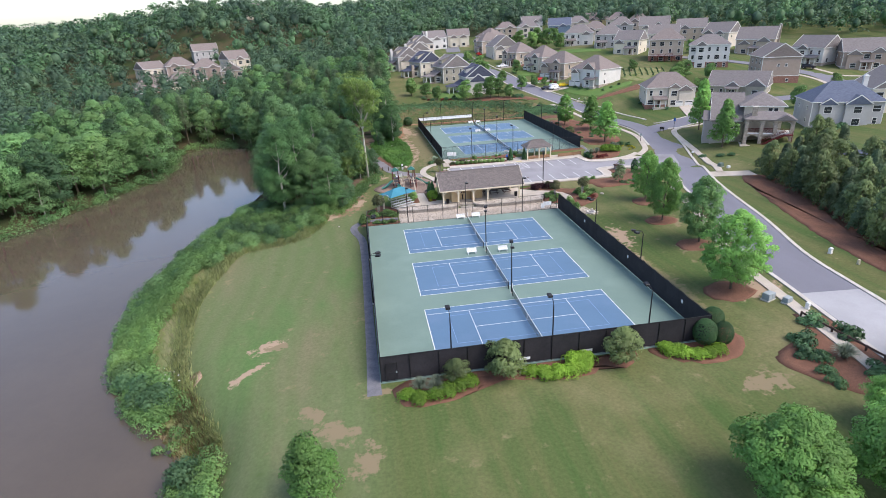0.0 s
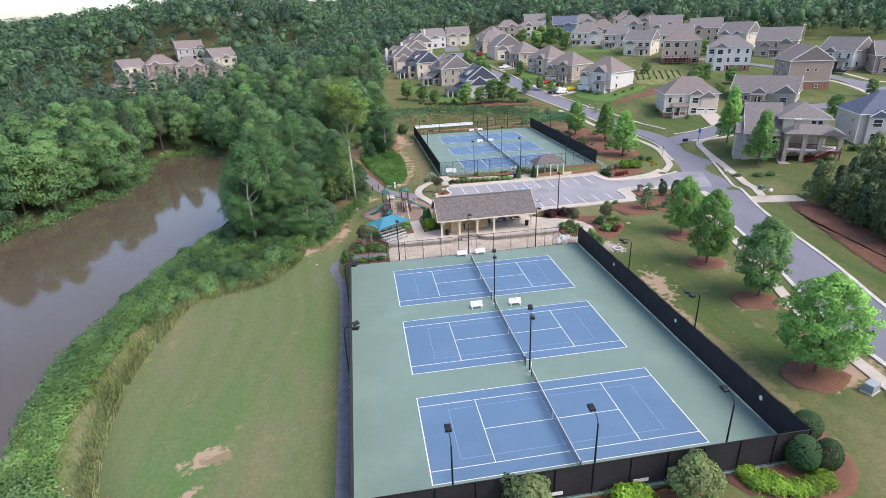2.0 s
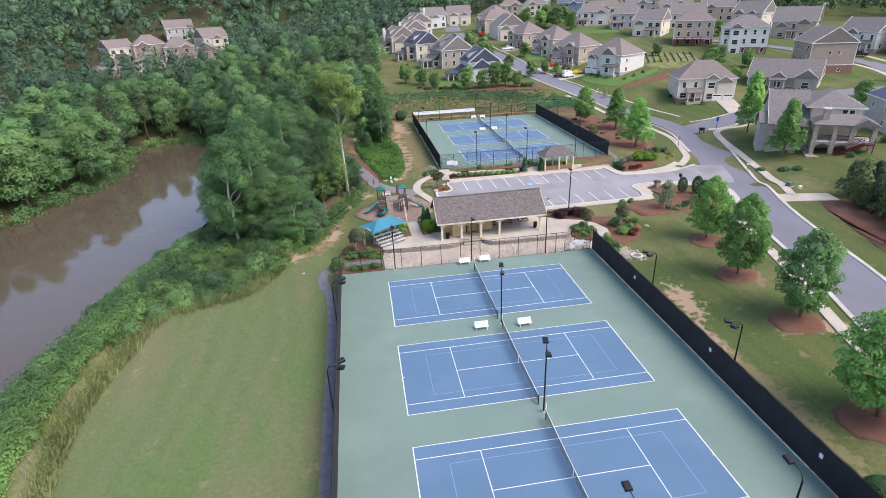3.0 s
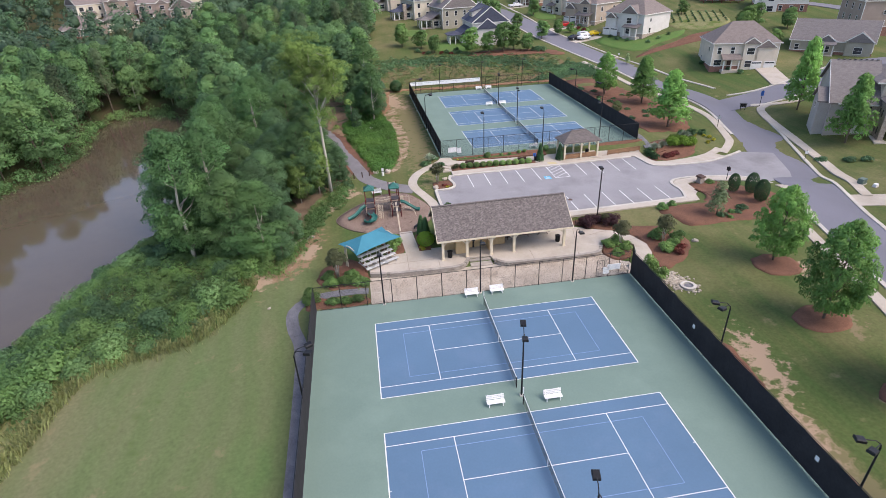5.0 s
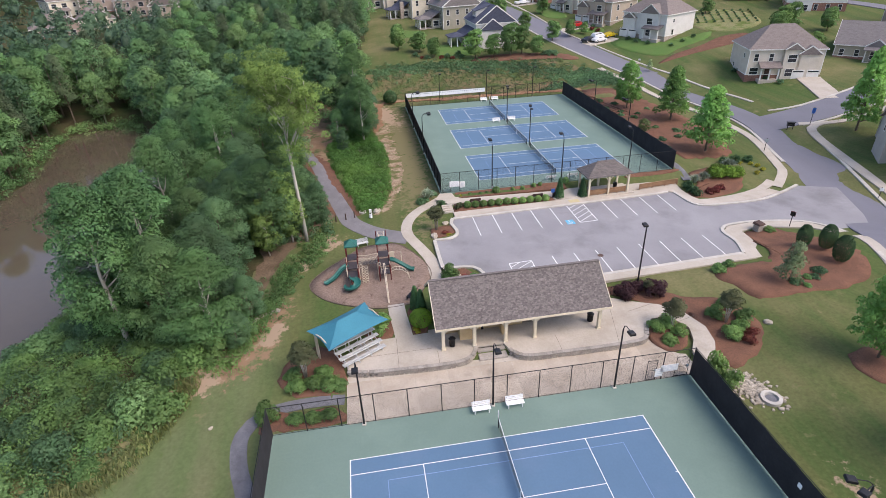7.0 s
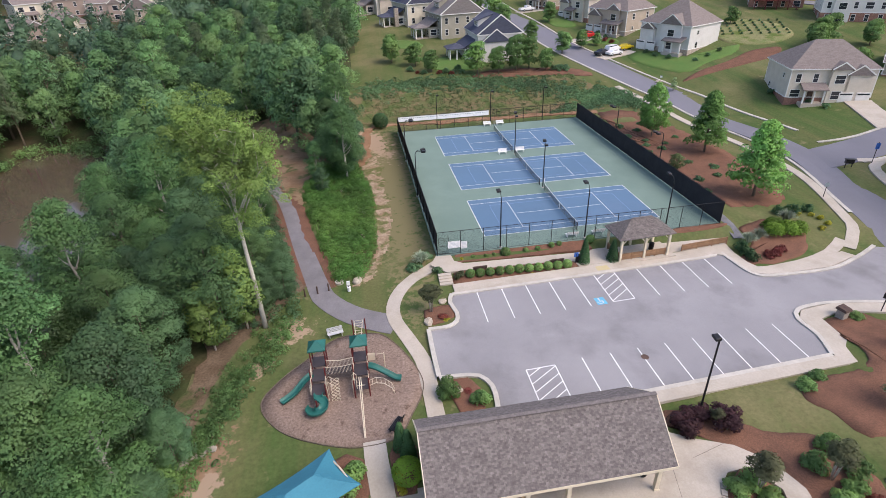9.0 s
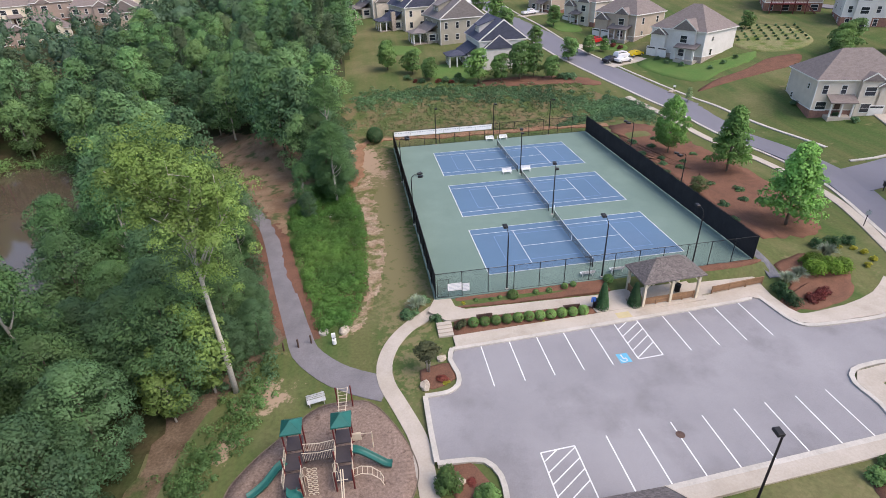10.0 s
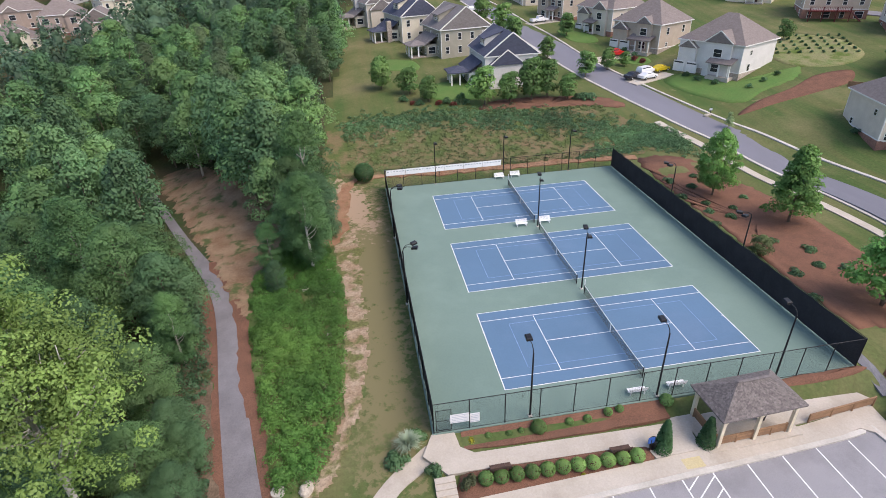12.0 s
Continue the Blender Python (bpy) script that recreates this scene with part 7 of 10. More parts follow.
belt("trail_undergrowth", "shady green undergrowth between the trail and the woods", u_pts, u_r, L_DEEP, 70, 0.105, rb, 0.0)
# tall dry grass between lawn and shrubs
blades_v, blades_f = [], []
edge_line = smooth_line([(-33.6, -14), (-34.2, -6.2), (-37.4, -0.6), (-40.1, 5.8), (-41.4, 12.5), (-42.4, 20), (-42.2, 27), (-41.3, 33), (-39.9, 39.5), (-36.5, 41.4), (-31.6, 42.4), (-28.7, 44.6), (-26.5, 49.5), (-25.7, 52.6)], 0.25)
for p in edge_line:
    for _ in range(26):
        x, y = p[0] - abs(rb.normal(0, 1.5)) + 0.4, p[1] + rb.normal(0, 0.7)
        z = gz(x, y)
        a, hh, w = rb.uniform(0, 6.283), rb.uniform(0.35, 1.0), rb.uniform(0.02, 0.05)
        dx, dy = math.cos(a) * hh * 0.45, math.sin(a) * hh * 0.45
        n = len(blades_v)
        blades_v += [(x - w * math.sin(a), y + w * math.cos(a), z - 0.05), (x + w * math.sin(a), y - w * math.cos(a), z - 0.05), (x + dx * 0.5, y + dy * 0.5, z + hh * 0.8), (x + dx, y + dy, z + hh)]
        blades_f.append((n, n + 1, n + 3, n + 2))
tagged(big_mesh("tall_grass", blades_v, blades_f, L_TAN), "tall dry tan grass between lawn and shrubs", "grass", kind="stuff")
rust_v, rust_f = [], []
for _ in range(2600):
    x, y = rb.uniform(-41.5, -34.5), rb.uniform(-12, 3)
    if abs(x - np.interp(y, [-12, -6, 0, 3], [-36.2, -36.6, -39.4, -41.0])) > 2.2:
        continue
    z, a, hh, w = gz(x, y), rb.uniform(0, 6.283), rb.uniform(0.3, 0.9), rb.uniform(0.02, 0.045)
    n = len(rust_v)
    dx, dy = math.cos(a) * hh * 0.5, math.sin(a) * hh * 0.5
    rust_v += [(x - w * math.sin(a), y + w * math.cos(a), z - 0.05), (x + w * math.sin(a), y - w * math.cos(a), z - 0.05), (x + dx * 0.5, y + dy * 0.5, z + hh * 0.8), (x + dx, y + dy, z + hh)]
    rust_f.append((n, n + 1, n + 3, n + 2))
tagged(big_mesh("rusty_grass", rust_v, rust_f, L_RUST), "dead rust-brown grass on the open lake bank", "grass", kind="stuff")
drape("rough_verge", [(-35.6, -16), (-36.0, -6.5), (-39.3, 0.6), (-42.2, 6.6), (-43.7, 13), (-44.6, 20), (-44.4, 28), (-43.4, 34.4), (-41.6, 41), (-37.2, 43.6), (-32.4, 44.6), (-30.6, 46.6), (-28.6, 51)], [4.0, 4.4, 4.5, 4.5, 4.6, 4.8, 4.6, 4.6, 4.6, 4.4, 4.4, 4.4, 4.2], M_ROUGH, 0.04, "rough unmown grassy bank above the lake", "rough grass", step=0.8, wob=1.2, cols=5)
fl = [(-42.5 + rb.normal(0, 0.8), 5.2 + rb.normal(0, 1.1)) for _ in range(60)]
fv = np.array([(x, y, gz(x, y) + 1.35 + rb.uniform(-0.3, 0.3)) for x, y in fl])
place(shrub("flowering_shrub", "green shrub dotted with white flower heads", 1.9, 1.7, L_BUSH, 71, 24, 60, 0.13, ""), [(-42.5, 5.2, 1.0, 1.0)], rb)
tagged(quad_mesh("white_blossom", leaf_quads(fv, np.tile([0, 0, 1.0], (len(fv), 1)), 0.13, rb, 0.2, 0.9), L_WHITE), "white flower heads on the lakeside shrub", "flowers", kind="stuff")
# ---- shelters ----
def shingles(parent, a, b, c, d, rows, cols, rg, material=M_SHINGLE, t=0.03, extra=0):
    """Overlapping shingle tabs over a sloping face; a-b is the eave, d-c the ridge."""
    a, b, c, d = (Vector(p) for p in (a, b, c, d))
    n = (b - a).cross(d - a).normalized()
    g = Geo()
    for r in range(rows):
        s0, s1 = r / rows, min(1.0, (r + 1.12) / rows)
        l0, r0, l1, r1 = a.lerp(d, s0), b.lerp(c, s0), a.lerp(d, s1), b.lerp(c, s1)
        k, off = cols, (r % 2) * 0.5
        for j in range(k + 1):
            u0, u1 = max(0.0, (j - off) / k), min(1.0, (j - off + 0.97) / k)
            if u1 <= u0:
                continue
            lift = t * (0.7 + 0.5 * rg.random())
            p = [l0.lerp(r0, u0) + n * lift, l0.lerp(r0, u1) + n * lift, l1.lerp(r1, u1) + n * 0.006, l1.lerp(r1, u0) + n * 0.006]
            q = [l0.lerp(r0, u0), l0.lerp(r0, u1)]
            g.add([*p, *q], [(0, 1, 2, 3), (4, 5, 1, 0)])
    return part("shingles", g, material, parent, "weathered grey-brown shingles")


rs2 = random.Random(9)
pav = thing("pavilion", "open cream timber pavilion with a grey-brown shingle gable roof", "pavilion", pose(5.1, 51.6, TERRACE, 0, 0, 0.6))
PX = [-8.0, -5.0, -1.95, 0.95, 7.45]
EH = 2.55
for y in (0.0, 6.4):
    for x in (PX if y == 0 else [-8.0, -3.5, 1.2, 7.45]):
        p = part("post", Geo().cbox(x - 0.15, x + 0.15, y - 0.15, y + 0.15, 0, EH, 0.01), M_CREAM, pav)
        part("post_base", Geo().cbox(x - 0.21, x + 0.21, y - 0.21, y + 0.21, 0, 0.14, 0.02), M_CREAM, p)
    part("beam", Geo().box(-8.35, 7.8, y - 0.11, y + 0.11, EH, EH + 0.32), M_CREAM, pav)
for x in PX:
    for sgn in (-1, 1):
        if -8.2 < x + sgn * 0.8 < 7.7:
            part("brace", Geo().beam((x, 0, EH - 0.75), (x + sgn * 0.75, 0, EH), 0.12), M_CREAM, pav)
for x in (-8.35, 7.8):
    part("tie_beam", Geo().box(x - 0.08, x + 0.08, -0.1, 6.5, EH + 0.02, EH + 0.3), M_CREAM, pav)
RZ, RY = 5.55, 3.35
ex0, ex1, fy, ry, ez = -8.75, 8.35, -0.55, 7.0, EH + 0.12
roof_g = Geo()
roof_g.add([(ex0, fy, ez), (ex1, fy, ez), (ex1, RY, RZ), (ex0, RY, RZ), (ex0, ry, ez), (ex1, ry, ez), (ex0, fy, ez + 0.16), (ex1, fy, ez + 0.16), (ex1, RY, RZ + 0.17), (ex0, RY, RZ + 0.17), (ex0, ry, ez + 0.16), (ex1, ry, ez + 0.16)],
           [(1, 0, 3, 2), (2, 3, 4, 5), (6, 7, 8, 9), (9, 8, 11, 10), (0, 1, 7, 6), (5, 4, 10, 11), (0, 6, 9, 3), (3, 9, 10, 4), (1, 2, 8, 7), (2, 5, 11, 8)])
roof = part("roof", roof_g, M_SHINGLE, pav, "grey-brown shingle gable roof")
shingles(roof, (ex0, fy, ez + 0.165), (ex1, fy, ez + 0.165), (ex1, RY, RZ + 0.175), (ex0, RY, RZ + 0.175), 34, 78, rs2)
shingles(roof, (ex1, ry, ez + 0.165), (ex0, ry, ez + 0.165), (ex0, RY, RZ + 0.175), (ex1, RY, RZ + 0.175), 34, 78, rs2)
part("ridge_cap", Geo().beam((ex0, RY, RZ + 0.21), (ex1, RY, RZ + 0.21), 0.3, 0.04), M_SHINGLE, roof)
part("fascia", Geo().box(ex0, ex1, fy - 0.04, fy, ez - 0.06, ez + 0.17), M_CREAM, pav, "cream painted fascia board")
for x in (ex0, ex1):
    part("gable_trim", Geo().beam((x, fy, ez + 0.1), (x, RY, RZ + 0.1), 0.06, 0.2).beam((x, ry, ez + 0.1), (x, RY, RZ + 0.1), 0.06, 0.2), M_CREAM, pav)
    s = 1 if x > 0 else -1
    part("gable_wall", Geo().add([(x - s * 0.35, 0.2, EH + 0.3), (x - s * 0.35, 6.4, EH + 0.3), (x - s * 0.35, RY, RZ - 0.15), (x - s * 0.42, 0.2, EH + 0.3), (x - s * 0.42, 6.4, EH + 0.3), (x - s * 0.42, RY, RZ - 0.15)], [(0, 1, 2), (5, 4, 3), (0, 3, 4, 1), (1, 4, 5, 2), (2, 5, 3, 0)]), M_CREAM, pav)
core = part("restroom_block", Geo().prism([(-6.2, 1.0), (-5.0, 1.0), (-5.0, 2.3), (-2.0, 2.3), (-2.0, 1.0), (-1.5, 1.0), (-1.5, 2.3), (0.4, 2.3), (0.4, 6.3), (-7.6, 6.3), (-7.6, 2.3), (-6.2, 2.3)], 0, EH), M_TANWALL, pav, "tan painted restroom walls")
for x in (-4.97, -2.03):
    d = part("door", Geo().cbox(-0.03, 0.03, -0.45, 0.45, 0.02, 2.05, 0.01), M_TANWALL, pav, "tan panelled door", at=pose(x, 1.65, 0.0))
    part("handle", Geo().box(-0.07, 0.07, 0.3, 0.36, 0.95, 1.05), M_ALU, d)
part("wall_plate", Geo().box(-4.2, -3.8, 2.26, 2.3, 1.3, 1.75).box(-3.6, -3.2, 2.26, 2.3, 1.35, 1.6), M_RUST, pav, "small dark plates on the wall")
fount = thing("drinking_fountain", "dark metal drinking fountain on the terrace", "fountain", pose(1.35, 53.9, TERRACE))
part("column", Geo().lathe([(0.16, 0), (0.12, 0.1), (0.12, 0.8), (0.2, 0.95)], 12), M_BLACK, fount)
part("basin", Geo().lathe([(0.2, 0.9), (0.26, 1.0), (0.2, 1.02)], 12), M_BLACK, fount)
tagged(Geo().cbox(-0.55, 0.55, -0.4, 0.4, 0, 0.012, 0.004).make("door_mat", M_GRAVEL, at=pose(2.1, 48.9, 0.02, 0, 0, 6)), "dark grey mat at the foot of the steps", "mat")


def bin_can(m, group="litter bins"):
    c = thing("litter_bin", "black slatted round litter bin", "litter bin", m, group)
    for k in range(14):
        a = 2 * math.pi * k / 14
        part("slat", Geo().beam((0.27 * math.cos(a), 0.27 * math.sin(a), 0.06), (0.3 * math.cos(a), 0.3 * math.sin(a), 0.86), 0.07, 0.02), M_BLACK, c)
    part("liner", Geo().lathe([(0.24, 0.03), (0.26, 0.84)], 14), M_BLACK, c)
    part("rim", Geo().lathe([(0.33, 0.84), (0.35, 0.9), (0.2, 0.96), (0.18, 0.9)], 16), M_BLACK, c)
    return c


bin_can(pose(-2.0, 51.9, TERRACE))
bin_can(pose(12.2, 52.9, TERRACE))
bin_can(pose(28.0, 82.3, 0.9))
bin_can(pose(18.3, 81.2, 1.0))


def picnic_table(m):
    c = thing("picnic_table", "dark brown picnic table under the pavilion roof", "picnic table", m, "picnic tables")
    for k in range(4):
        part("top_board", Geo().cbox(-0.95, 0.95, -0.38 + k * 0.19, -0.2 + k * 0.19, 0.72, 0.76, 0.008), M_RUST, c)
    for s in (-1, 1):
        part("seat_board", Geo().cbox(-0.95, 0.95, s * 0.72 - 0.13, s * 0.72 + 0.13, 0.43, 0.47, 0.008), M_RUST, c)
        part("frame", Geo().beam((s * 0.7, -0.7, 0), (s * 0.7, -0.1, 0.72), 0.06).beam((s * 0.7, 0.7, 0), (s * 0.7, 0.1, 0.72), 0.06).beam((s * 0.7, -0.75, 0.4), (s * 0.7, 0.75, 0.4), 0.06), M_RUST, c)
    return c


for x, y, a in ((8.2, 55.6, 2), (11.0, 55.9, 90), (5.4, 55.4, 0)):
    picnic_table(pose(x, y, TERRACE, 0, 0, a))
rack = thing("bike_rack", "black looped metal bike rack", "bike rack", pose(16.2, 57.0, 0.62, 0, 0, 2))
for k in range(4):
    part("loop", Geo().tube([(k * 0.45, 0, -0.1), (k * 0.45, 0, 0.7), (k * 0.45 + 0.1, 0, 0.84), (k * 0.45 + 0.22, 0, 0.84), (k * 0.45 + 0.32, 0, 0.7), (k * 0.45 + 0.32, 0, -0.1)], 0.025, 6), M_BLACK, rack)

# gazebo by the upper courts
gzb = thing("gazebo", "cream timber shelter with a grey-brown hipped shingle roof", "gazebo", pose(26.15, 82.3, 0.86, 0, 0, 3.0))
for x in (-3.06, 0.0, 3.06):
    for y in (-1.6, 1.6):
        part("post", Geo().cbox(x - 0.13, x + 0.13, y - 0.13, y + 0.13, 0, 2.75, 0.01), M_CREAM, gzb)
        for s in (-1, 1):
            if abs(x + s * 0.6) < 3.1:
                part("brace", Geo().beam((x, y, 2.1), (x + s * 0.6, y, 2.75), 0.1), M_CREAM, gzb)
for y in (-1.6, 1.6):
    part("beam", Geo().box(-3.2, 3.2, y - 0.1, y + 0.1, 2.75, 2.98), M_CREAM, gzb)
for x in (-3.06, 3.06):
    part("beam", Geo().box(x - 0.1, x + 0.1, -1.5, 1.5, 2.75, 2.98), M_CREAM, gzb)
gr = Geo().add([(-3.55, -2.0, 2.92), (3.55, -2.0, 2.92), (3.55, 2.0, 2.92), (-3.55, 2.0, 2.92), (-3.55, -2.0, 3.04), (3.55, -2.0, 3.04), (3.55, 2.0, 3.04), (-3.55, 2.0, 3.04), (-1.3, 0, 4.62), (1.3, 0, 4.62)],
               [(3, 2, 1, 0), (0, 1, 5, 4), (1, 2, 6, 5), (2, 3, 7, 6), (3, 0, 4, 7), (4, 5, 9, 8), (5, 6, 9), (6, 7, 8, 9), (7, 4, 8)])
groof = part("roof", gr, M_SHINGLE, gzb, "grey-brown hipped shingle roof")
for q in (((-3.55, -2.0, 3.045), (3.55, -2.0, 3.045), (1.3, 0, 4.625), (-1.3, 0, 4.625)), ((3.55, 2.0, 3.045), (-3.55, 2.0, 3.045), (-1.3, 0, 4.625), (1.3, 0, 4.625))):
    shingles(groof, *q, 20, 30, rs2)
for q in (((3.55, -2.0, 3.045), (3.55, 2.0, 3.045), (1.3, 0.02, 4.625), (1.3, -0.02, 4.625)), ((-3.55, 2.0, 3.045), (-3.55, -2.0, 3.045), (-1.3, -0.02, 4.625), (-1.3, 0.02, 4.625))):
    shingles(groof, *q, 20, 18, rs2)
part("ridge_cap", Geo().beam((-1.3, 0, 4.66), (1.3, 0, 4.66), 0.25, 0.04), M_SHINGLE, groof)
tagged(Geo().cbox(-4.0, 4.0, -2.2, 2.4, -0.4, 0.05, 0.01).make("gazebo_floor", M_CONC, at=pose(26.15, 82.4, 0.84, 0, 0, 3.0)), "pale concrete floor of the shelter", "floor", kind="structure")
flat("pavement", [(30.2, 81.4), (38.0, 82.2), (38.4, 82.9), (37.2, 84.6), (33.3, 84.2), (30.1, 84.2)], M_CONC, 0.2, "pale concrete pad beside the shelter", zfun=lotz)


def plank_fence(m, n, length, h=0.85, label="low brown cedar plank fence", group="low fences"):
    c = thing("plank_fence", label, "fence", m, group)
    for k in range(n + 1):
        x = length * k / n
        part("post", Geo().cbox(x - 0.06, x + 0.06, -0.06, 0.06, -0.2, h + 0.06, 0.01), M_WOOD, c)
    for k in range(n):
        x0 = length * k / n
        for j in range(4):
            z = 0.1 + j * (h - 0.12) / 4
            part("board", Geo().box(x0 + 0.06, x0 + length / n - 0.06, -0.02, 0.02, z, z + (h - 0.12) / 4 - 0.015), M_WOOD, c)
        part("cap_rail", Geo().cbox(x0 + 0.05, x0 + length / n - 0.05, -0.06, 0.06, h - 0.02, h + 0.03, 0.006), M_WOOD, c)
    return c


plank_fence(pose(23.35, 80.6, 0.9, 0, 0, 3), 2, 2.7)
plank_fence(pose(26.4, 80.75, 0.9, 0, 0, 3), 2, 2.6)
plank_fence(pose(23.0, 83.6, 0.9, 0, 0, -87), 2, 2.7)
plank_fence(pose(31.6, 81.5, 0.66, 0, 0, 6), 3, 6.4)
bench(pose(6.4, 81.1, 1.42, 0, 0, 181), M_RUST, "dark metal bench among clipped shrubs", "metal benches")
bench(pose(15.6, 81.2, 1.14, 0, 0, 181), M_RUST, "dark metal bench among clipped shrubs", "metal benches")
mp = thing("map_sign", "small blue and white sign on a black post", "sign", pose(17.9, 81.0, 0.95))
part("post", Geo().tube([(0, 0, 0), (0, 0, 1.3)], 0.05, 8), M_BLACK, mp)
part("panel", Geo().cbox(-0.25, 0.25, -0.03, 0.03, 0.9, 1.5, 0.01), M_SIGNBLUE, mp, "blue and white sign face")

# bleachers with a shade sail
ble = thing("bleachers", "five-row aluminium bleachers beside the court", "bleachers", pose(-10.95, 52.9, TERRACE, 0, 0, 30))
for k in range(5):
    y, z = -1.35 + k * 0.62, 0.32 + k * 0.3
    part("seat_plank", Geo().cbox(-2.3, 2.3, y - 0.13, y + 0.13, z, z + 0.05, 0.01), M_ALU, ble)
    if k:
        part("foot_plank", Geo().cbox(-2.3, 2.3, y - 0.45, y - 0.25, z - 0.3, z - 0.26, 0.01), M_ALU, ble)
for x in (-1.9, -0.65, 0.65, 1.9):
    g = Geo().beam((x, -1.5, 0.03), (x, 1.35, 0.03), 0.06).beam((x, -1.4, 0.25), (x, 1.2, 1.5), 0.06)
    for k in range(5):
        y = -1.35 + k * 0.62
        g.beam((x, y, 0.03), (x, y, 0.32 + k * 0.3), 0.05)
    part("support_frame", g, M_ALU, ble)
part("back_rail", Geo().tube([(-2.3, 1.35, 1.5), (-2.3, 1.35, 2.3), (2.3, 1.35, 2.3), (2.3, 1.35, 1.5)], 0.03, 6), M_ALU, ble)
sh = thing("shade_canopy", "teal fabric shade canopy on pale steel posts", "canopy", pose(-11.6, 53.7, 0.35, 0, 0, 33))
for x in (-2.9, 2.9):
    for y in (-0.1, 0.75):
        part("post", Geo().tube([(x, 1.0 + y * 0.4, -0.3), (x, 1.0 + y * 0.4, 2.9)], 0.075, 10), M_PTAN, sh)
    part("cantilever_arm", Geo().tube([(x, 1.15, 2.8), (x, 0.0, 3.05), (x, -1.75, 2.75)], [0.07, 0.07, 0.05], 8), M_PTAN, sh)
cv, cf = [], []
nu, nv = 13, 9
for i in range(nu):
    for j in range(nv):
        u, v = i / (nu - 1) * 2 - 1, j / (nv - 1) * 2 - 1
        ridge = 1.05 * max(0.0, 1 - max(abs(u) * 1.55 - 0.55, abs(v)))
        sag = 0.16 * (1 - u * u) * (1 if abs(v) > 0.99 else 0) + 0.22 * (1 - v * v) * (1 if abs(u) > 0.99 else 0)
        cv.append((u * (3.3 - 0.3 * (1 - v * v)), 0.0 + v * (2.0 - 0.22 * (1 - u * u)), 2.85 + ridge))
for i in range(nu - 1):
    for j in range(nv - 1):
        a = i * nv + j
        cf.append((a, a + nv, a + nv + 1, a + 1))
cf2 = [tuple(i + len(cv) for i in reversed(f)) for f in cf]
part("canopy_fabric", Geo().add(cv + [(x, y, z - 0.02) for x, y, z in cv], cf + cf2), M_TEAL, sh, "taut teal fabric")

# ---- playground ----
pg = thing("play_structure", "green, maroon and tan playground climbing structure with slides", "playground", pose(0, 0, 0.98))
for tx, nm in ((-11.1, "west"), (-7.5, "east")):
    for px in (-0.62, 0.62):
        for y, hh in ((68.3, 3.3), (67.0, 3.3), (65.4, 2.6), (64.1, 2.0)):
            if nm == "west" and px < 0 and y < 65:
                continue
            part("post", Geo().tube([(tx + px, y, -0.2), (tx + px, y, hh)], 0.06, 8), M_PRED, pg)
    part("deck", Geo().cbox(tx - 0.6, tx + 0.6, 67.0, 68.3, 1.45, 1.55, 0.01), M_DECK, pg)
    part("deck", Geo().cbox(tx - 0.6, tx + 0.6, 65.5, 66.98, 1.15, 1.25, 0.01), M_DECK, pg)
    part("deck", Geo().cbox(tx - 0.6, tx + 0.6, 64.1, 65.45, 0.85, 0.95, 0.01), M_DECK, pg)
    rf_g = Geo()
    z0 = 3.3
    rf_g.add([(tx - 0.76, 66.9, z0), (tx + 0.76, 66.9, z0), (tx + 0.76, 68.42, z0), (tx - 0.76, 68.42, z0), (tx, 67.66, z0 + 0.62), (tx - 0.76, 66.9, z0 - 0.12), (tx + 0.76, 66.9, z0 - 0.12), (tx + 0.76, 68.42, z0 - 0.12), (tx - 0.76, 68.42, z0 - 0.12)],
             [(0, 1, 4), (1, 2, 4), (2, 3, 4), (3, 0, 4), (5, 6, 1, 0), (6, 7, 2, 1), (7, 8, 3, 2), (8, 5, 0, 3), (8, 7, 6, 5)])
    part("tower_roof", rf_g, M_PGREEN, pg, "teal green pyramid roof")
    for y0, y1, z in ((65.5, 66.9, 1.25), (64.1, 65.4, 0.95)):
        for s in (-0.62, 0.62):
            if nm == "west" and s > 0 and y0 > 65.2:
                continue
            g = Geo().tube([(tx + s, y0, z + 0.85), (tx + s, y1, z + 0.85)], 0.025, 6).tube([(tx + s, y0, z + 0.15), (tx + s, y1, z + 0.15)], 0.025, 6)
            rl_ = part("railing", g, M_PTAN, pg, "tan metal railing")
            for k in range(7):
                yy = y0 + (y1 - y0) * (k + 0.5) / 7
                part("picket", Geo().tube([(tx + s, yy, z + 0.15), (tx + s, yy, z + 0.85)], 0.014, 5), M_PTAN, rl_)
bridge = Geo()
for k in range(16):
    x = -10.4 + k * 0.145
    zz = 1.3 - 0.12 * math.sin(math.pi * k / 15)
    bridge.box(x, x + 0.13, 66.1, 66.9, zz, zz + 0.04)
part("bridge_deck", bridge, M_DECK, pg)
for y in (66.08, 66.92):
    g = Geo().tube([(-10.45, y, 2.1), (-9.3, y, 1.95), (-8.15, y, 2.1)], 0.03, 6)
    br_ = part("bridge_railing", g, M_PTAN, pg, "tan metal bridge railing")
    for k in range(20):
        x = -10.4 + k * 0.118
        part("picket", Geo().tube([(x, y, 1.25), (x, y, 2.05)], 0.012, 5), M_PTAN, br_)


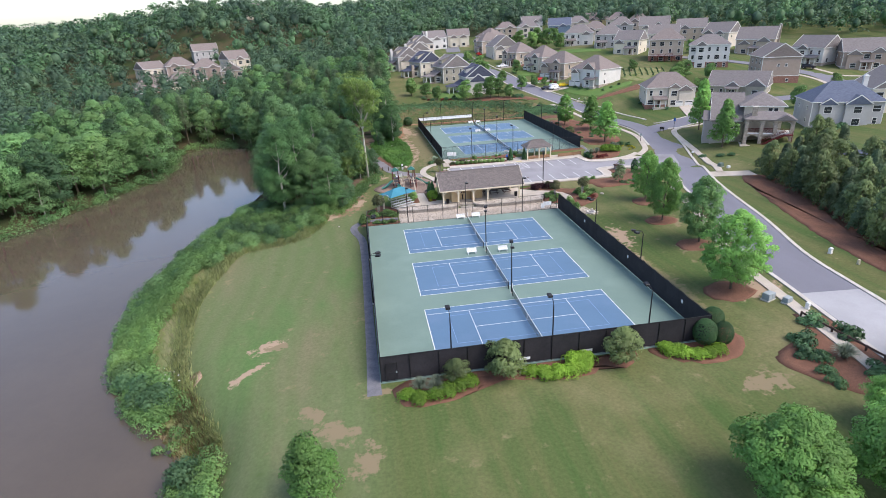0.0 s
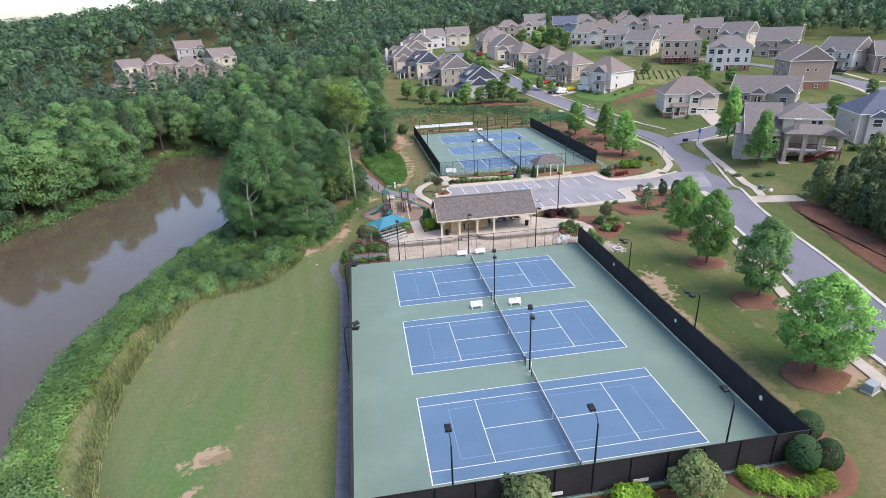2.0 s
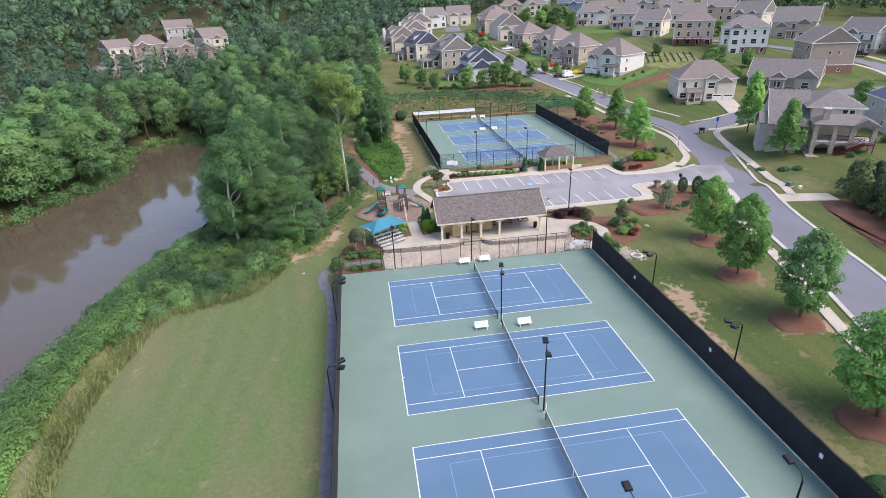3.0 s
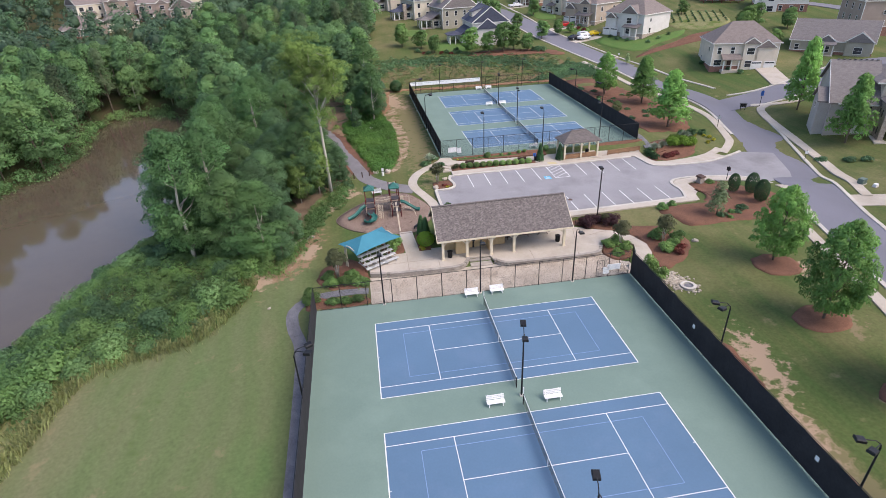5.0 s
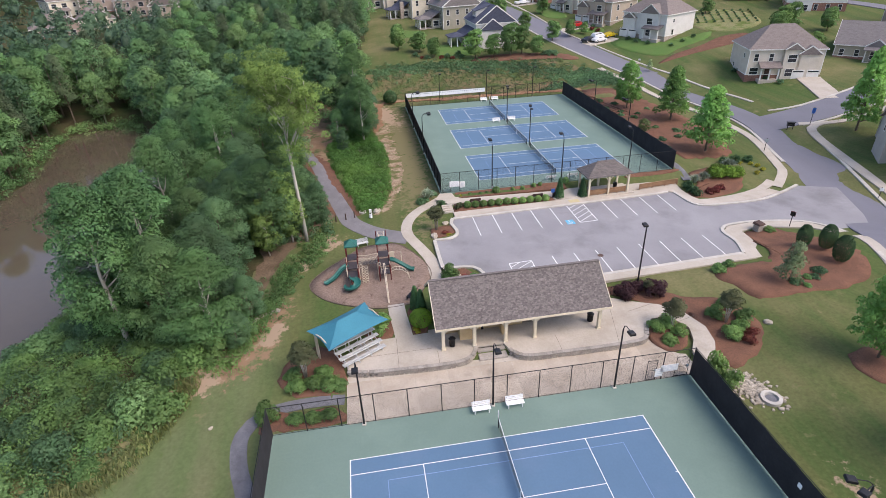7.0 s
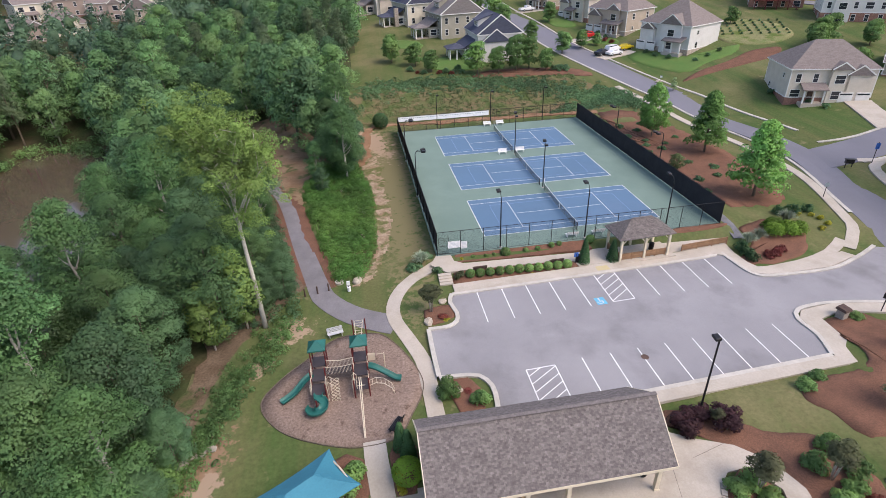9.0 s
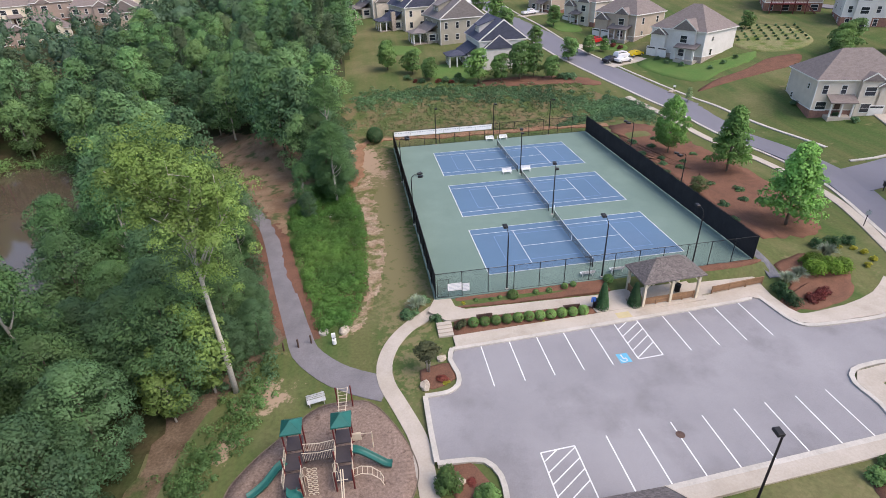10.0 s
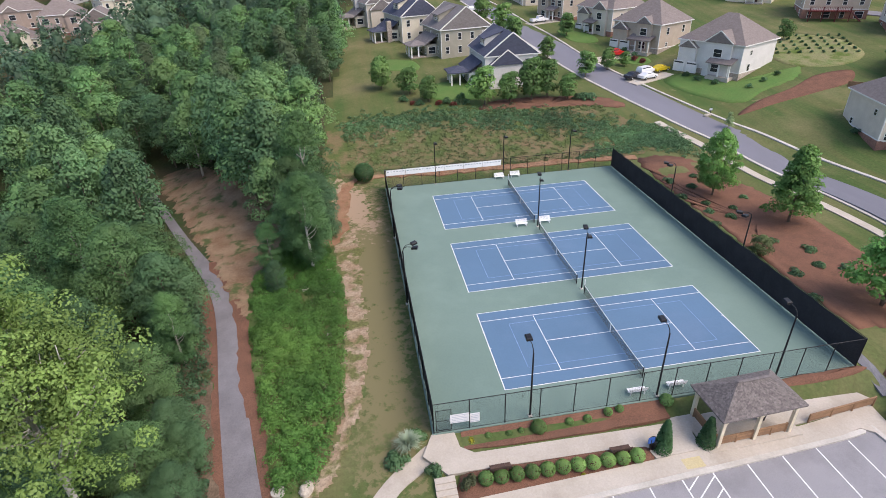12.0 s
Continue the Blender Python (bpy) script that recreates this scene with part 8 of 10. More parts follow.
def slide_geo(line, w=0.28, depth=0.2):
    g = Geo()
    pts = smooth_line([p[:3] for p in line], 0.25)
    prof = [(-w, depth), (-w * 0.92, 0.02), (-w * 0.5, -0.04), (0, -0.05), (w * 0.5, -0.04), (w * 0.92, 0.02), (w, depth), (w * 1.1, depth - 0.02), (w * 0.98, -0.06), (0, -0.11), (-w * 0.98, -0.06), (-w * 1.1, depth - 0.02)]
    n = len(prof)
    for i, p in enumerate(pts):
        d = pts[min(i + 1, len(pts) - 1)] - pts[max(0, i - 1)]
        side = np.array([d[1], -d[0], 0.0])
        side /= np.linalg.norm(side) + 1e-9
        for a, b in prof:
            q = p + side * a
            g.v.append((q[0], q[1], q[2] + b))
    for i in range(len(pts) - 1):
        for k in range(n):
            a, b = i * n + k, i * n + (k + 1) % n
            g.f.append((a, b, b + n, a + n))
    return g


part("slide", slide_geo([(-11.7, 66.3, 1.25), (-12.3, 65.9, 1.1), (-13.2, 65.2, 0.5), (-14.0, 64.7, 0.25), (-14.3, 64.5, 0.25)]), M_PGREEN, pg, "dark green plastic slide", smooth=True)
part("slide", slide_geo([(-6.9, 66.4, 1.35), (-6.3, 66.2, 1.3), (-5.3, 65.9, 0.7), (-4.5, 65.6, 0.25), (-4.1, 65.5, 0.25)]), M_PGREEN, pg, "dark green plastic slide", smooth=True)
sp = [(-11.1, 64.1, 0.98)] + [(-11.25 + 0.62 * math.cos(a), 63.05 + 0.62 * math.sin(a), 0.95 - 0.1 * k) for k, a in enumerate([math.pi / 2 - 0.2 - k * 0.75 for k in range(8)])]
part("spiral_slide", slide_geo(sp, 0.34, 0.24), M_PGREEN, pg, "dark green plastic spiral slide", smooth=True)
part("spiral_post", Geo().tube([(-11.25, 63.05, -0.1), (-11.25, 63.05, 1.3)], 0.06, 8), M_PRED, pg)
arch, rungs = Geo(), []
for s in (-0.32, 0.32):
    arch.tube([(-6.85, 64.7 + s, 0.95), (-6.3, 64.6 + s, 1.25), (-5.6, 64.5 + s, 1.15), (-5.0, 64.35 + s, 0.65), (-4.75, 64.3 + s, -0.1)], 0.03, 6)
for k in range(9):
    t = k / 8
    p = smooth_line([(-6.85, 64.7, 0.95), (-6.3, 64.6, 1.25), (-5.6, 64.5, 1.15), (-5.0, 64.35, 0.65), (-4.75, 64.3, -0.1)], 0.05)
    q = p[min(len(p) - 1, int(t * (len(p) - 1)))]
    rungs.append([(q[0], q[1] - 0.32, q[2]), (q[0], q[1] + 0.32, q[2])])
climber = part("arch_climber", arch, M_PTAN, pg, "tan arched ladder climber")
for ends in rungs:
    part("rung", Geo().tube(ends, 0.022, 5), M_PTAN, climber)
ringc = Geo()
for i in range(7):
    for s in (-0.19, 0.19):
        c0 = (-9.75 + s, 65.0 - i * 0.15, 1.55 - i * 0.24)
        ringc.tube([(c0[0] + 0.17 * math.cos(a), c0[1], c0[2] + 0.15 * math.sin(a)) for a in [k * math.pi / 5 for k in range(11)]], 0.028, 5, False)
part("ring_climber", ringc, M_PTAN, pg, "tan looped climber")
loops = Geo()
for x0 in (-10.35, -8.25):
    for y in (64.2, 64.9):
        loops.tube([(x0, y, 0.0), (x0, y, 1.9), (x0 + 0.18, y, 2.05), (x0 + 0.36, y, 1.9), (x0 + 0.36, y, 0.9)], 0.028, 6)
part("hand_loops", loops, M_PTAN, pg, "tan bent grab rails")
bars = Geo()
for x0 in (-8.1, -6.9):
    bars.tube([(x0, 72.1, -0.2), (x0, 72.1, 2.3)], 0.06, 8)
part("ladder_post", bars, M_PRED, pg)
lad = Geo().tube([(-7.9, 72.1, 2.2), (-7.7, 68.4, 2.5)], 0.03, 6).tube([(-7.1, 72.1, 2.2), (-7.3, 68.4, 2.5)], 0.03, 6)
for k in range(9):
    lad.tube([(-7.88, 72.0 - k * 0.42, 2.22 + k * 0.03), (-7.12, 72.0 - k * 0.42, 2.22 + k * 0.03)], 0.02, 5)
part("overhead_ladder", lad, M_PTAN, pg, "tan overhead ladder")
pole_g = Geo().tube([(-7.62, 63.9, 2.45), (-7.52, 59.6, 0.05)], 0.04, 6).tube([(-7.46, 63.9, 2.45), (-7.44, 59.6, 0.05)], 0.04, 6).tube([(-7.9, 63.4, 2.0), (-7.15, 63.4, 2.0)], 0.03, 6)
part("balance_rail", pole_g, M_PTAN, pg, "long pale sloping twin rail")
part("side_panel", Geo().cbox(-6.9, -6.2, 67.6, 67.66, 0.9, 1.7, 0.01).tube([(-5.4, 67.5, -0.1), (-5.4, 67.5, 1.7)], 0.05, 6).tube([(-5.4, 67.5, 1.6), (-6.9, 67.6, 1.6)], 0.025, 6), M_PTAN, pg, "tan activity panel")
bench(pose(-9.9, 72.9, 0.98, 0, 0, 12), M_ALU, "grey metal bench at the playground edge", "metal benches")
bench(pose(-5.0, 60.3, 0.96, 0, 0, -125), M_BLACK, "black metal bench at the playground edge", "metal benches")

# ---- houses ----
def shared(name, geo, material):
    me = bpy.data.meshes.new(name)
    me.from_pydata(geo.v, [], geo.f)
    me.update()
    me.materials.append(material)
    return me


def framed(w, h, t=0.09):
    g = Geo()
    g.box(-w / 2 - t, w / 2 + t, -0.06, 0.02, h / 2, h / 2 + t).box(-w / 2 - t, w / 2 + t, -0.06, 0.02, -h / 2 - t, -h / 2)
    g.box(-w / 2 - t, -w / 2, -0.06, 0.02, -h / 2, h / 2).box(w / 2, w / 2 + t, -0.06, 0.02, -h / 2, h / 2)
    return g.box(-w / 2, w / 2, -0.045, 0.0, -0.025, 0.025)


WIN = {}
for nm, (ww, wh) in {"tall": (0.85, 1.5), "wide": (1.7, 1.5), "small": (0.7, 0.9), "door": (1.5, 2.05)}.items():
    WIN[nm] = (shared("window", framed(ww, wh), M_TRIM), shared("pane", Geo().box(-ww / 2, ww / 2, -0.02, 0.015, -wh / 2, wh / 2), M_GLASS))


def put(name, me, parent, m, label=""):
    o = new(name, me)
    o.parent = parent
    o.matrix_basis = m
    if label:
        tagged(o, label)
    return o


def window(parent, kind, x, y, z, ang):
    f, p = WIN[kind]
    o = put("window", f, parent, pose(x, y, z, 0, 0, ang), "white-framed sash window")
    put("pane", p, o, pose(0, 0, 0))


def roof_geo(w, d, z, rise, o, style, th=0.18):
    """A closed roof over a w x d plan centred at the origin."""
    x, y = w / 2 + o, d / 2 + o
    if style == "hip":
        if w >= d:
            r = [(-(x - y * 0.92), 0), (x - y * 0.92, 0)]
        else:
            r = [(0, -(y - x * 0.92)), (0, y - x * 0.92)]
    elif style == "gx":
        r = [(-x, 0), (x, 0)]
    else:
        r = [(0, -y), (0, y)]
    v = [(-x, -y, z), (x, -y, z), (x, y, z), (-x, y, z), (-x, -y, z + th), (x, -y, z + th), (x, y, z + th), (-x, y, z + th), (*r[0], z + rise), (*r[1], z + rise)]
    f = [(3, 2, 1, 0), (0, 1, 5, 4), (1, 2, 6, 5), (2, 3, 7, 6), (3, 0, 4, 7)]
    if (style == "hip" and w >= d) or style == "gx":
        f += [(4, 5, 9, 8), (6, 7, 8, 9), (5, 6, 9), (7, 4, 8)]
    else:
        f += [(5, 6, 9, 8), (7, 4, 8, 9), (4, 5, 8), (6, 7, 9)]
    return Geo().add(v, f)


def gable_tri(g, w, z, rise, y, t=0.2):
    """The wall under a gable, facing -y or +y."""
    v = [(-w / 2, y, z), (w / 2, y, z), (0, y, z + rise), (-w / 2, y + t, z), (w / 2, y + t, z), (0, y + t, z + rise)]
    return g.add(v, [(0, 1, 2), (5, 4, 3), (0, 3, 4, 1), (1, 4, 5, 2), (2, 5, 3, 0)])


def house(x, y, rot, w, d, storeys=2, wall="beige", roof=None, style="hip", front=(), base=None, chimney=None, porch=None, garage=None, deck=False, rise=None, drop=0.0, label="", rg=None, kind="house", wins=True, left=True):
    """A detached house; its front looks along local -y."""
    rg = rg or random.Random(int(x * 7 + y))
    z0 = min(gz(x + a, y + b) for a in (-w / 3, w / 3) for b in (-d / 3, d / 3)) - 0.2 + drop
    h = thing("house", label or "two-storey suburban house with pale siding and a shingle roof", "house", pose(x, y, z0, 0, 0, rot), "houses")
    he = 3.0 * storeys + 0.35
    wm = M_SIDE[wall]
    rm = roof or M_ROOF_G
    rise = rise or min(w, d) * 0.40
    body = Geo().box(-w / 2, w / 2, -d / 2, d / 2, -2.2, he)
    part("wall", body, wm, h)
    if style == "gx":
        for s in (-1, 1):
            g = gable_tri(Geo(), d, he, rise * 0.96, 0)
            part("gable_wall", Geo().add([(s * (w / 2 - 0.1) + py * -s, px, pz) for px, py, pz in g.v], [tuple(reversed(f)) if s < 0 else f for f in g.f]), wm, h)
            part("gable_trim", Geo().beam((s * (w / 2 + 0.42), -d / 2 - 0.4, he + 0.1), (s * (w / 2 + 0.42), 0, he + rise + 0.02), 0.06, 0.26).beam((s * (w / 2 + 0.42), d / 2 + 0.4, he + 0.1), (s * (w / 2 + 0.42), 0, he + rise + 0.02), 0.06, 0.26), M_TRIM, h)
    if style == "gy":
        for s in (-1, 1):
            part("gable_wall", gable_tri(Geo(), w, he, rise * 0.96, s * (d / 2 - 0.1) - 0.1), wm, h)
            part("gable_trim", Geo().beam((-w / 2 - 0.4, s * (d / 2 + 0.42), he + 0.1), (0, s * (d / 2 + 0.42), he + rise + 0.02), 0.06, 0.26).beam((w / 2 + 0.4, s * (d / 2 + 0.42), he + 0.1), (0, s * (d / 2 + 0.42), he + rise + 0.02), 0.06, 0.26), M_TRIM, h)
    rf_ob = part("roof", roof_geo(w, d, he, rise, 0.4, style), rm, h, "shingle roof")
    part("eaves_trim", Geo().box(-w / 2 - 0.42, w / 2 + 0.42, -d / 2 - 0.43, -d / 2 - 0.40, he - 0.02, he + 0.19).box(-w / 2 - 0.42, w / 2 + 0.42, d / 2 + 0.40, d / 2 + 0.43, he - 0.02, he + 0.19).box(-w / 2 - 0.43, -w / 2 - 0.40, -d / 2 - 0.4, d / 2 + 0.4, he - 0.02, he + 0.19).box(w / 2 + 0.40, w / 2 + 0.43, -d / 2 - 0.4, d / 2 + 0.4, he - 0.02, he + 0.19), M_TRIM, h)
    for bx in (-w / 2 - 0.03, w / 2 - 0.12):
        for by in (-d / 2 - 0.03, d / 2 - 0.12):
            part("corner_board", Geo().box(bx, bx + 0.15, by, by + 0.15, 0, he - 0.03), M_TRIM, h)
    if base:
        bm_ = M_BRICK if base == "brick" else M_HSTONE
        part("base_course", Geo().box(-w / 2 - 0.05, w / 2 + 0.05, -d / 2 - 0.05, d / 2 + 0.05, -2.2, 1.0 if storeys < 3 else 2.9), bm_, h)
        part("band_trim", Geo().box(-w / 2 - 0.08, w / 2 + 0.08, -d / 2 - 0.08, d / 2 + 0.08, 1.0 if storeys < 3 else 2.9, 1.16 if storeys < 3 else 3.08), M_TRIM, h)
    used = []
    for (u, gw, gh) in front:
        fy = -d / 2 - 0.7
        part("front_bay", Geo().box(u - gw / 2, u + gw / 2, fy, -d / 2 + 0.05, -2.0, gh), wm, h)
        gr_ = gw * 0.42
        t = gable_tri(Geo(), gw, gh, gr_ * 0.97, fy)
        part("bay_gable", Geo().add([(px + u, py, pz) for px, py, pz in t.v], t.f), wm if rg.random() < 0.6 else M_HSTONE, h)
        dep = d * 0.45
        r = roof_geo(gw, dep, gh, gr_, 0.3, "gy", 0.14)
        part("bay_roof", Geo().add([(px + u, py + fy + dep / 2, pz) for px, py, pz in r.v], r.f), rm, h)
        part("bay_trim", Geo().beam((u - gw / 2 - 0.3, fy - 0.33, gh + 0.08), (u, fy - 0.33, gh + gr_ + 0.02), 0.05, 0.22).beam((u + gw / 2 + 0.3, fy - 0.33, gh + 0.08), (u, fy - 0.33, gh + gr_ + 0.02), 0.05, 0.22), M_TRIM, h)
        for s in range(max(1, int(gh // 2.9))):
            if garage is not None and abs(u - garage) < 1.5 and s == 0:
                continue
            window(h, "wide", u, fy - 0.01, 1.6 + 3.0 * s, 0)
        window(h, "small", u, fy - 0.01, gh + gr_ * 0.42, 0)
        used.append((u - gw / 2 - 0.6, u + gw / 2 + 0.6))
    if garage is not None:
        fy = -d / 2 - 0.75 if any(a < garage < b for a, b in used) else -d / 2 - 0.05
        for k in (-1.55, 1.55):
            gd = part("garage_door", Geo().cbox(garage + k - 1.25, garage + k + 1.25, fy - 0.05, fy + 0.03, -0.1, 2.15, 0.02), M_TRIM, h, "white panelled garage door")
            part("door_panel", Geo().box(*[garage + k - 1.1, garage + k + 1.1], fy - 0.065, fy - 0.052, 1.65, 1.95), M_GLASS, gd)
        used.append((garage - 3.2, garage + 3.2))
    if porch:
        u, pw = porch
        fy = -d / 2
        part("porch_floor", Geo().cbox(u - pw / 2, u + pw / 2, fy - 2.0, fy, -1.5, 0.25, 0.02), M_CONC, h)
        for k in range(max(2, int(pw / 2.0) + 1)):
            xx = u - pw / 2 + 0.2 + (pw - 0.4) * k / max(1, int(pw / 2.0))
            part("porch_column", Geo().cbox(xx - 0.13, xx + 0.13, fy - 1.9, fy - 1.64, 0.25, 2.75, 0.02), M_TRIM, h)
        part("porch_roof", Geo().add([(u - pw / 2 - 0.3, fy - 2.3, 2.75), (u + pw / 2 + 0.3, fy - 2.3, 2.75), (u + pw / 2 + 0.3, fy, 3.7), (u - pw / 2 - 0.3, fy, 3.7), (u - pw / 2 - 0.3, fy - 2.3, 2.95), (u + pw / 2 + 0.3, fy - 2.3, 2.95), (u + pw / 2 + 0.3, fy, 3.9), (u - pw / 2 - 0.3, fy, 3.9)], [(3, 2, 1, 0), (4, 5, 6, 7), (0, 1, 5, 4), (0, 4, 7, 3), (1, 2, 6, 5)]), rm, h)
        dr = part("front_door", Geo().cbox(u - 0.5, u + 0.5, fy - 0.06, fy + 0.02, 0.25, 2.35, 0.02), M_RUST, h, "dark front door")
    if wins:
        for s in range(storeys):
            z = 1.75 + 3.0 * s
            n = max(2, int(w / 2.9))
            for k in range(n):
                xx = -w / 2 + w * (k + 0.5) / n
                if any(a < xx < b for a, b in used) and s < 2:
                    continue
                if porch and s == 0 and abs(xx - porch[0]) < 0.9:
                    continue
                window(h, rg.choice(("tall", "wide", "tall")), xx, -d / 2 - (0.06 if base and s == 0 and storeys > 2 else 0.01), z, 0)
            n = max(1, int(d / 4.5))
            for side in (-1, 1):
                for k in range(n):
                    if rg.random() < 0.75:
                        window(h, rg.choice(("tall", "small", "tall")), side * (w / 2 + (0.06 if base and s == 0 and storeys > 2 else 0.01)), -d / 2 + d * (k + 0.5) / n, z, -90 if side < 0 else 90)
    if chimney:
        cx_, cy_, ch = chimney
        c = part("chimney", Geo().box(cx_ - 0.55, cx_ + 0.55, cy_ - 0.4, cy_ + 0.4, -1.0, ch), M_SIDE["white"] if not base else (M_BRICK if base == "brick" else M_HSTONE), h)
        part("chimney_cap", Geo().box(cx_ - 0.62, cx_ + 0.62, cy_ - 0.47, cy_ + 0.47, ch, ch + 0.15).box(cx_ - 0.3, cx_ + 0.3, cy_ - 0.2, cy_ + 0.2, ch + 0.15, ch + 0.5), M_TRIM, c)
    if deck:
        fy = -d / 2
        part("deck_floor", Geo().box(-w / 2 + 1, w / 2 - 4, fy - 3.0, fy, 2.7, 2.9), M_PRED, h, "maroon stained deck")
        for k in range(4):
            xx = -w / 2 + 1.2 + (w - 5.4) * k / 3
            part("deck_post", Geo().box(xx - 0.1, xx + 0.1, fy - 2.95, fy - 2.75, -2.0, 3.8), M_PRED, h)
        g = Geo().box(-w / 2 + 1, w / 2 - 4, fy - 3.0, fy - 2.9, 3.75, 3.85)
        for k in range(26):
            xx = -w / 2 + 1.1 + (w - 5.2) * k / 25
            g.box(xx - 0.03, xx + 0.03, fy - 2.97, fy - 2.93, 2.9, 3.75)
        part("deck_railing", g, M_PRED, h)
        st = Geo()
        for k in range(12):
            st.box(w / 2 - 4 + k * 0.25, w / 2 - 3.7 + k * 0.25, fy - 2.6, fy - 1.4, 2.6 - k * 0.24, 2.72 - k * 0.24)
        part("deck_stairs", st, M_PRED, h)
    for k in range(2):
        part("roof_vent", Geo().lathe([(0.08, 0), (0.08, 0.35), (0.12, 0.38)], 8, (w * (0.1 + 0.18 * k), d * 0.2, he + rise * 0.45)), M_BLACK, rf_ob)
    return h


B, G_, N_, N_S = M_ROOF_B, M_ROOF_G, M_ROOF_N, M_ROOF_S
# across the street, from the corner lot up the hill
house(87.9, 129.8, -17, 15.6, 11.6, 2, "beige", B, "hip", [(1.0, 3.4, 6.4), (4.4, 4.4, 5.4)], "brick", None, (-3.4, 4.0), 4.4, label="tan two-storey house with brick base, porch and double garage", drop=0.3)
house(78.8, 168.5, -63, 14.2, 13, 2, "white", B, "hip", [(2.2, 5.6, 6.6), (-4.6, 3.8, 5.0)], "stone", None, (3.6, 5.0), -4.6, label="pale two-storey house with a hipped brown roof and front gables", drop=0.3)
house(73.0, 191.0, -64, 13.5, 12, 2, "tan", B, "hip", [(2.6, 4.0, 6.4), (-4.2, 4.4, 4.6)], "stone", None, (2.4, 6.0), -4.2, label="brown stone-fronted two-storey house with a columned porch", drop=0.2)
house(70.5, 209.5, -70, 13.5, 12.5, 2, "beige", B, "hip", [(2.6, 4.8, 6.2), (-3.6, 4.2, 4.8)], "brick", None, (0.0, 3.6), -3.6, label="beige two-storey house with hipped roof and brick garage", drop=0.2)
house(64.5, 229.0, -74, 13, 12, 2, "tan", B, "hip", [(-2.4, 4.6, 6.0)], "brick", None, (2.4, 4.0), None, label="tan two-storey house with a steep hipped roof")
house(61.5, 252.0, 4, 13.5, 14, 2, "beige", G_, "gy", [(-3.4, 5.2, 5.0)], None, None, None, None, rise=5.4, label="beige house with a broad grey gable over its end wall")
house(60.0, 276.0, -80, 12, 13, 2, "tan", B, "hip", [(-2.0, 4.2, 6.2)], None, None, (2.6, 4.0), None, label="tan two-storey house up the street")
house(66.0, 296.0, -60, 13, 12, 2, "beige", B, "hip", [(1.5, 4.6, 6.2)], None, None, None, None, label="beige hip-roofed house near the top of the street")


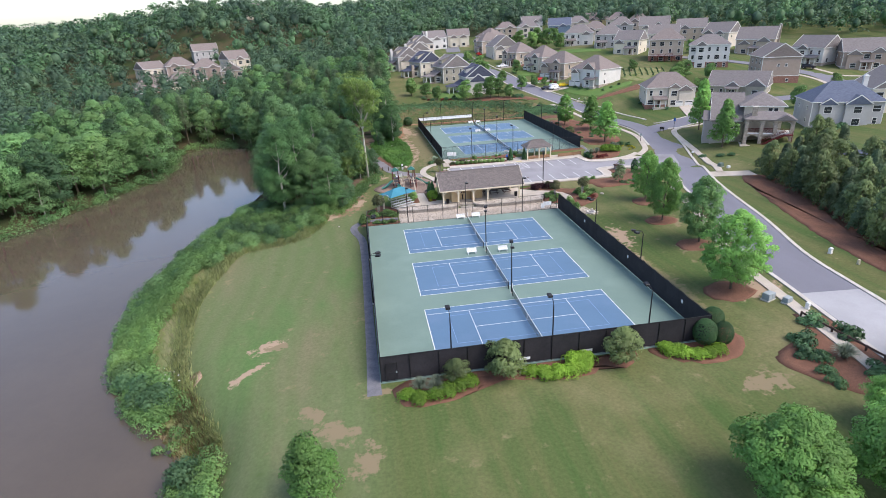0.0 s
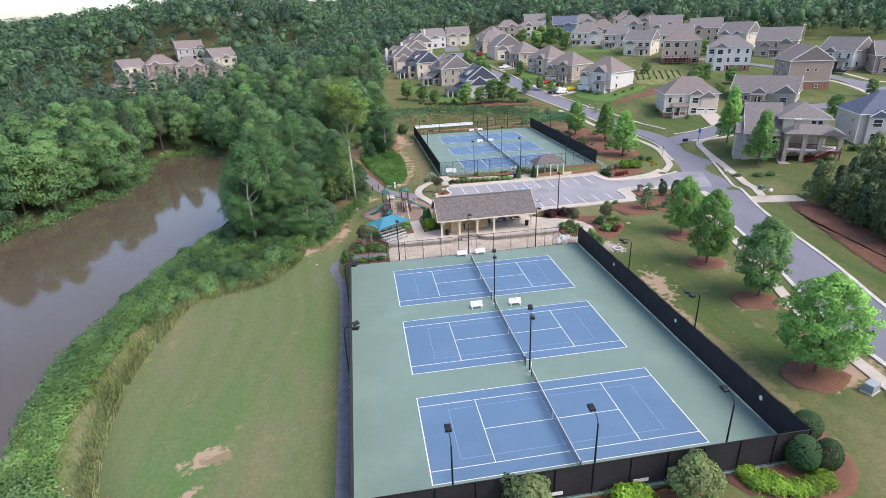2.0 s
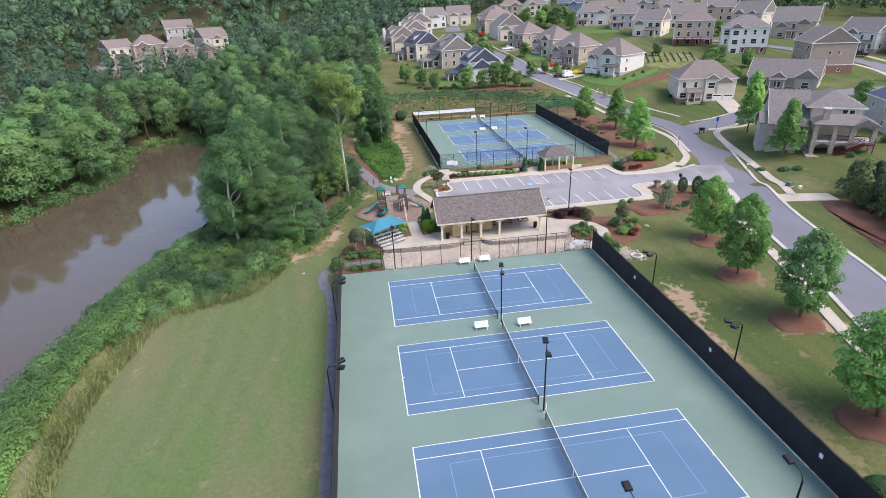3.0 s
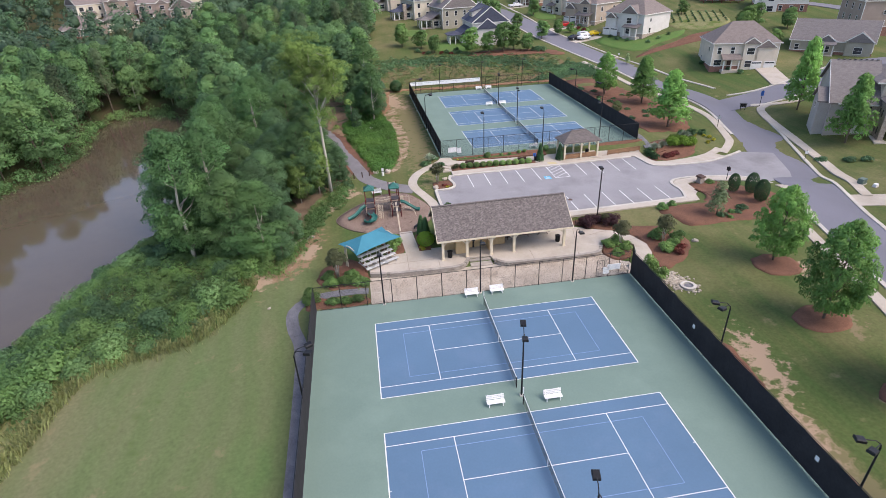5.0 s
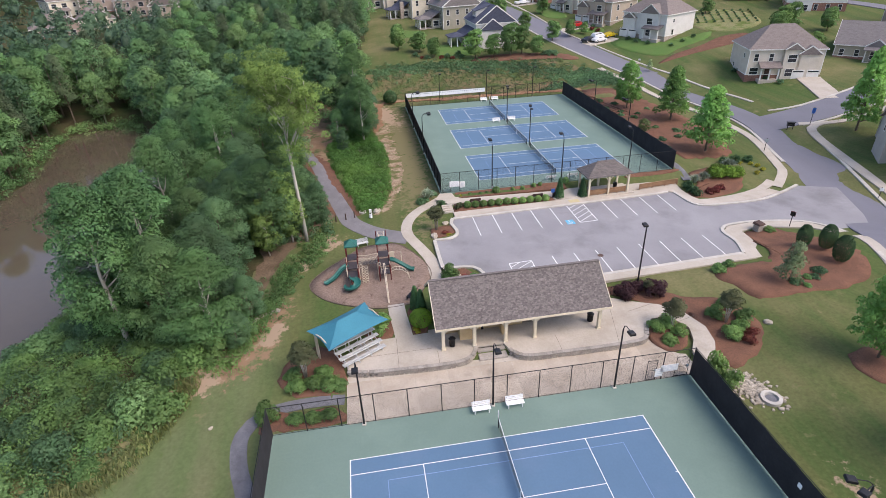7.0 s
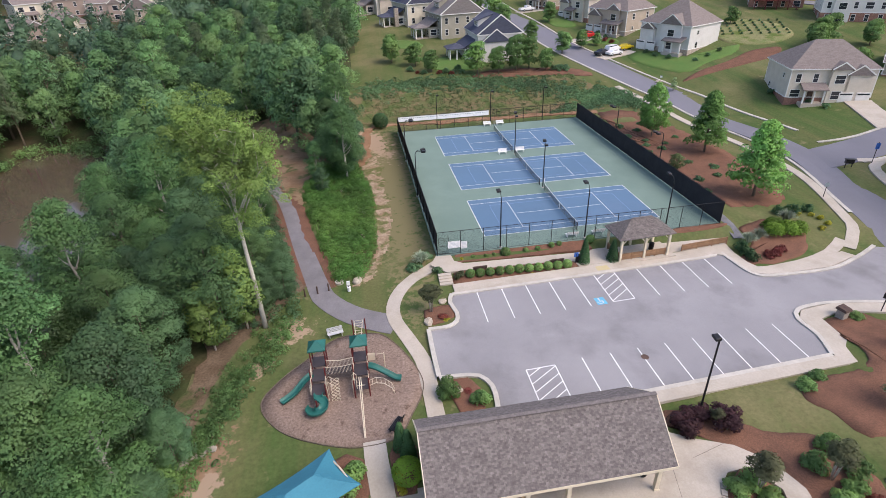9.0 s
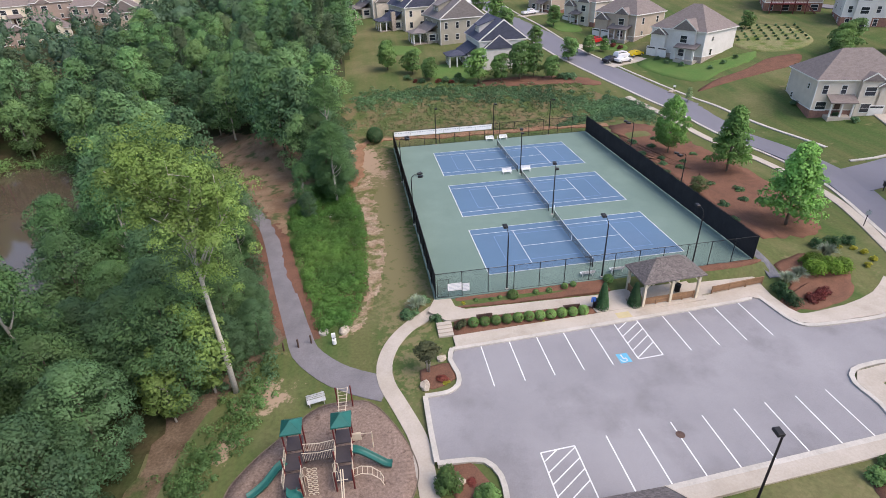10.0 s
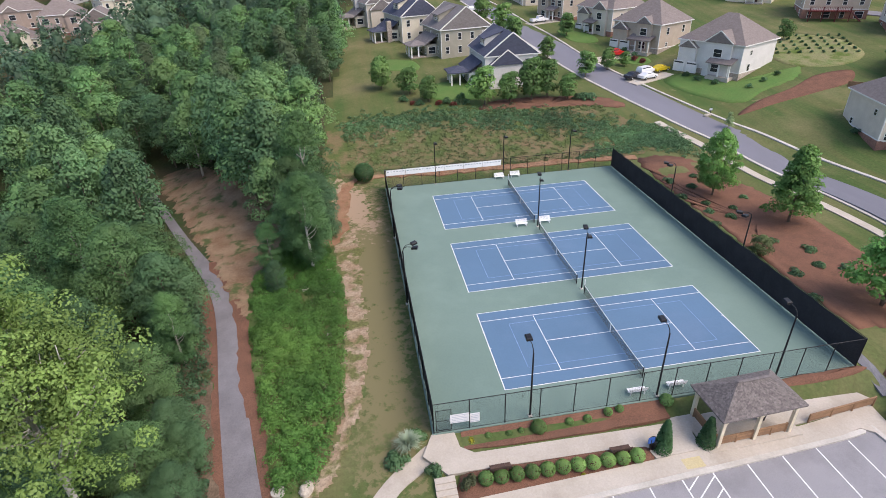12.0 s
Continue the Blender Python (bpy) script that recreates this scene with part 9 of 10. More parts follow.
# backing onto the bank: gable ends towards the court, porches to the west
def gabled(x, y, rot, w, d, wall, roof, label, chimney=None, wing=5.0, stone=False, deck=False, lowgable=True, rise=None):
    h = house(x, y, rot, w, d, 2, wall, roof, "gy", [(-1.2, w * 0.62, 4.7)] if lowgable else (), None, chimney, None, None, rise=rise or w * 0.40, label=label)
    x0, wm = -w / 2, M_SIDE[wall]
    y0, y1 = -d * 0.28, d * 0.34
    part("wing_wall", Geo().box(x0 - wing * 0.55, x0 + 0.05, y0, y1, -2.2, 3.0), wm, h)
    part("wing_roof", Geo().add([(x0 - wing * 0.55 - 0.4, y0 - 0.4, 2.95), (x0 - wing * 0.55 - 0.4, y1 + 0.4, 2.95), (x0 + 0.1, y1 + 0.4, 4.9), (x0 + 0.1, y0 - 0.4, 4.9), (x0 - wing * 0.55 - 0.4, y0 - 0.4, 3.15), (x0 - wing * 0.55 - 0.4, y1 + 0.4, 3.15), (x0 + 0.1, y1 + 0.4, 5.1), (x0 + 0.1, y0 - 0.4, 5.1)], [(0, 1, 2, 3), (7, 6, 5, 4), (0, 3, 7, 4), (1, 0, 4, 5), (2, 1, 5, 6)]), roof, h)
    for k in range(3):
        window(h, "tall", x0 - wing * 0.55 - 0.02, y0 + 1.0 + k * (y1 - y0 - 2.0) / 2, 1.6, -90)
    window(h, "wide", x0 - wing * 0.27, y0 - 0.02, 1.6, 0)
    # porch
    px0, px1, py0, py1 = x0 - wing * 0.55 - 4.0, x0 - wing * 0.55, y0 + 0.2, y0 + 5.0
    part("porch_floor", Geo().cbox(px0, px1, py0, py1, -2.0, 0.3, 0.02), M_HSTONE, h)
    for cx_, cy_ in ((px0 + 0.2, py0 + 0.2), (px0 + 0.2, (py0 + py1) / 2), (px0 + 0.2, py1 - 0.2), ((px0 + px1) / 2, py0 + 0.2)):
        part("porch_column", Geo().cbox(cx_ - 0.15, cx_ + 0.15, cy_ - 0.15, cy_ + 0.15, 0.3, 2.85, 0.02), M_TRIM, h)
    part("porch_beam", Geo().box(px0, px1, py0, py0 + 0.25, 2.7, 2.95).box(px0, px0 + 0.25, py0 + 0.25, py1, 2.7, 2.95), M_TRIM, h)
    r = roof_geo(px1 - px0 + 0.4, py1 - py0, 2.9, 1.1, 0.35, "hip", 0.15)
    part("porch_roof", Geo().add([(p + (px0 + px1) / 2, q + (py0 + py1) / 2, c) for p, q, c in r.v], r.f), roof, h)
    # dormer on the western slope
    he, rs_ = 6.35, (rise or w * 0.40)
    zx = lambda xx: he + rs_ * (1 - abs(xx) / (w / 2 + 0.4))
    dx0 = -w * 0.40
    dm = part("dormer", Geo().add([(dx0, -2.0, zx(dx0) - 0.1), (dx0, 2.0, zx(dx0) - 0.1), (dx0, 2.0, zx(dx0) + 1.7), (dx0, -2.0, zx(dx0) + 1.7), (-0.8, -2.0, zx(0.8)), (-0.8, 2.0, zx(0.8))], [(0, 3, 2, 1), (0, 4, 3), (1, 2, 5), (3, 4, 5, 2)]), wm, h, "low shed dormer")
    part("dormer_roof", Geo().add([(dx0 - 0.35, -2.3, zx(dx0) + 1.62), (dx0 - 0.35, 2.3, zx(dx0) + 1.62), (-0.5, 2.3, zx(0.5) + 0.02), (-0.5, -2.3, zx(0.5) + 0.02), (dx0 - 0.35, -2.3, zx(dx0) + 1.78), (dx0 - 0.35, 2.3, zx(dx0) + 1.78), (-0.5, 2.3, zx(0.5) + 0.14), (-0.5, -2.3, zx(0.5) + 0.14)], [(0, 1, 2, 3), (7, 6, 5, 4), (0, 3, 7, 4), (1, 0, 4, 5), (2, 1, 5, 6)]), roof, dm)
    for yy in (-1.2, 0.0, 1.2):
        window(h, "small", dx0 - 0.02, yy, zx(dx0) + 0.95, -90)
    if stone:
        part("stone_chimney", Geo().cbox(px1 - 0.5, px1 + 0.7, py0 - 0.9, py0 + 0.2, -1.5, 5.4, 0.05), M_HSTONE, h, "rough stone chimney")
    if deck:
        part("deck_floor", Geo().box(px0 - 1.0, px1, py1, py1 + 4.5, 2.7, 2.9), M_WHITE, h, "raised white-railed deck")
        for yy in (py1 + 0.2, py1 + 4.3):
            part("deck_post", Geo().box(px0 - 0.9, px0 - 0.7, yy - 0.1, yy + 0.1, -3.0, 3.85), M_TRIM, h)
        part("deck_rail", Geo().beam((px0 - 0.8, py1 + 0.2, 3.8), (px0 - 0.8, py1 + 4.3, 3.8), 0.08), M_TRIM, h)
    return h


navy = gabled(31.2, 177.5, 2, 11.4, 14, "white", N_, "white house with a dark navy roof, gables and a back porch")
gabled(25.0, 201.0, 11, 13, 14, "olive", G_, "olive-grey house with a grey gable roof and back porch", rise=5.0, lowgable=False)
gabled(15.6, 217.5, 14, 11, 15, "cream", N_, "cream house with a navy roof and a stone chimney", stone=True, lowgable=False, rise=4.6)
gabled(7.5, 237.0, 15, 11.5, 14, "beige", G_, "beige house with grey gables, white chimney and a raised deck", chimney=(-6.3, 1.0, 9.8), deck=True)
gabled(15.0, 255.0, 14, 11.5, 14, "cream", G_, "cream house with grey gables and a tall white chimney", chimney=(-6.3, -3.0, 9.8))
gabled(20.5, 279.0, 12, 12, 14, "beige", G_, "beige gabled house at the bend of the street")
house(32.0, 303.0, 10, 13, 11, 2, "white", G_, "gx", [(0.0, 5.0, 5.4)], None, (-5.6, -4.0, 10.2), None, None, rise=4.4, label="white gabled house with a chimney near the woods")
house(48.0, 308.0, -6, 13, 11, 2, "cream", B, "gx", [(-3.0, 4.4, 5.4), (3.0, 4.4, 5.4)], "stone", None, None, None, rise=4.2, label="cream house with twin front gables near the woods")
# along the side street and the slope above
house(105.4, 77.0, -22, 16, 11.5, 2, "grey", N_S, "hip", [(-4.6, 3.6, 5.9), (2.0, 5.4, 5.9)], None, (6.4, 3.4, 11.6), None, None, rise=4.6, label="grey house with a slate-blue hipped roof and white chimney")
house(114.2, 128.4, -46, 18, 11, 1, "olive", G_, "gx", [(-1.0, 4.0, 3.4), (6.0, 5.6, 3.6)], "brick", None, (-1.0, 4.0), None, rise=4.8, label="long grey ranch house with brick end and front gables")
tall = house(134.8, 139.0, -20, 12.6, 14, 3, "brown", B, "gy", (), "brick", None, None, None, rise=4.6, drop=-0.6, wins=False, label="tall brown gabled house above a brick basement")
for wx, wz in ((-0.9, 6.6), (1.6, 6.6), (2.6, 1.5)):
    window(tall, "small", wx, -7.07, wz, 0)
for wy in (-4.5, -0.5, 3.5):
    for wz in (4.8, 7.8):
        window(tall, "tall", -6.31, wy, wz, -90)
house(128.5, 170.0, -32, 15, 12, 3, "white", G_, "hip", [(-3.0, 4.0, 9.2)], "brick", None, None, None, rise=4.0, drop=-0.6, label="tall white three-storey house seen from the back")
house(121.0, 190.5, -30, 14, 12, 3, "tan", B, "hip", (), "brick", None, None, None, deck=True, rise=4.6, drop=-0.6, label="tall tan house with a maroon back deck")
house(115.5, 213.5, -48, 12, 11, 2, "cream", G_, "gx", [(-3, 4.4, 5.0)], None, None, (2.0, 4.6), None, rise=4.4, label="cream house with a plain gable end above the lawn")
house(114.5, 234.5, -30, 14, 11, 2, "grey", G_, "hip", (), None, None, (-3.4, 5.0), None, label="grey hip-roofed house above the lawn")
house(105.5, 254.0, -24, 15, 11, 2, "white", G_, "hip", [(4, 4.4, 5.6)], None, None, (-4.0, 5.0), None, label="white house with a hipped roof above the lawn")
house(118.0, 262.0, -26, 13, 11, 2, "beige", B, "hip", [(-2, 4.4, 5.8)], None, None, None, None, label="beige hip-roofed house on the upper street")
house(108.5, 293.0, -20, 13, 11, 2, "blue", N_S, "gx", [(2, 4.6, 5.6)], None, None, None, None, label="blue house with a slate-blue roof on the upper street")
house(92.0, 304.0, -12, 13, 11, 2, "beige", G_, "hip", [(-2, 4.6, 6.2)], None, None, None, None, label="beige house with a grey hipped roof near the woods")
house(82.0, 320.0, -8, 13, 10, 2, "tan", B, "hip", [(2, 4.6, 6.2)], None, None, None, None, label="tan house with a brown roof near the woods")
house(101.0, 326.0, -8, 13, 10, 2, "white", G_, "gx", [(2, 4.6, 6.2)], None, None, None, None, label="white gabled house near the woods")
house(122.0, 298.0, -18, 13, 10, 2, "beige", G_, "hip", [(2, 4.6, 6.2)], None, None, None, None, label="beige house with a broad hipped roof uphill")
house(136.0, 302.0, -22, 13, 10, 2, "yellow", B, "gx", [(-2.5, 4.0, 5.8), (2.5, 4.0, 5.8)], "stone", None, None, None, label="yellow house with twin gables near the woods")
house(143.5, 288.0, -26, 13, 11, 2, "beige", B, "hip", [(0, 4.6, 6.2)], None, None, None, None, label="beige hip-roofed house below the wooded hill")
house(150.0, 274.0, -28, 13, 11, 2, "tan", B, "hip", [(-2, 4.6, 6.2)], None, None, None, None, label="tan hip-roofed house below the wooded hill")
house(134.0, 263.0, -28, 13, 11, 2, "grey", G_, "hip", [(2, 4.6, 6.2)], None, None, None, None, label="grey hip-roofed house on the upper street")
house(147.0, 250.0, -30, 15, 11, 2, "beige", G_, "gx", [(2, 4.6, 6.0), (-4, 4.0, 5.0)], None, None, None, None, rise=4.6, label="beige gabled house on the upper street")
house(158.0, 232.0, -32, 14, 11, 2, "tan", G_, "gx", [(-3, 4.6, 6.0)], None, None, None, None, rise=4.6, label="tan gabled house on the upper street")
house(137.0, 222.0, -30, 14, 11, 2, "beige", G_, "gx", [(2, 4.6, 6.0)], None, None, None, None, rise=4.4, label="beige gabled house behind the tall ones")
house(160.0, 209.0, -62, 13, 12, 2, "beige", G_, "gx", [(-3, 4.6, 6.0), (2.6, 3.6, 6.0)], None, None, None, None, rise=4.8, label="beige house with a broad plain gable end")
house(161.5, 185.0, -46, 15, 12, 2, "tan", G_, "gx", [(-4, 4.4, 4.4), (3.4, 5.0, 5.4)], "stone", (7.9, 2.0, 12.0), (0, 4.0), None, rise=5.2, label="stone and tan house with steep gables and a white chimney")
house(167.0, 156.5, -76, 13, 11, 2, "white", G_, "gx", [(-1.6, 4.4, 5.8)], "stone", None, (1.0, 8.0), None, rise=4.6, label="white gabled house with a dark porch")
house(175.0, 143.0, -30, 15, 11, 2, "brown", G_, "gx", [(-4, 4.4, 5.4), (3.4, 4.6, 6.0)], "stone", None, (0, 4.0), None, rise=4.8, label="brown stone house with two front gables")
house(190.0, 132.0, -34, 14, 11, 2, "white", G_, "gx", [(3.4, 4.6, 6.0)], "stone", None, None, None, rise=4.6, label="pale gabled house at the end of the street")
house(126.6, 83.6, -22, 13, 13, 2, "cream", G_, "gy", (), None, None, None, None, rise=5.0, label="cream gabled house at the end of the street")
# west of the lake, in the trees
house(-117.0, 247.0, 26, 16, 11, 1, "brown", B, "hip", [(5, 4.6, 5.0)], "brick", None, None, None, rise=4.4, label="grey hip-roofed house half hidden by trees")
house(-106.0, 256.0, 24, 13, 11, 1, "cream", B, "hip", [(2, 4.4, 5.0)], None, None, None, None, label="cream house behind the trees across the lake")
house(-125.0, 274.0, 40, 11, 12, 2, "cream", B, "gx", (), None, None, (-1, 4.0), None, rise=3.8, label="white house with a plain gable wall among trees")
house(-110.5, 275.0, 24, 14, 11, 2, "brown", B, "hip", [(-3, 4.4, 6.2)], "brick", None, None, None, rise=4.4, label="grey hip-roofed house across the lake")
house(-95.0, 268.0, 18, 13, 11, 2, "brown", B, "hip", [(3, 4.6, 6.0)], "brick", None, (-3, 4.0), None, rise=4.4, label="brown house with a two-storey porch across the lake")
house(-80.5, 259.0, 12, 10.5, 12, 2, "tan", B, "gy", (), "brick", None, None, None, rise=4.0, label="tall brick gabled house among trees")
house(-82.5, 281.0, 36, 12, 12, 2, "cream", B, "gx", [(0, 4.6, 6.0)], None, None, None, None, rise=4.6, label="cream house with a tall gable wall among trees")
house(-101.0, 296.0, 22, 13, 10, 2, "grey", B, "gx", (), None, None, None, None, label="grey house at the back among trees")
house(-86.0, 405.0, 14, 13, 10, 2, "beige", B, "hip", (), None, None, None, None, drop=2.0, label="beige house far off in the woods")

# the house by the corner: walk-out basement, long front roof and a two-storey stone porch
def corner_house(x, y, rot, z0):
    h = thing("house", "taupe house with long grey roof and a two-storey stone porch", "house", pose(x, y, z0, 0, 0, rot), "houses")
    wm, rm, stone = M_SIDE["taupe"], M_ROOF_G, M_HSTONE
    # western half under one long slope
    prof = [(-6.0, -2.5), (6.0, -2.5), (6.0, 7.2), (1.4, 10.9), (-6.0, 5.3)]
    n = len(prof)
    part("wall", Geo().add([(px, q, z) for px in (-7.5, -0.4) for q, z in prof], [tuple(range(n))[::-1], tuple(range(n, 2 * n))] + [(i, (i + 1) % n, (i + 1) % n + n, i + n) for i in range(n)]), wm, h, "taupe siding wall")
    sl = [(-6.5, 5.0), (1.4, 11.05), (6.5, 7.0), (6.5, 7.2), (1.4, 11.28), (-6.5, 5.22)]
    part("roof", Geo().add([(px, q, z) for px in (-7.95, -0.2) for q, z in sl], [(0, 1, 4, 5), (1, 2, 3, 4), (11, 10, 7, 6), (10, 9, 8, 7), (5, 4, 10, 11), (4, 3, 9, 10), (0, 6, 7, 1), (1, 7, 8, 2), (0, 5, 11, 6), (2, 8, 9, 3)]), rm, h, "long grey shingle roof")
    part("gable_trim", Geo().beam((-7.98, -6.5, 5.08), (-7.98, 1.4, 11.15), 0.06, 0.28).beam((-7.98, 6.5, 7.08), (-7.98, 1.4, 11.15), 0.06, 0.28), M_TRIM, h)
    # low cross gable on the west side
    part("wing_wall", Geo().add([(-9.2, -5.2, -2.5), (-9.2, -0.4, -2.5), (-9.2, -0.4, 5.2), (-9.2, -2.8, 6.9), (-9.2, -5.2, 5.2), (-7.4, -5.2, -2.5), (-7.4, -0.4, -2.5), (-7.4, -0.4, 5.2), (-7.4, -2.8, 6.9), (-7.4, -5.2, 5.2)], [(4, 3, 2, 1, 0), (0, 5, 9, 4), (1, 2, 7, 6), (2, 3, 8, 7), (3, 4, 9, 8)]), wm, h)
    part("wing_roof", Geo().add([(px, q, z) for px in (-9.6, -6.6) for q, z in ((-5.6, 5.0), (-2.8, 7.0), (0.0, 5.0), (0.0, 5.2), (-2.8, 7.2), (-5.6, 5.2))], [(0, 1, 4, 5), (1, 2, 3, 4), (11, 10, 7, 6), (10, 9, 8, 7), (5, 4, 10, 11), (4, 3, 9, 10), (0, 6, 7, 1), (1, 7, 8, 2), (0, 5, 11, 6), (2, 8, 9, 3)]), rm, h)
    # eastern half, a storey taller
    part("wall", Geo().box(-0.4, 8.2, -5.2, 6.0, -2.5, 8.6), M_SIDE["beige"], h, "pale upper siding wall")
    r = roof_geo(9.6, 11.2, 8.6, 3.0, 0.45, "hip")
    part("roof", Geo().add([(p + 3.6, q + 0.4, c) for p, q, c in r.v], r.f), rm, h, "grey hipped shingle roof")
    part("eaves_trim", Geo().box(-1.6, 8.9, -5.72, -5.66, 8.55, 8.8).box(8.86, 8.92, -5.66, 6.5, 8.55, 8.8).box(-6.6, -0.6, -6.56, -6.5, 5.0, 5.22), M_TRIM, h)
    for k in range(8):
        part("roof_vent", Geo().box(-6.9 + k * 0.85, -6.6 + k * 0.85, 1.1, 1.5, 11.28, 11.4), M_BLACK, h)
    for wx in (5.3, 6.5):
        window(h, "tall", wx, -5.22, 7.5, 0)
    for wx in (-3.9, -2.8, -1.7):
        window(h, "tall", wx, -6.02, 4.0, 0)
    part("band_trim", Geo().box(-4.8, -0.7, -6.06, -6.0, 2.7, 2.95), M_TRIM, h)
    part("basement_door", Geo().cbox(-3.7, -1.7, -6.08, -5.98, 0.0, 2.2, 0.02), M_TRIM, h, "white double door")
    part("base_course", Geo().box(-1.4, -0.2, -6.2, -5.1, -2.5, 5.0), stone, h, "rough stone corner")
    for wy, wz in ((-2.8, 4.0), (2.6, 4.2), (3.4, 1.4)):
        window(h, "small", -9.22 if wy < 0 else -7.52, wy, wz, -90)
    # porch
    x0, x1, y0, y1 = -0.2, 10.4, -9.6, -5.2
    part("porch_wall", Geo().box(x0, x0 + 0.5, y0 + 0.8, y1, -2.5, 6.0), stone, h, "rough stone side wall")
    for wy in (-7.9, -6.5):
        for wz in (1.3, 4.2):
            part("slit_window", Geo().box(x0 - 0.03, x0 + 0.05, wy - 0.28, wy + 0.28, wz - 0.6, wz + 0.6), M_GLASS, h)
    for px in (x0, 3.1, 6.0, 9.6):
        part("stone_pier", Geo().cbox(px, px + 0.8, y0, y0 + 0.8, -2.5, 6.0, 0.03), stone, h, "rough stone pier")
    part("porch_slab", Geo().box(x0 + 0.05, x1 - 0.05, y0 + 0.1, y1, 2.65, 2.95), M_TRIM, h)
    part("patio", Geo().cbox(x0 - 0.6, x1 + 0.2, y0 - 1.4, y1, -2.5, -0.02, 0.05), M_CONC, h, "pale concrete patio")
    for zb in (2.65, 6.0):
        for a0, a1 in ((x0 + 0.8, 3.1), (3.9, 6.0), (6.8, 9.6)):
            g = Geo()
            for k in range(11):
                t = k / 10
                zl = zb - 0.95 + 0.62 * math.sin(math.pi * t) ** 0.7
                xx = a0 + (a1 - a0) * t
                g.v += [(xx, y0 + 0.15, zl), (xx, y0 + 0.15, zb), (xx, y0 + 0.6, zb), (xx, y0 + 0.6, zl)]
            for k in range(10):
                g.f += [(k * 4 + j, k * 4 + 4 + j, k * 4 + 4 + (j + 1) % 4, k * 4 + (j + 1) % 4) for j in range(4)]
            part("arch", g, stone, h, "shallow stone arch")
    for a0, a1 in ((x0 + 0.8, 3.1), (3.9, 6.0), (6.8, 9.6)):
        rail = part("porch_railing", Geo().box(a0, a1, y0 + 0.28, y0 + 0.4, 3.9, 4.02), M_PRED, h, "maroon porch railing")
        for k in range(int((a1 - a0) / 0.16)):
            part("baluster", Geo().box(a0 + 0.05 + k * 0.16, a0 + 0.1 + k * 0.16, y0 + 0.31, y0 + 0.37, 2.95, 3.9), M_PRED, rail)
    st = part("porch_stairs", Geo().beam((8.6, y0 - 1.3, 2.75), (3.6, y0 - 1.3, 0.1), 0.08, 0.34).beam((8.6, y0 - 0.2, 2.75), (3.6, y0 - 0.2, 0.1), 0.08, 0.34).beam((8.6, y0 - 1.3, 3.8), (3.6, y0 - 1.3, 1.1), 0.09).beam((8.6, y0 - 0.2, 3.8), (3.6, y0 - 0.2, 1.1), 0.09).box(8.4, 10.2, y0 - 1.4, y0 + 0.1, 2.62, 2.8).box(9.9, 10.05, y0 - 1.4, y0 - 1.25, -0.1, 3.9), M_PRED, h, "maroon wooden stairs")
    for k in range(14):
        part("tread", Geo().box(8.3 - k * 0.36, 8.6 - k * 0.36, y0 - 1.3, y0 - 0.2, 2.6 - k * 0.19, 2.65 - k * 0.19), M_PRED, st)
    r = roof_geo(x1 - x0, y1 - y0 + 1.2, 6.0, 1.75, 0.35, "hip")
    part("porch_roof", Geo().add([(p + (x0 + x1) / 2, q + (y0 + y1) / 2 + 0.6, c) for p, q, c in r.v], r.f), rm, h)
    g = gable_tri(Geo(), 4.0, 6.0, 1.3, y0 - 0.02)
    part("porch_gable", Geo().add([(p + 8.3, q, c) for p, q, c in g.v], g.f), M_TRIM, h)
    r = roof_geo(4.0, 4.0, 6.0, 1.4, 0.3, "gy", 0.14)
    part("porch_gable_roof", Geo().add([(p + 8.3, q + y0 + 1.7, c) for p, q, c in r.v], r.f), rm, h)
    ch = part("chimney", Geo().cbox(1.1, 2.2, y0 + 1.0, y0 + 2.0, 5.5, 8.9, 0.05), stone, h, "rough stone chimney")
    part("chimney_cap", Geo().cbox(0.95, 2.35, y0 + 0.85, y0 + 2.15, 8.9, 9.1, 0.04), M_CURB, ch)
    return h


corner_house(81.2, 80.4, -31, 2.3)


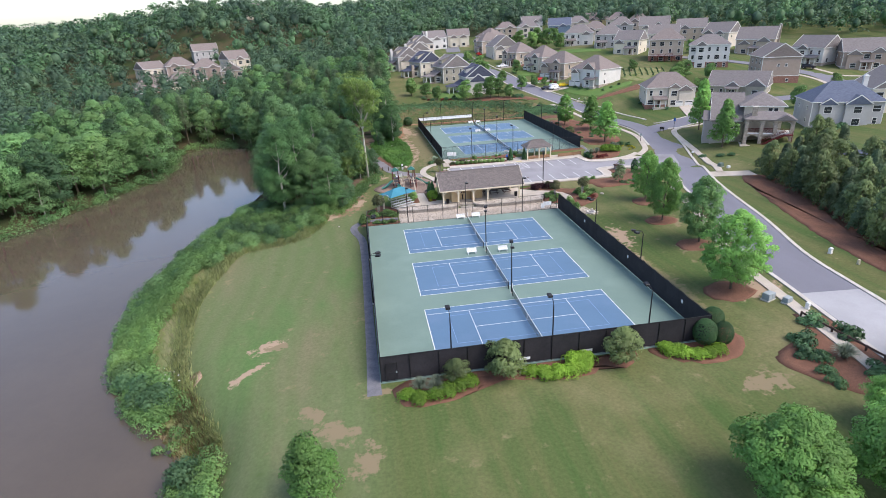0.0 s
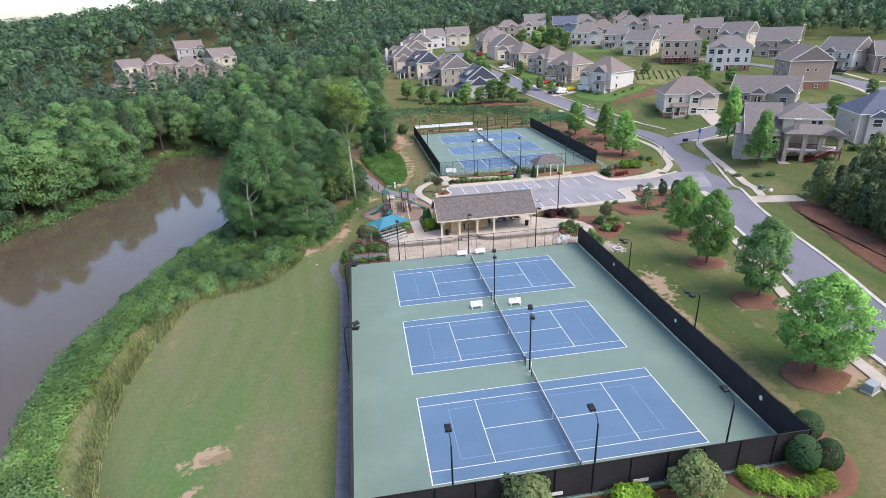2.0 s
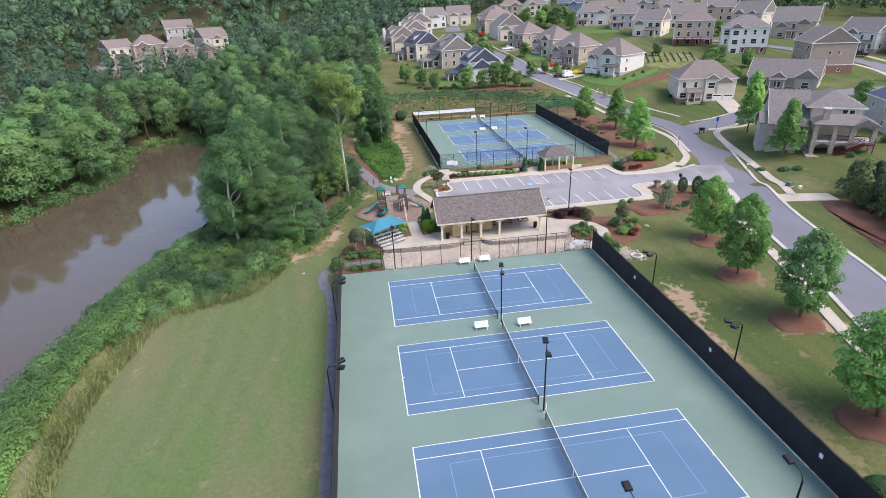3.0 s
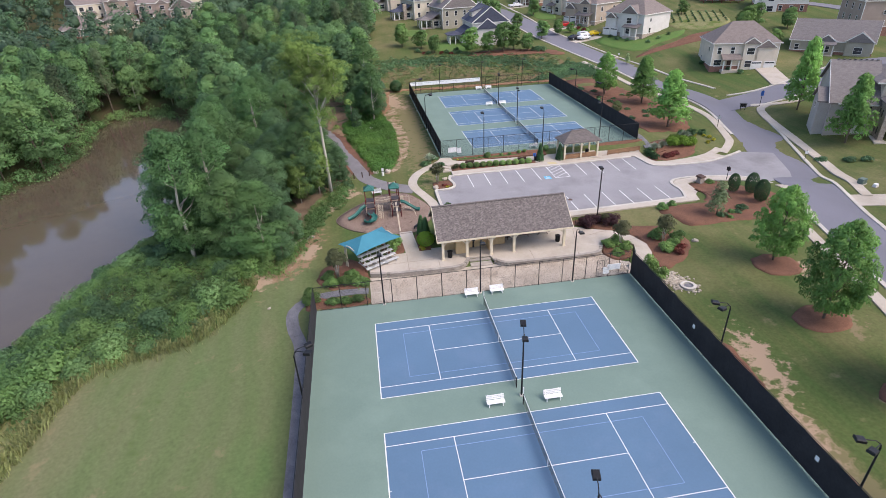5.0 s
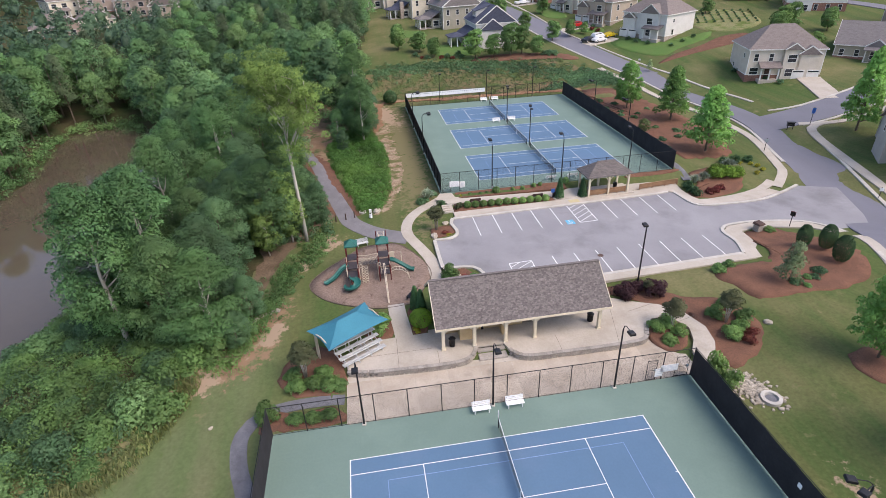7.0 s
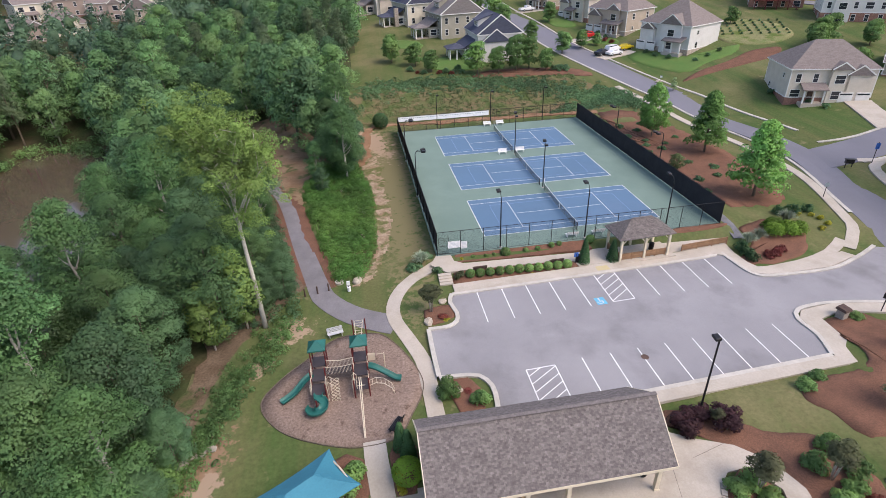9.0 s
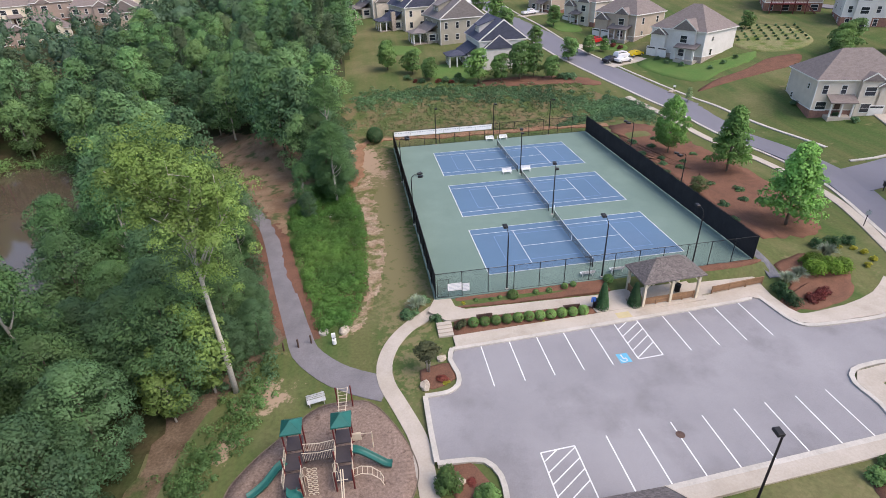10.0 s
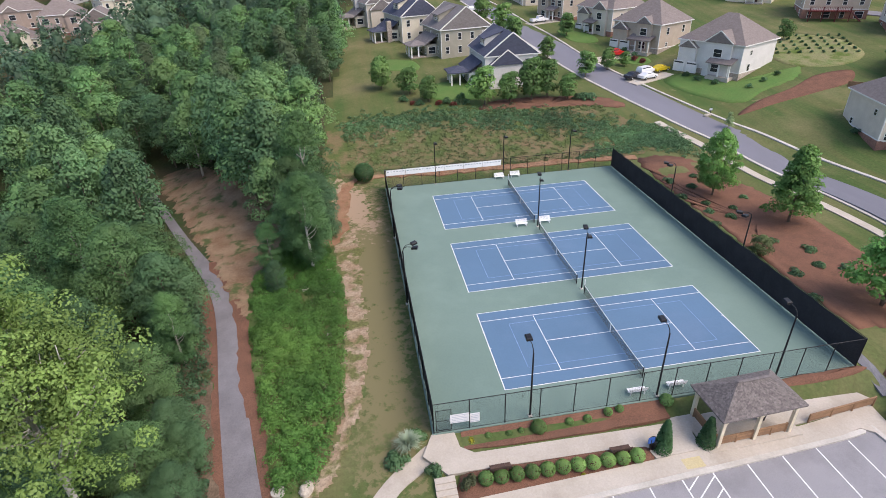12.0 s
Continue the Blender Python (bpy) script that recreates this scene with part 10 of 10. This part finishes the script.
# ---- cars ----
def car(m, paint, label, kind="car"):
    c = thing("car", label, "car", m, "parked cars")
    L, W, H = 4.5, 1.8, 1.45
    if kind == "truck":
        prof = [(-2.7, 0.4), (-2.7, 1.05), (-0.6, 1.05), (-0.55, 1.75), (0.75, 1.78), (1.35, 1.1), (2.6, 1.0), (2.7, 0.45)]
    elif kind == "suv":
        prof = [(-2.3, 0.4), (-2.32, 1.1), (-2.1, 1.7), (0.5, 1.75), (1.2, 1.15), (2.2, 1.02), (2.3, 0.45)]
    else:
        prof = [(-2.2, 0.4), (-2.25, 0.95), (-1.5, 1.02), (-0.9, 1.42), (0.4, 1.45), (1.15, 1.0), (2.1, 0.88), (2.2, 0.42)]
    n = len(prof)
    v = [(x, s * (W / 2 - (0.18 if z > 1.2 else 0.0)), z) for s in (-1, 1) for x, z in prof]
    part("body", Geo().add(v, [tuple(range(n)), tuple(reversed(range(n, 2 * n)))] + [(i, (i + 1) % n, (i + 1) % n + n, i + n)[::-1] for i in range(n)]), paint, c)
    top = [p for p in prof if p[1] > 1.2]
    x0, x1, zt = min(p[0] for p in top), max(p[0] for p in top), max(p[1] for p in top)
    for s in (-1, 1):
        part("side_window", Geo().box(x0 + 0.1, x1 - 0.05, s * (W / 2 - 0.12) - 0.03, s * (W / 2 - 0.12) + 0.03, zt - 0.42, zt - 0.1), M_GLASS, c)
        for wx in (-1.4, 1.4):
            t = part("wheel", Geo().tube([(wx, s * (W / 2 - 0.2), 0.33), (wx, s * (W / 2 + 0.02), 0.33)], 0.33, 14), M_BLACK, c)
            part("rim", Geo().tube([(wx, s * (W / 2 + 0.015), 0.33), (wx, s * (W / 2 + 0.03), 0.33)], 0.19, 10), M_ALU, t)
        part("headlight", Geo().box(2.05, 2.2, s * 0.65 - 0.15, s * 0.65 + 0.15, 0.68, 0.8), M_WHITE, c)
    a, b = prof[[i for i, p in enumerate(prof) if p[1] == zt or abs(p[1] - zt) < 0.05][-1]], None
    part("windscreen", Geo().add([(x1 + 0.06, -0.62, zt - 0.06), (x1 + 0.06, 0.62, zt - 0.06), (x1 + 0.62, 0.7, zt - 0.48), (x1 + 0.62, -0.7, zt - 0.48)], [(0, 3, 2, 1)]), M_GLASS, c)
    return c


def drive(x0, y0, x1, y1, w=4.0, lab="pale concrete driveway"):
    n = [(x0 + (x1 - x0) * t, y0 + (y1 - y0) * t) for t in (0, 0.33, 0.66, 1)]
    return drape("driveway", n, w, M_CONC, 0.07, lab, "driveway", step=1.5)


drive(56.5, 167.5, 67.0, 171.5, 5.0)
drive(55.0, 184.0, 67.0, 187.0, 4.4)
drive(86.6, 108.2, 91.6, 121.8, 6.2)
drive(50.0, 221.5, 60.0, 223.5, 4.0)
for x, y, a, p, lab, k in ((61.5, 168.6, 20, "white", "white car parked on a driveway", "car"), (62.6, 171.6, 20, "white", "white sport utility car parked on a driveway", "suv"), (58.6, 169.4, 25, "black", "black car parked across a driveway", "car"), (66.4, 172.4, 22, "yellow", "small yellow car near the porch", "car"), (61.5, 185.7, 14, "red", "red sport utility car on a driveway", "suv"),
                         (54.0, 222.5, 12, "white", "white pickup parked at the kerb", "truck"), (51.0, 262.0, 95, "red", "red pickup parked by the street", "truck"), (37.0, 262.0, 90, "black", "dark car parked by the street", "car"), (44.5, 250.0, 85, "grey", "grey car parked by the street", "car"), (37.5, 243.0, 95, "white", "white car parked by the street", "car"),
                         (34.0, 236, 20, "blue", "dark blue car on a driveway", "car"), (155.5, 146.0, -60, "black", "black car parked on the side street", "suv"), (118.0, 92.0, 20, "white", "white car on a driveway", "car")):
    car(pose(x, y, gz(x, y) + 0.1, 0, 0, a), M_CAR[p], lab, k)
# ---- small things ----
def street_lamp(x, y, z, h=7.2, label="tall black parking-lot lamp with one head"):
    c = thing("parking_lamp", label, "street lamp", pose(x, y, z), "lot lamps")
    part("base", Geo().lathe([(0.3, -0.2), (0.3, 0.35), (0.26, 0.4)], 12), M_CURB, c, "round concrete footing")
    part("pole", Geo().tube([(0, 0, 0.3), (0, 0, h)], [0.09, 0.07], 10), M_BLACK, c)
    hd = part("lamp_head", light_head(Geo(), 0.0, 0.35, h + 0.08, 90), M_BLACK, c)
    return c


street_lamp(19.5, 57.6, 0.75)


def sign_post(x, y, panel, label, h=2.4, rot=0, name="street_sign", w=0.5, ph=0.6):
    z = gz(x, y)
    c = thing(name, label, "sign", pose(x, y, z, 0, 0, rot), "street signs")
    part("post", Geo().tube([(0, 0, -0.2), (0, 0, h)], 0.05, 8), M_BLACK, c)
    part("panel", Geo().cbox(-w / 2, w / 2, -0.05, -0.02, h - ph, h, 0.01), panel, c)
    part("finial", Geo().lathe([(0.03, 0), (0.07, 0.06), (0.02, 0.14)], 8, (0, 0, h)), M_BLACK, c)
    return c


stop = sign_post(44.8, 66.6, M_CAR["red"], "red stop sign with a dark back on a black post", 2.3, 120, w=0.6, ph=0.6)
part("sign_back", Geo().cbox(-0.3, 0.3, -0.018, 0.012, 1.7, 2.3, 0.01), M_BLACK, stop, "dark sign back")
sign_post(59.2, 91.5, M_UTILGREY, "grey-backed street sign on a black post", 2.3, -20, w=0.6, ph=0.6)
sign_post(73.2, 98.6, M_SIGNBLUE, "blue banner sign on a black lamp post", 3.4, -15, w=0.6, ph=1.0)
sign_post(62.5, 71.6, M_WHITE, "small white sign on a post in the verge", 1.6, -20, w=0.5, ph=0.45)
sign_post(45.2, 52.4, M_BLACK, "dark sign on a black post by the street", 2.2, 30, w=0.5, ph=0.5)
sign_post(63.8, 147.9, M_WHITE, "small white yard sign", 1.2, -30, w=0.5, ph=0.4)
mb = thing("mailbox_cluster", "black cluster mailbox stand at the corner", "mailbox", pose(69.8, 99.2, gz(69.8, 99.2), 0, 0, -20))
for sx in (-0.45, 0.45):
    part("stand", Geo().beam((sx, 0, -0.2), (sx, 0, 1.1), 0.1), M_BLACK, mb)
for i in range(2):
    for j in range(4):
        part("box", Geo().cbox(-0.62 + j * 0.31, -0.34 + j * 0.31, -0.25, 0.25, 0.75 + i * 0.3, 1.02 + i * 0.3, 0.02), M_BLACK, mb)
part("cap", Geo().cbox(-0.72, 0.72, -0.32, 0.32, 1.36, 1.46, 0.03), M_BLACK, mb)


def utility(x, y, w, d, h, material, label, name="utility_box"):
    c = thing(name, label, "utility box", pose(x, y, gz(x, y), 0, 0, 20), "utility boxes")
    part("pad", Geo().cbox(-w * 0.6, w * 0.6, -d * 0.6, d * 0.6, -0.3, 0.1, 0.02), M_CURB, c)
    part("cabinet", Geo().cbox(-w / 2, w / 2, -d / 2, d / 2, 0.08, h, 0.06), material, c)
    part("door_seam", Geo().box(-0.01, 0.01, -d / 2 - 0.008, -d / 2 + 0.01, 0.15, h - 0.12), M_BLACK, c)


utility(29.8, 2.6, 1.3, 0.9, 0.95, M_UTILGREY, "grey-green transformer box beside the sidewalk")
utility(31.2, 1.2, 1.0, 0.7, 0.8, M_UTILGREY, "grey utility cabinet beside the sidewalk")
utility(32.2, -0.8, 0.4, 0.4, 0.9, M_WHITE, "white utility pedestal beside the sidewalk")
utility(46.9, 12.2, 0.5, 0.4, 0.9, M_WHITE, "small white utility pedestal on the verge")
utility(47.6, 8.2, 0.3, 0.3, 0.7, M_PTAN, "small tan utility marker on the verge")
utility(61.6, 59.2, 1.1, 0.8, 0.9, M_UTIL, "green transformer box by the driveway")
utility(62.6, 57.8, 0.7, 0.5, 0.5, M_WHITE, "white utility box by the driveway")
kiosk = thing("trash_station", "small dark-lidded stone trash station at the lot entrance", "trash bin", pose(40.3, 66.6, 0.45, 0, 0, 15))
part("body", Geo().cbox(-0.4, 0.4, -0.4, 0.4, -0.2, 0.85, 0.03), M_STONE, kiosk)
part("lid", Geo().add([(-0.55, -0.55, 0.85), (0.55, -0.55, 0.85), (0.55, 0.55, 0.85), (-0.55, 0.55, 0.85), (-0.45, -0.45, 1.05), (0.45, -0.45, 1.05), (0.45, 0.45, 1.15), (-0.45, 0.45, 1.15)], [(3, 2, 1, 0), (4, 5, 6, 7), (0, 1, 5, 4), (1, 2, 6, 5), (2, 3, 7, 6), (3, 0, 4, 7)]), M_RUST, kiosk, "dark sloped lid")


def rock(x, y, r, seed, flat=0.6, material=None, label="pale weathered boulder lying in the grass", z=None):
    rg = np.random.default_rng(seed)
    g = Geo()
    n, m = 10, 6
    g.v.append((0, 0, -r * flat))
    for j in range(1, m):
        for i in range(n):
            a, b = 2 * math.pi * i / n, math.pi * j / m - math.pi / 2
            s = 1 + rg.normal(0, 0.11)
            g.v.append((r * s * math.cos(b) * math.cos(a) * 1.25, r * s * math.cos(b) * math.sin(a), r * s * flat * math.sin(b)))
    g.v.append((0, 0, r * flat))
    for i in range(n):
        g.f.append((0, 1 + (i + 1) % n, 1 + i))
        g.f.append((len(g.v) - 1, len(g.v) - 1 - n + i, len(g.v) - 1 - n + (i + 1) % n))
    for j in range(m - 2):
        for i in range(n):
            p, q = 1 + j * n + i, 1 + j * n + (i + 1) % n
            g.f.append((p, q, q + n, p + n))
    o = g.make("boulder", material or M_ROCK, at=pose(x, y, (gz(x, y) if z is None else z) + r * flat * 0.45, 0, 0, seed * 37))
    return tagged(o, label, "boulder", "boulders")


for i, (x, y, r) in enumerate(((1.3, 76.3, 0.4), (-0.6, 73.2, 0.5), (25.2, 48.6, 0.45), (29.0, 49.2, 0.35), (0.6, 63.2, 0.35), (62.6, 147.2, 0.5), (63.4, 147.6, 0.4), (-6.6, 92.5, 0.35), (-6.2, 99.5, 0.3), (-5.6, 107, 0.35), (-6.6, 112, 0.3), (-7.6, 82.3, 0.55))):
    rock(x, y, r, i + 1)
rock(-23.4, 46.4, 0.18, 40, 0.5)
for i, (x, y, r) in enumerate(((-20.1, 60.7, 0.42), (-21.3, 59.7, 0.5), (-19.3, 60.9, 0.34), (-20.9, 60.5, 0.28))):
    rock(x, y, r, 60 + i, 0.4, M_STONE, "brown-grey flat rock at the edge of the woods")
for x, y, rr, lab in ((-9.6, 82.5, 0.5, "round concrete manhole ring in the grass"), (-9.2, 108.5, 0.42, "small round drain ring in the weeds")):
    tagged(Geo().lathe([(rr, -0.1), (rr, 0.22), (rr * 0.72, 0.24), (rr * 0.7, 0.1)], 18).make("drain_ring", M_CURB, at=pose(x, y, gz(x, y))), lab, "drain", "drain rings")
for x, y in ((-13.3, 80.5), (-11.95, 80.7), (-10.75, 81.1)):
    tagged(Geo().lathe([(0.09, -0.3), (0.09, 0.95), (0.06, 1.02)], 10).make("bollard", M_RUST, at=pose(x, y, gz(x, y))), "dark rusty bollard across the trail", "bollard", "trail bollards")
stn = thing("pet_waste_station", "small white dispenser box on a post by the trail", "waste station", pose(-8.5, 80.5, gz(-8.5, 80.5)))
part("post", Geo().beam((0, 0, -0.2), (0, 0, 1.3), 0.08), M_BLACK, stn)
part("dispenser", Geo().cbox(-0.18, 0.18, -0.12, 0.12, 0.9, 1.35, 0.02), M_WHITE, stn)
part("bin", Geo().lathe([(0.2, 0.1), (0.2, 0.6), (0.22, 0.64)], 12), M_WHITE, stn)

# stone drain beside the court
pit = thing("drain_basin", "round pale concrete drain basin ringed with loose stone", "drain", pose(23.0, 40.4, gz(23, 40.4)))
part("ring", Geo().lathe([(0.85, -0.2), (0.85, 0.28), (0.55, 0.3), (0.5, 0.05)], 22), M_CURB, pit)
part("grate", Geo().lathe([(0.5, 0.06), (0.48, 0.12)], 18), M_GRAVEL, pit)
rk = random.Random(4)
sv = Geo()
for k in range(900):
    t = rk.random()
    cx0, cy0 = 20.3 + (23.0 - 20.3) * t, 45.6 + (40.4 - 45.6) * t
    wd_ = 0.7 + 0.9 * t
    x, y = cx0 + rk.gauss(0, wd_ * 0.45), cy0 + rk.gauss(0, wd_ * 0.45)
    if x < 19.2 or (x - 23) ** 2 + (y - 40.4) ** 2 < 0.8:
        continue
    s = rk.uniform(0.08, 0.2)
    z = gz(x, y)
    n = len(sv.v)
    sv.cbox(-s, s, -s * 0.75, s * 0.75, -0.05, s * 0.8, s * 0.35)
    a = rk.uniform(0, 6.28)
    sv.v[n:] = [(x + p * math.cos(a) - q * math.sin(a), y + p * math.sin(a) + q * math.cos(a), z + w_) for p, q, w_ in sv.v[n:]]
tagged(sv.make("loose_stones", M_ROCK), "pale loose drainage stones beside the fence", "stones", kind="stuff")

# low rail beside the sidewalk and backyard planting terraces
lr = thing("guard_rail", "low dark timber guard rail beside the sidewalk", "rail", pose(0, 0, 0))
for k in range(6):
    x, y = 30.4 + k * 0.25, -2.0 - k * 1.9
    z = gz(x, y)
    part("post", Geo().beam((x, y, z - 0.3), (x, y, z + 0.7), 0.16), M_RUST, lr)
    if k < 5:
        x2, y2 = x + 0.25, y - 1.9
        part("rail", Geo().beam((x, y, z + 0.55), (x2, y2, gz(x2, y2) + 0.55), 0.08, 0.22), M_RUST, lr)
rk2 = np.random.default_rng(31)
vine = shrub("terrace_shrub", "small green shrub in rows on the planted slope", 0.5, 0.5, L_DEEP, 81, 8, 40, 0.1, "terrace planting")
place(vine, [(91.5 + i * 2.0 + j * 0.9, 168.5 + j * 2.2 - i * 0.9, 1.0) for i in range(8) for j in range(6)], rk2, zfun=gz)
yard = tree("yard_tree", "small green yard tree beside a house", 5.6, 0.8, 2.2, L_BUSH, 60, 50, 0.2, 0.8, "oval", M_BARK, 82, 5, 0.1, "yard trees")
place(yard, [(28.8, 161.6, 1.1, 1.0), (23.6, 161.4, 1.15, 1.1), (33.4, 162.0, 1.2, 1.15), (36.8, 162.6, 1.15, 1.1), (40.6, 160.8, 0.85), (13.0, 165.5, 0.9), (9.6, 170.4, 1.0), (4.0, 175.0, 1.1), (48.8, 172.6, 1.0), (55.6, 176.4, 0.8), (44.8, 187.0, 0.9), (60.5, 178.0, 0.6), (104.0, 150.0, 1.1), (108.0, 152.0, 1.2), (101.5, 148.0, 1.0), (98.0, 176.0, 0.8), (56.0, 205.0, 1.0), (40.6, 203.0, 1.1), (41.5, 216.0, 1.3), (38.0, 228.0, 1.2), (84.0, 262.0, 1.6), (88.0, 256.0, 1.7), (80.0, 258.0, 1.5), (92.0, 246.0, 1.4), (76.0, 268.0, 1.5), (97, 270, 1.3), (112.0, 98.0, 1.0), (115, 147, 1.0), (142, 118, 0.8), (150.0, 152.0, 0.9), (136.0, 196.0, 1.0), (98.0, 132.0, 0.5), (103, 136, 0.7)], rk2)
hedge = shrub("hedge_shrub", "dense green foundation shrub along a house", 0.9, 1.1, L_DEEP, 83, 12, 50, 0.12, "foundation planting")
place(hedge, [(42.2, 160.4, 1.2), (43.6, 160.0, 1.2), (45.0, 159.6, 1.2), (16.4, 163.6, 1.0), (18.4, 163.0, 0.9), (20.0, 162.6, 0.9), (11.0, 164.0, 0.9), (8.0, 166.6, 1.0), (94.5, 68.0, 1.1), (97.0, 69.2, 1.0), (99.5, 70.0, 1.1), (102.0, 71.0, 1.0), (92.0, 70.5, 1.3), (80.5, 66.5, 0.8), (82.6, 124.8, 0.8), (84.0, 121.6, 0.8), (80.8, 128.4, 0.8), (79.8, 132.0, 0.8), (72.0, 160.0, 0.8), (70.2, 163.6, 0.8), (69.4, 167.0, 0.8), (76.2, 155.0, 0.7), (80.0, 156.4, 0.7), (84.0, 158.0, 0.7), (111.6, 126.5, 0.9), (114.0, 124.8, 0.9), (117.0, 122.6, 0.9), (66.0, 184.5, 0.9), (65.4, 188.5, 0.9)], rk2)
reds = shrub("red_foundation_shrub", "dark red shrub beside a house", 0.8, 0.9, L_RED, 84, 10, 40, 0.12, "foundation planting")
place(reds, [(17.4, 162.2, 1.0), (14.6, 163.4, 1.0), (64.6, 181.6, 1.2), (65.6, 179.6, 1.1), (9.4, 164.6, 0.8)], rk2)
for i, (x, y, a, n, ln) in enumerate(((98, 139, 130, 5, 11.0),)):
    plank_fence(pose(x, y, gz(x, y) - 0.3, 0, 0, a), n, ln, 1.6, "tall brown plank garden fence", "garden fences")
blob("slope_mulch", [(68, 145.6), (76, 146.5), (85, 147.5), (93, 149), (97, 154), (90, 154.5), (82, 151), (74, 149)], M_MULCH, 0.06, "reddish mulched slope between two yards", "mulch bed")
blob("terrace_bed", [(89, 162), (97, 157), (106, 161), (108, 172), (99, 181), (91, 176)], M_ROUGH, 0.05, "planted slope with rows of small shrubs", "mulch bed")

# fresh lawns in the gardens
for pts, lab in (([(14, 166.5), (24, 165), (26, 170), (20, 176.5), (13.5, 174)], "bright green mown back lawn"), ([(70, 150.5), (78, 152.6), (86, 155), (90, 160), (80, 158), (74, 160.5), (69, 169), (64, 165)], "bright green front lawn"),
                 ([(59, 181), (66, 178), (68, 181), (65, 184.5), (58, 183)], "bright green front lawn strip"), ([(80, 240), (92, 231), (104, 224), (106, 230), (98, 240), (84, 246)], "bright green upper lawn"), ([(56, 200), (62, 198), (63, 205), (56, 212)], "bright green front lawn strip"), ([(6, 188), (13, 186), (13, 193), (6, 196)], "bright green mown back lawn")):
    blob("lawn_patch", pts, M_LAWN, 0.05, lab, "lawn", wob=0.4)
shed = thing("garden_shed", "small shed with a slate-blue gable roof in the thicket", "shed", pose(80.0, 45.0, gz(80, 45), 0, 0, -20))
part("wall", Geo().box(-2.4, 2.4, -1.6, 1.6, -0.5, 2.2), M_SIDE["olive"], shed)
part("roof", roof_geo(4.8, 3.2, 2.2, 1.2, 0.3, "gx", 0.1), M_ROOF_S, shed, "slate-blue shingle roof")
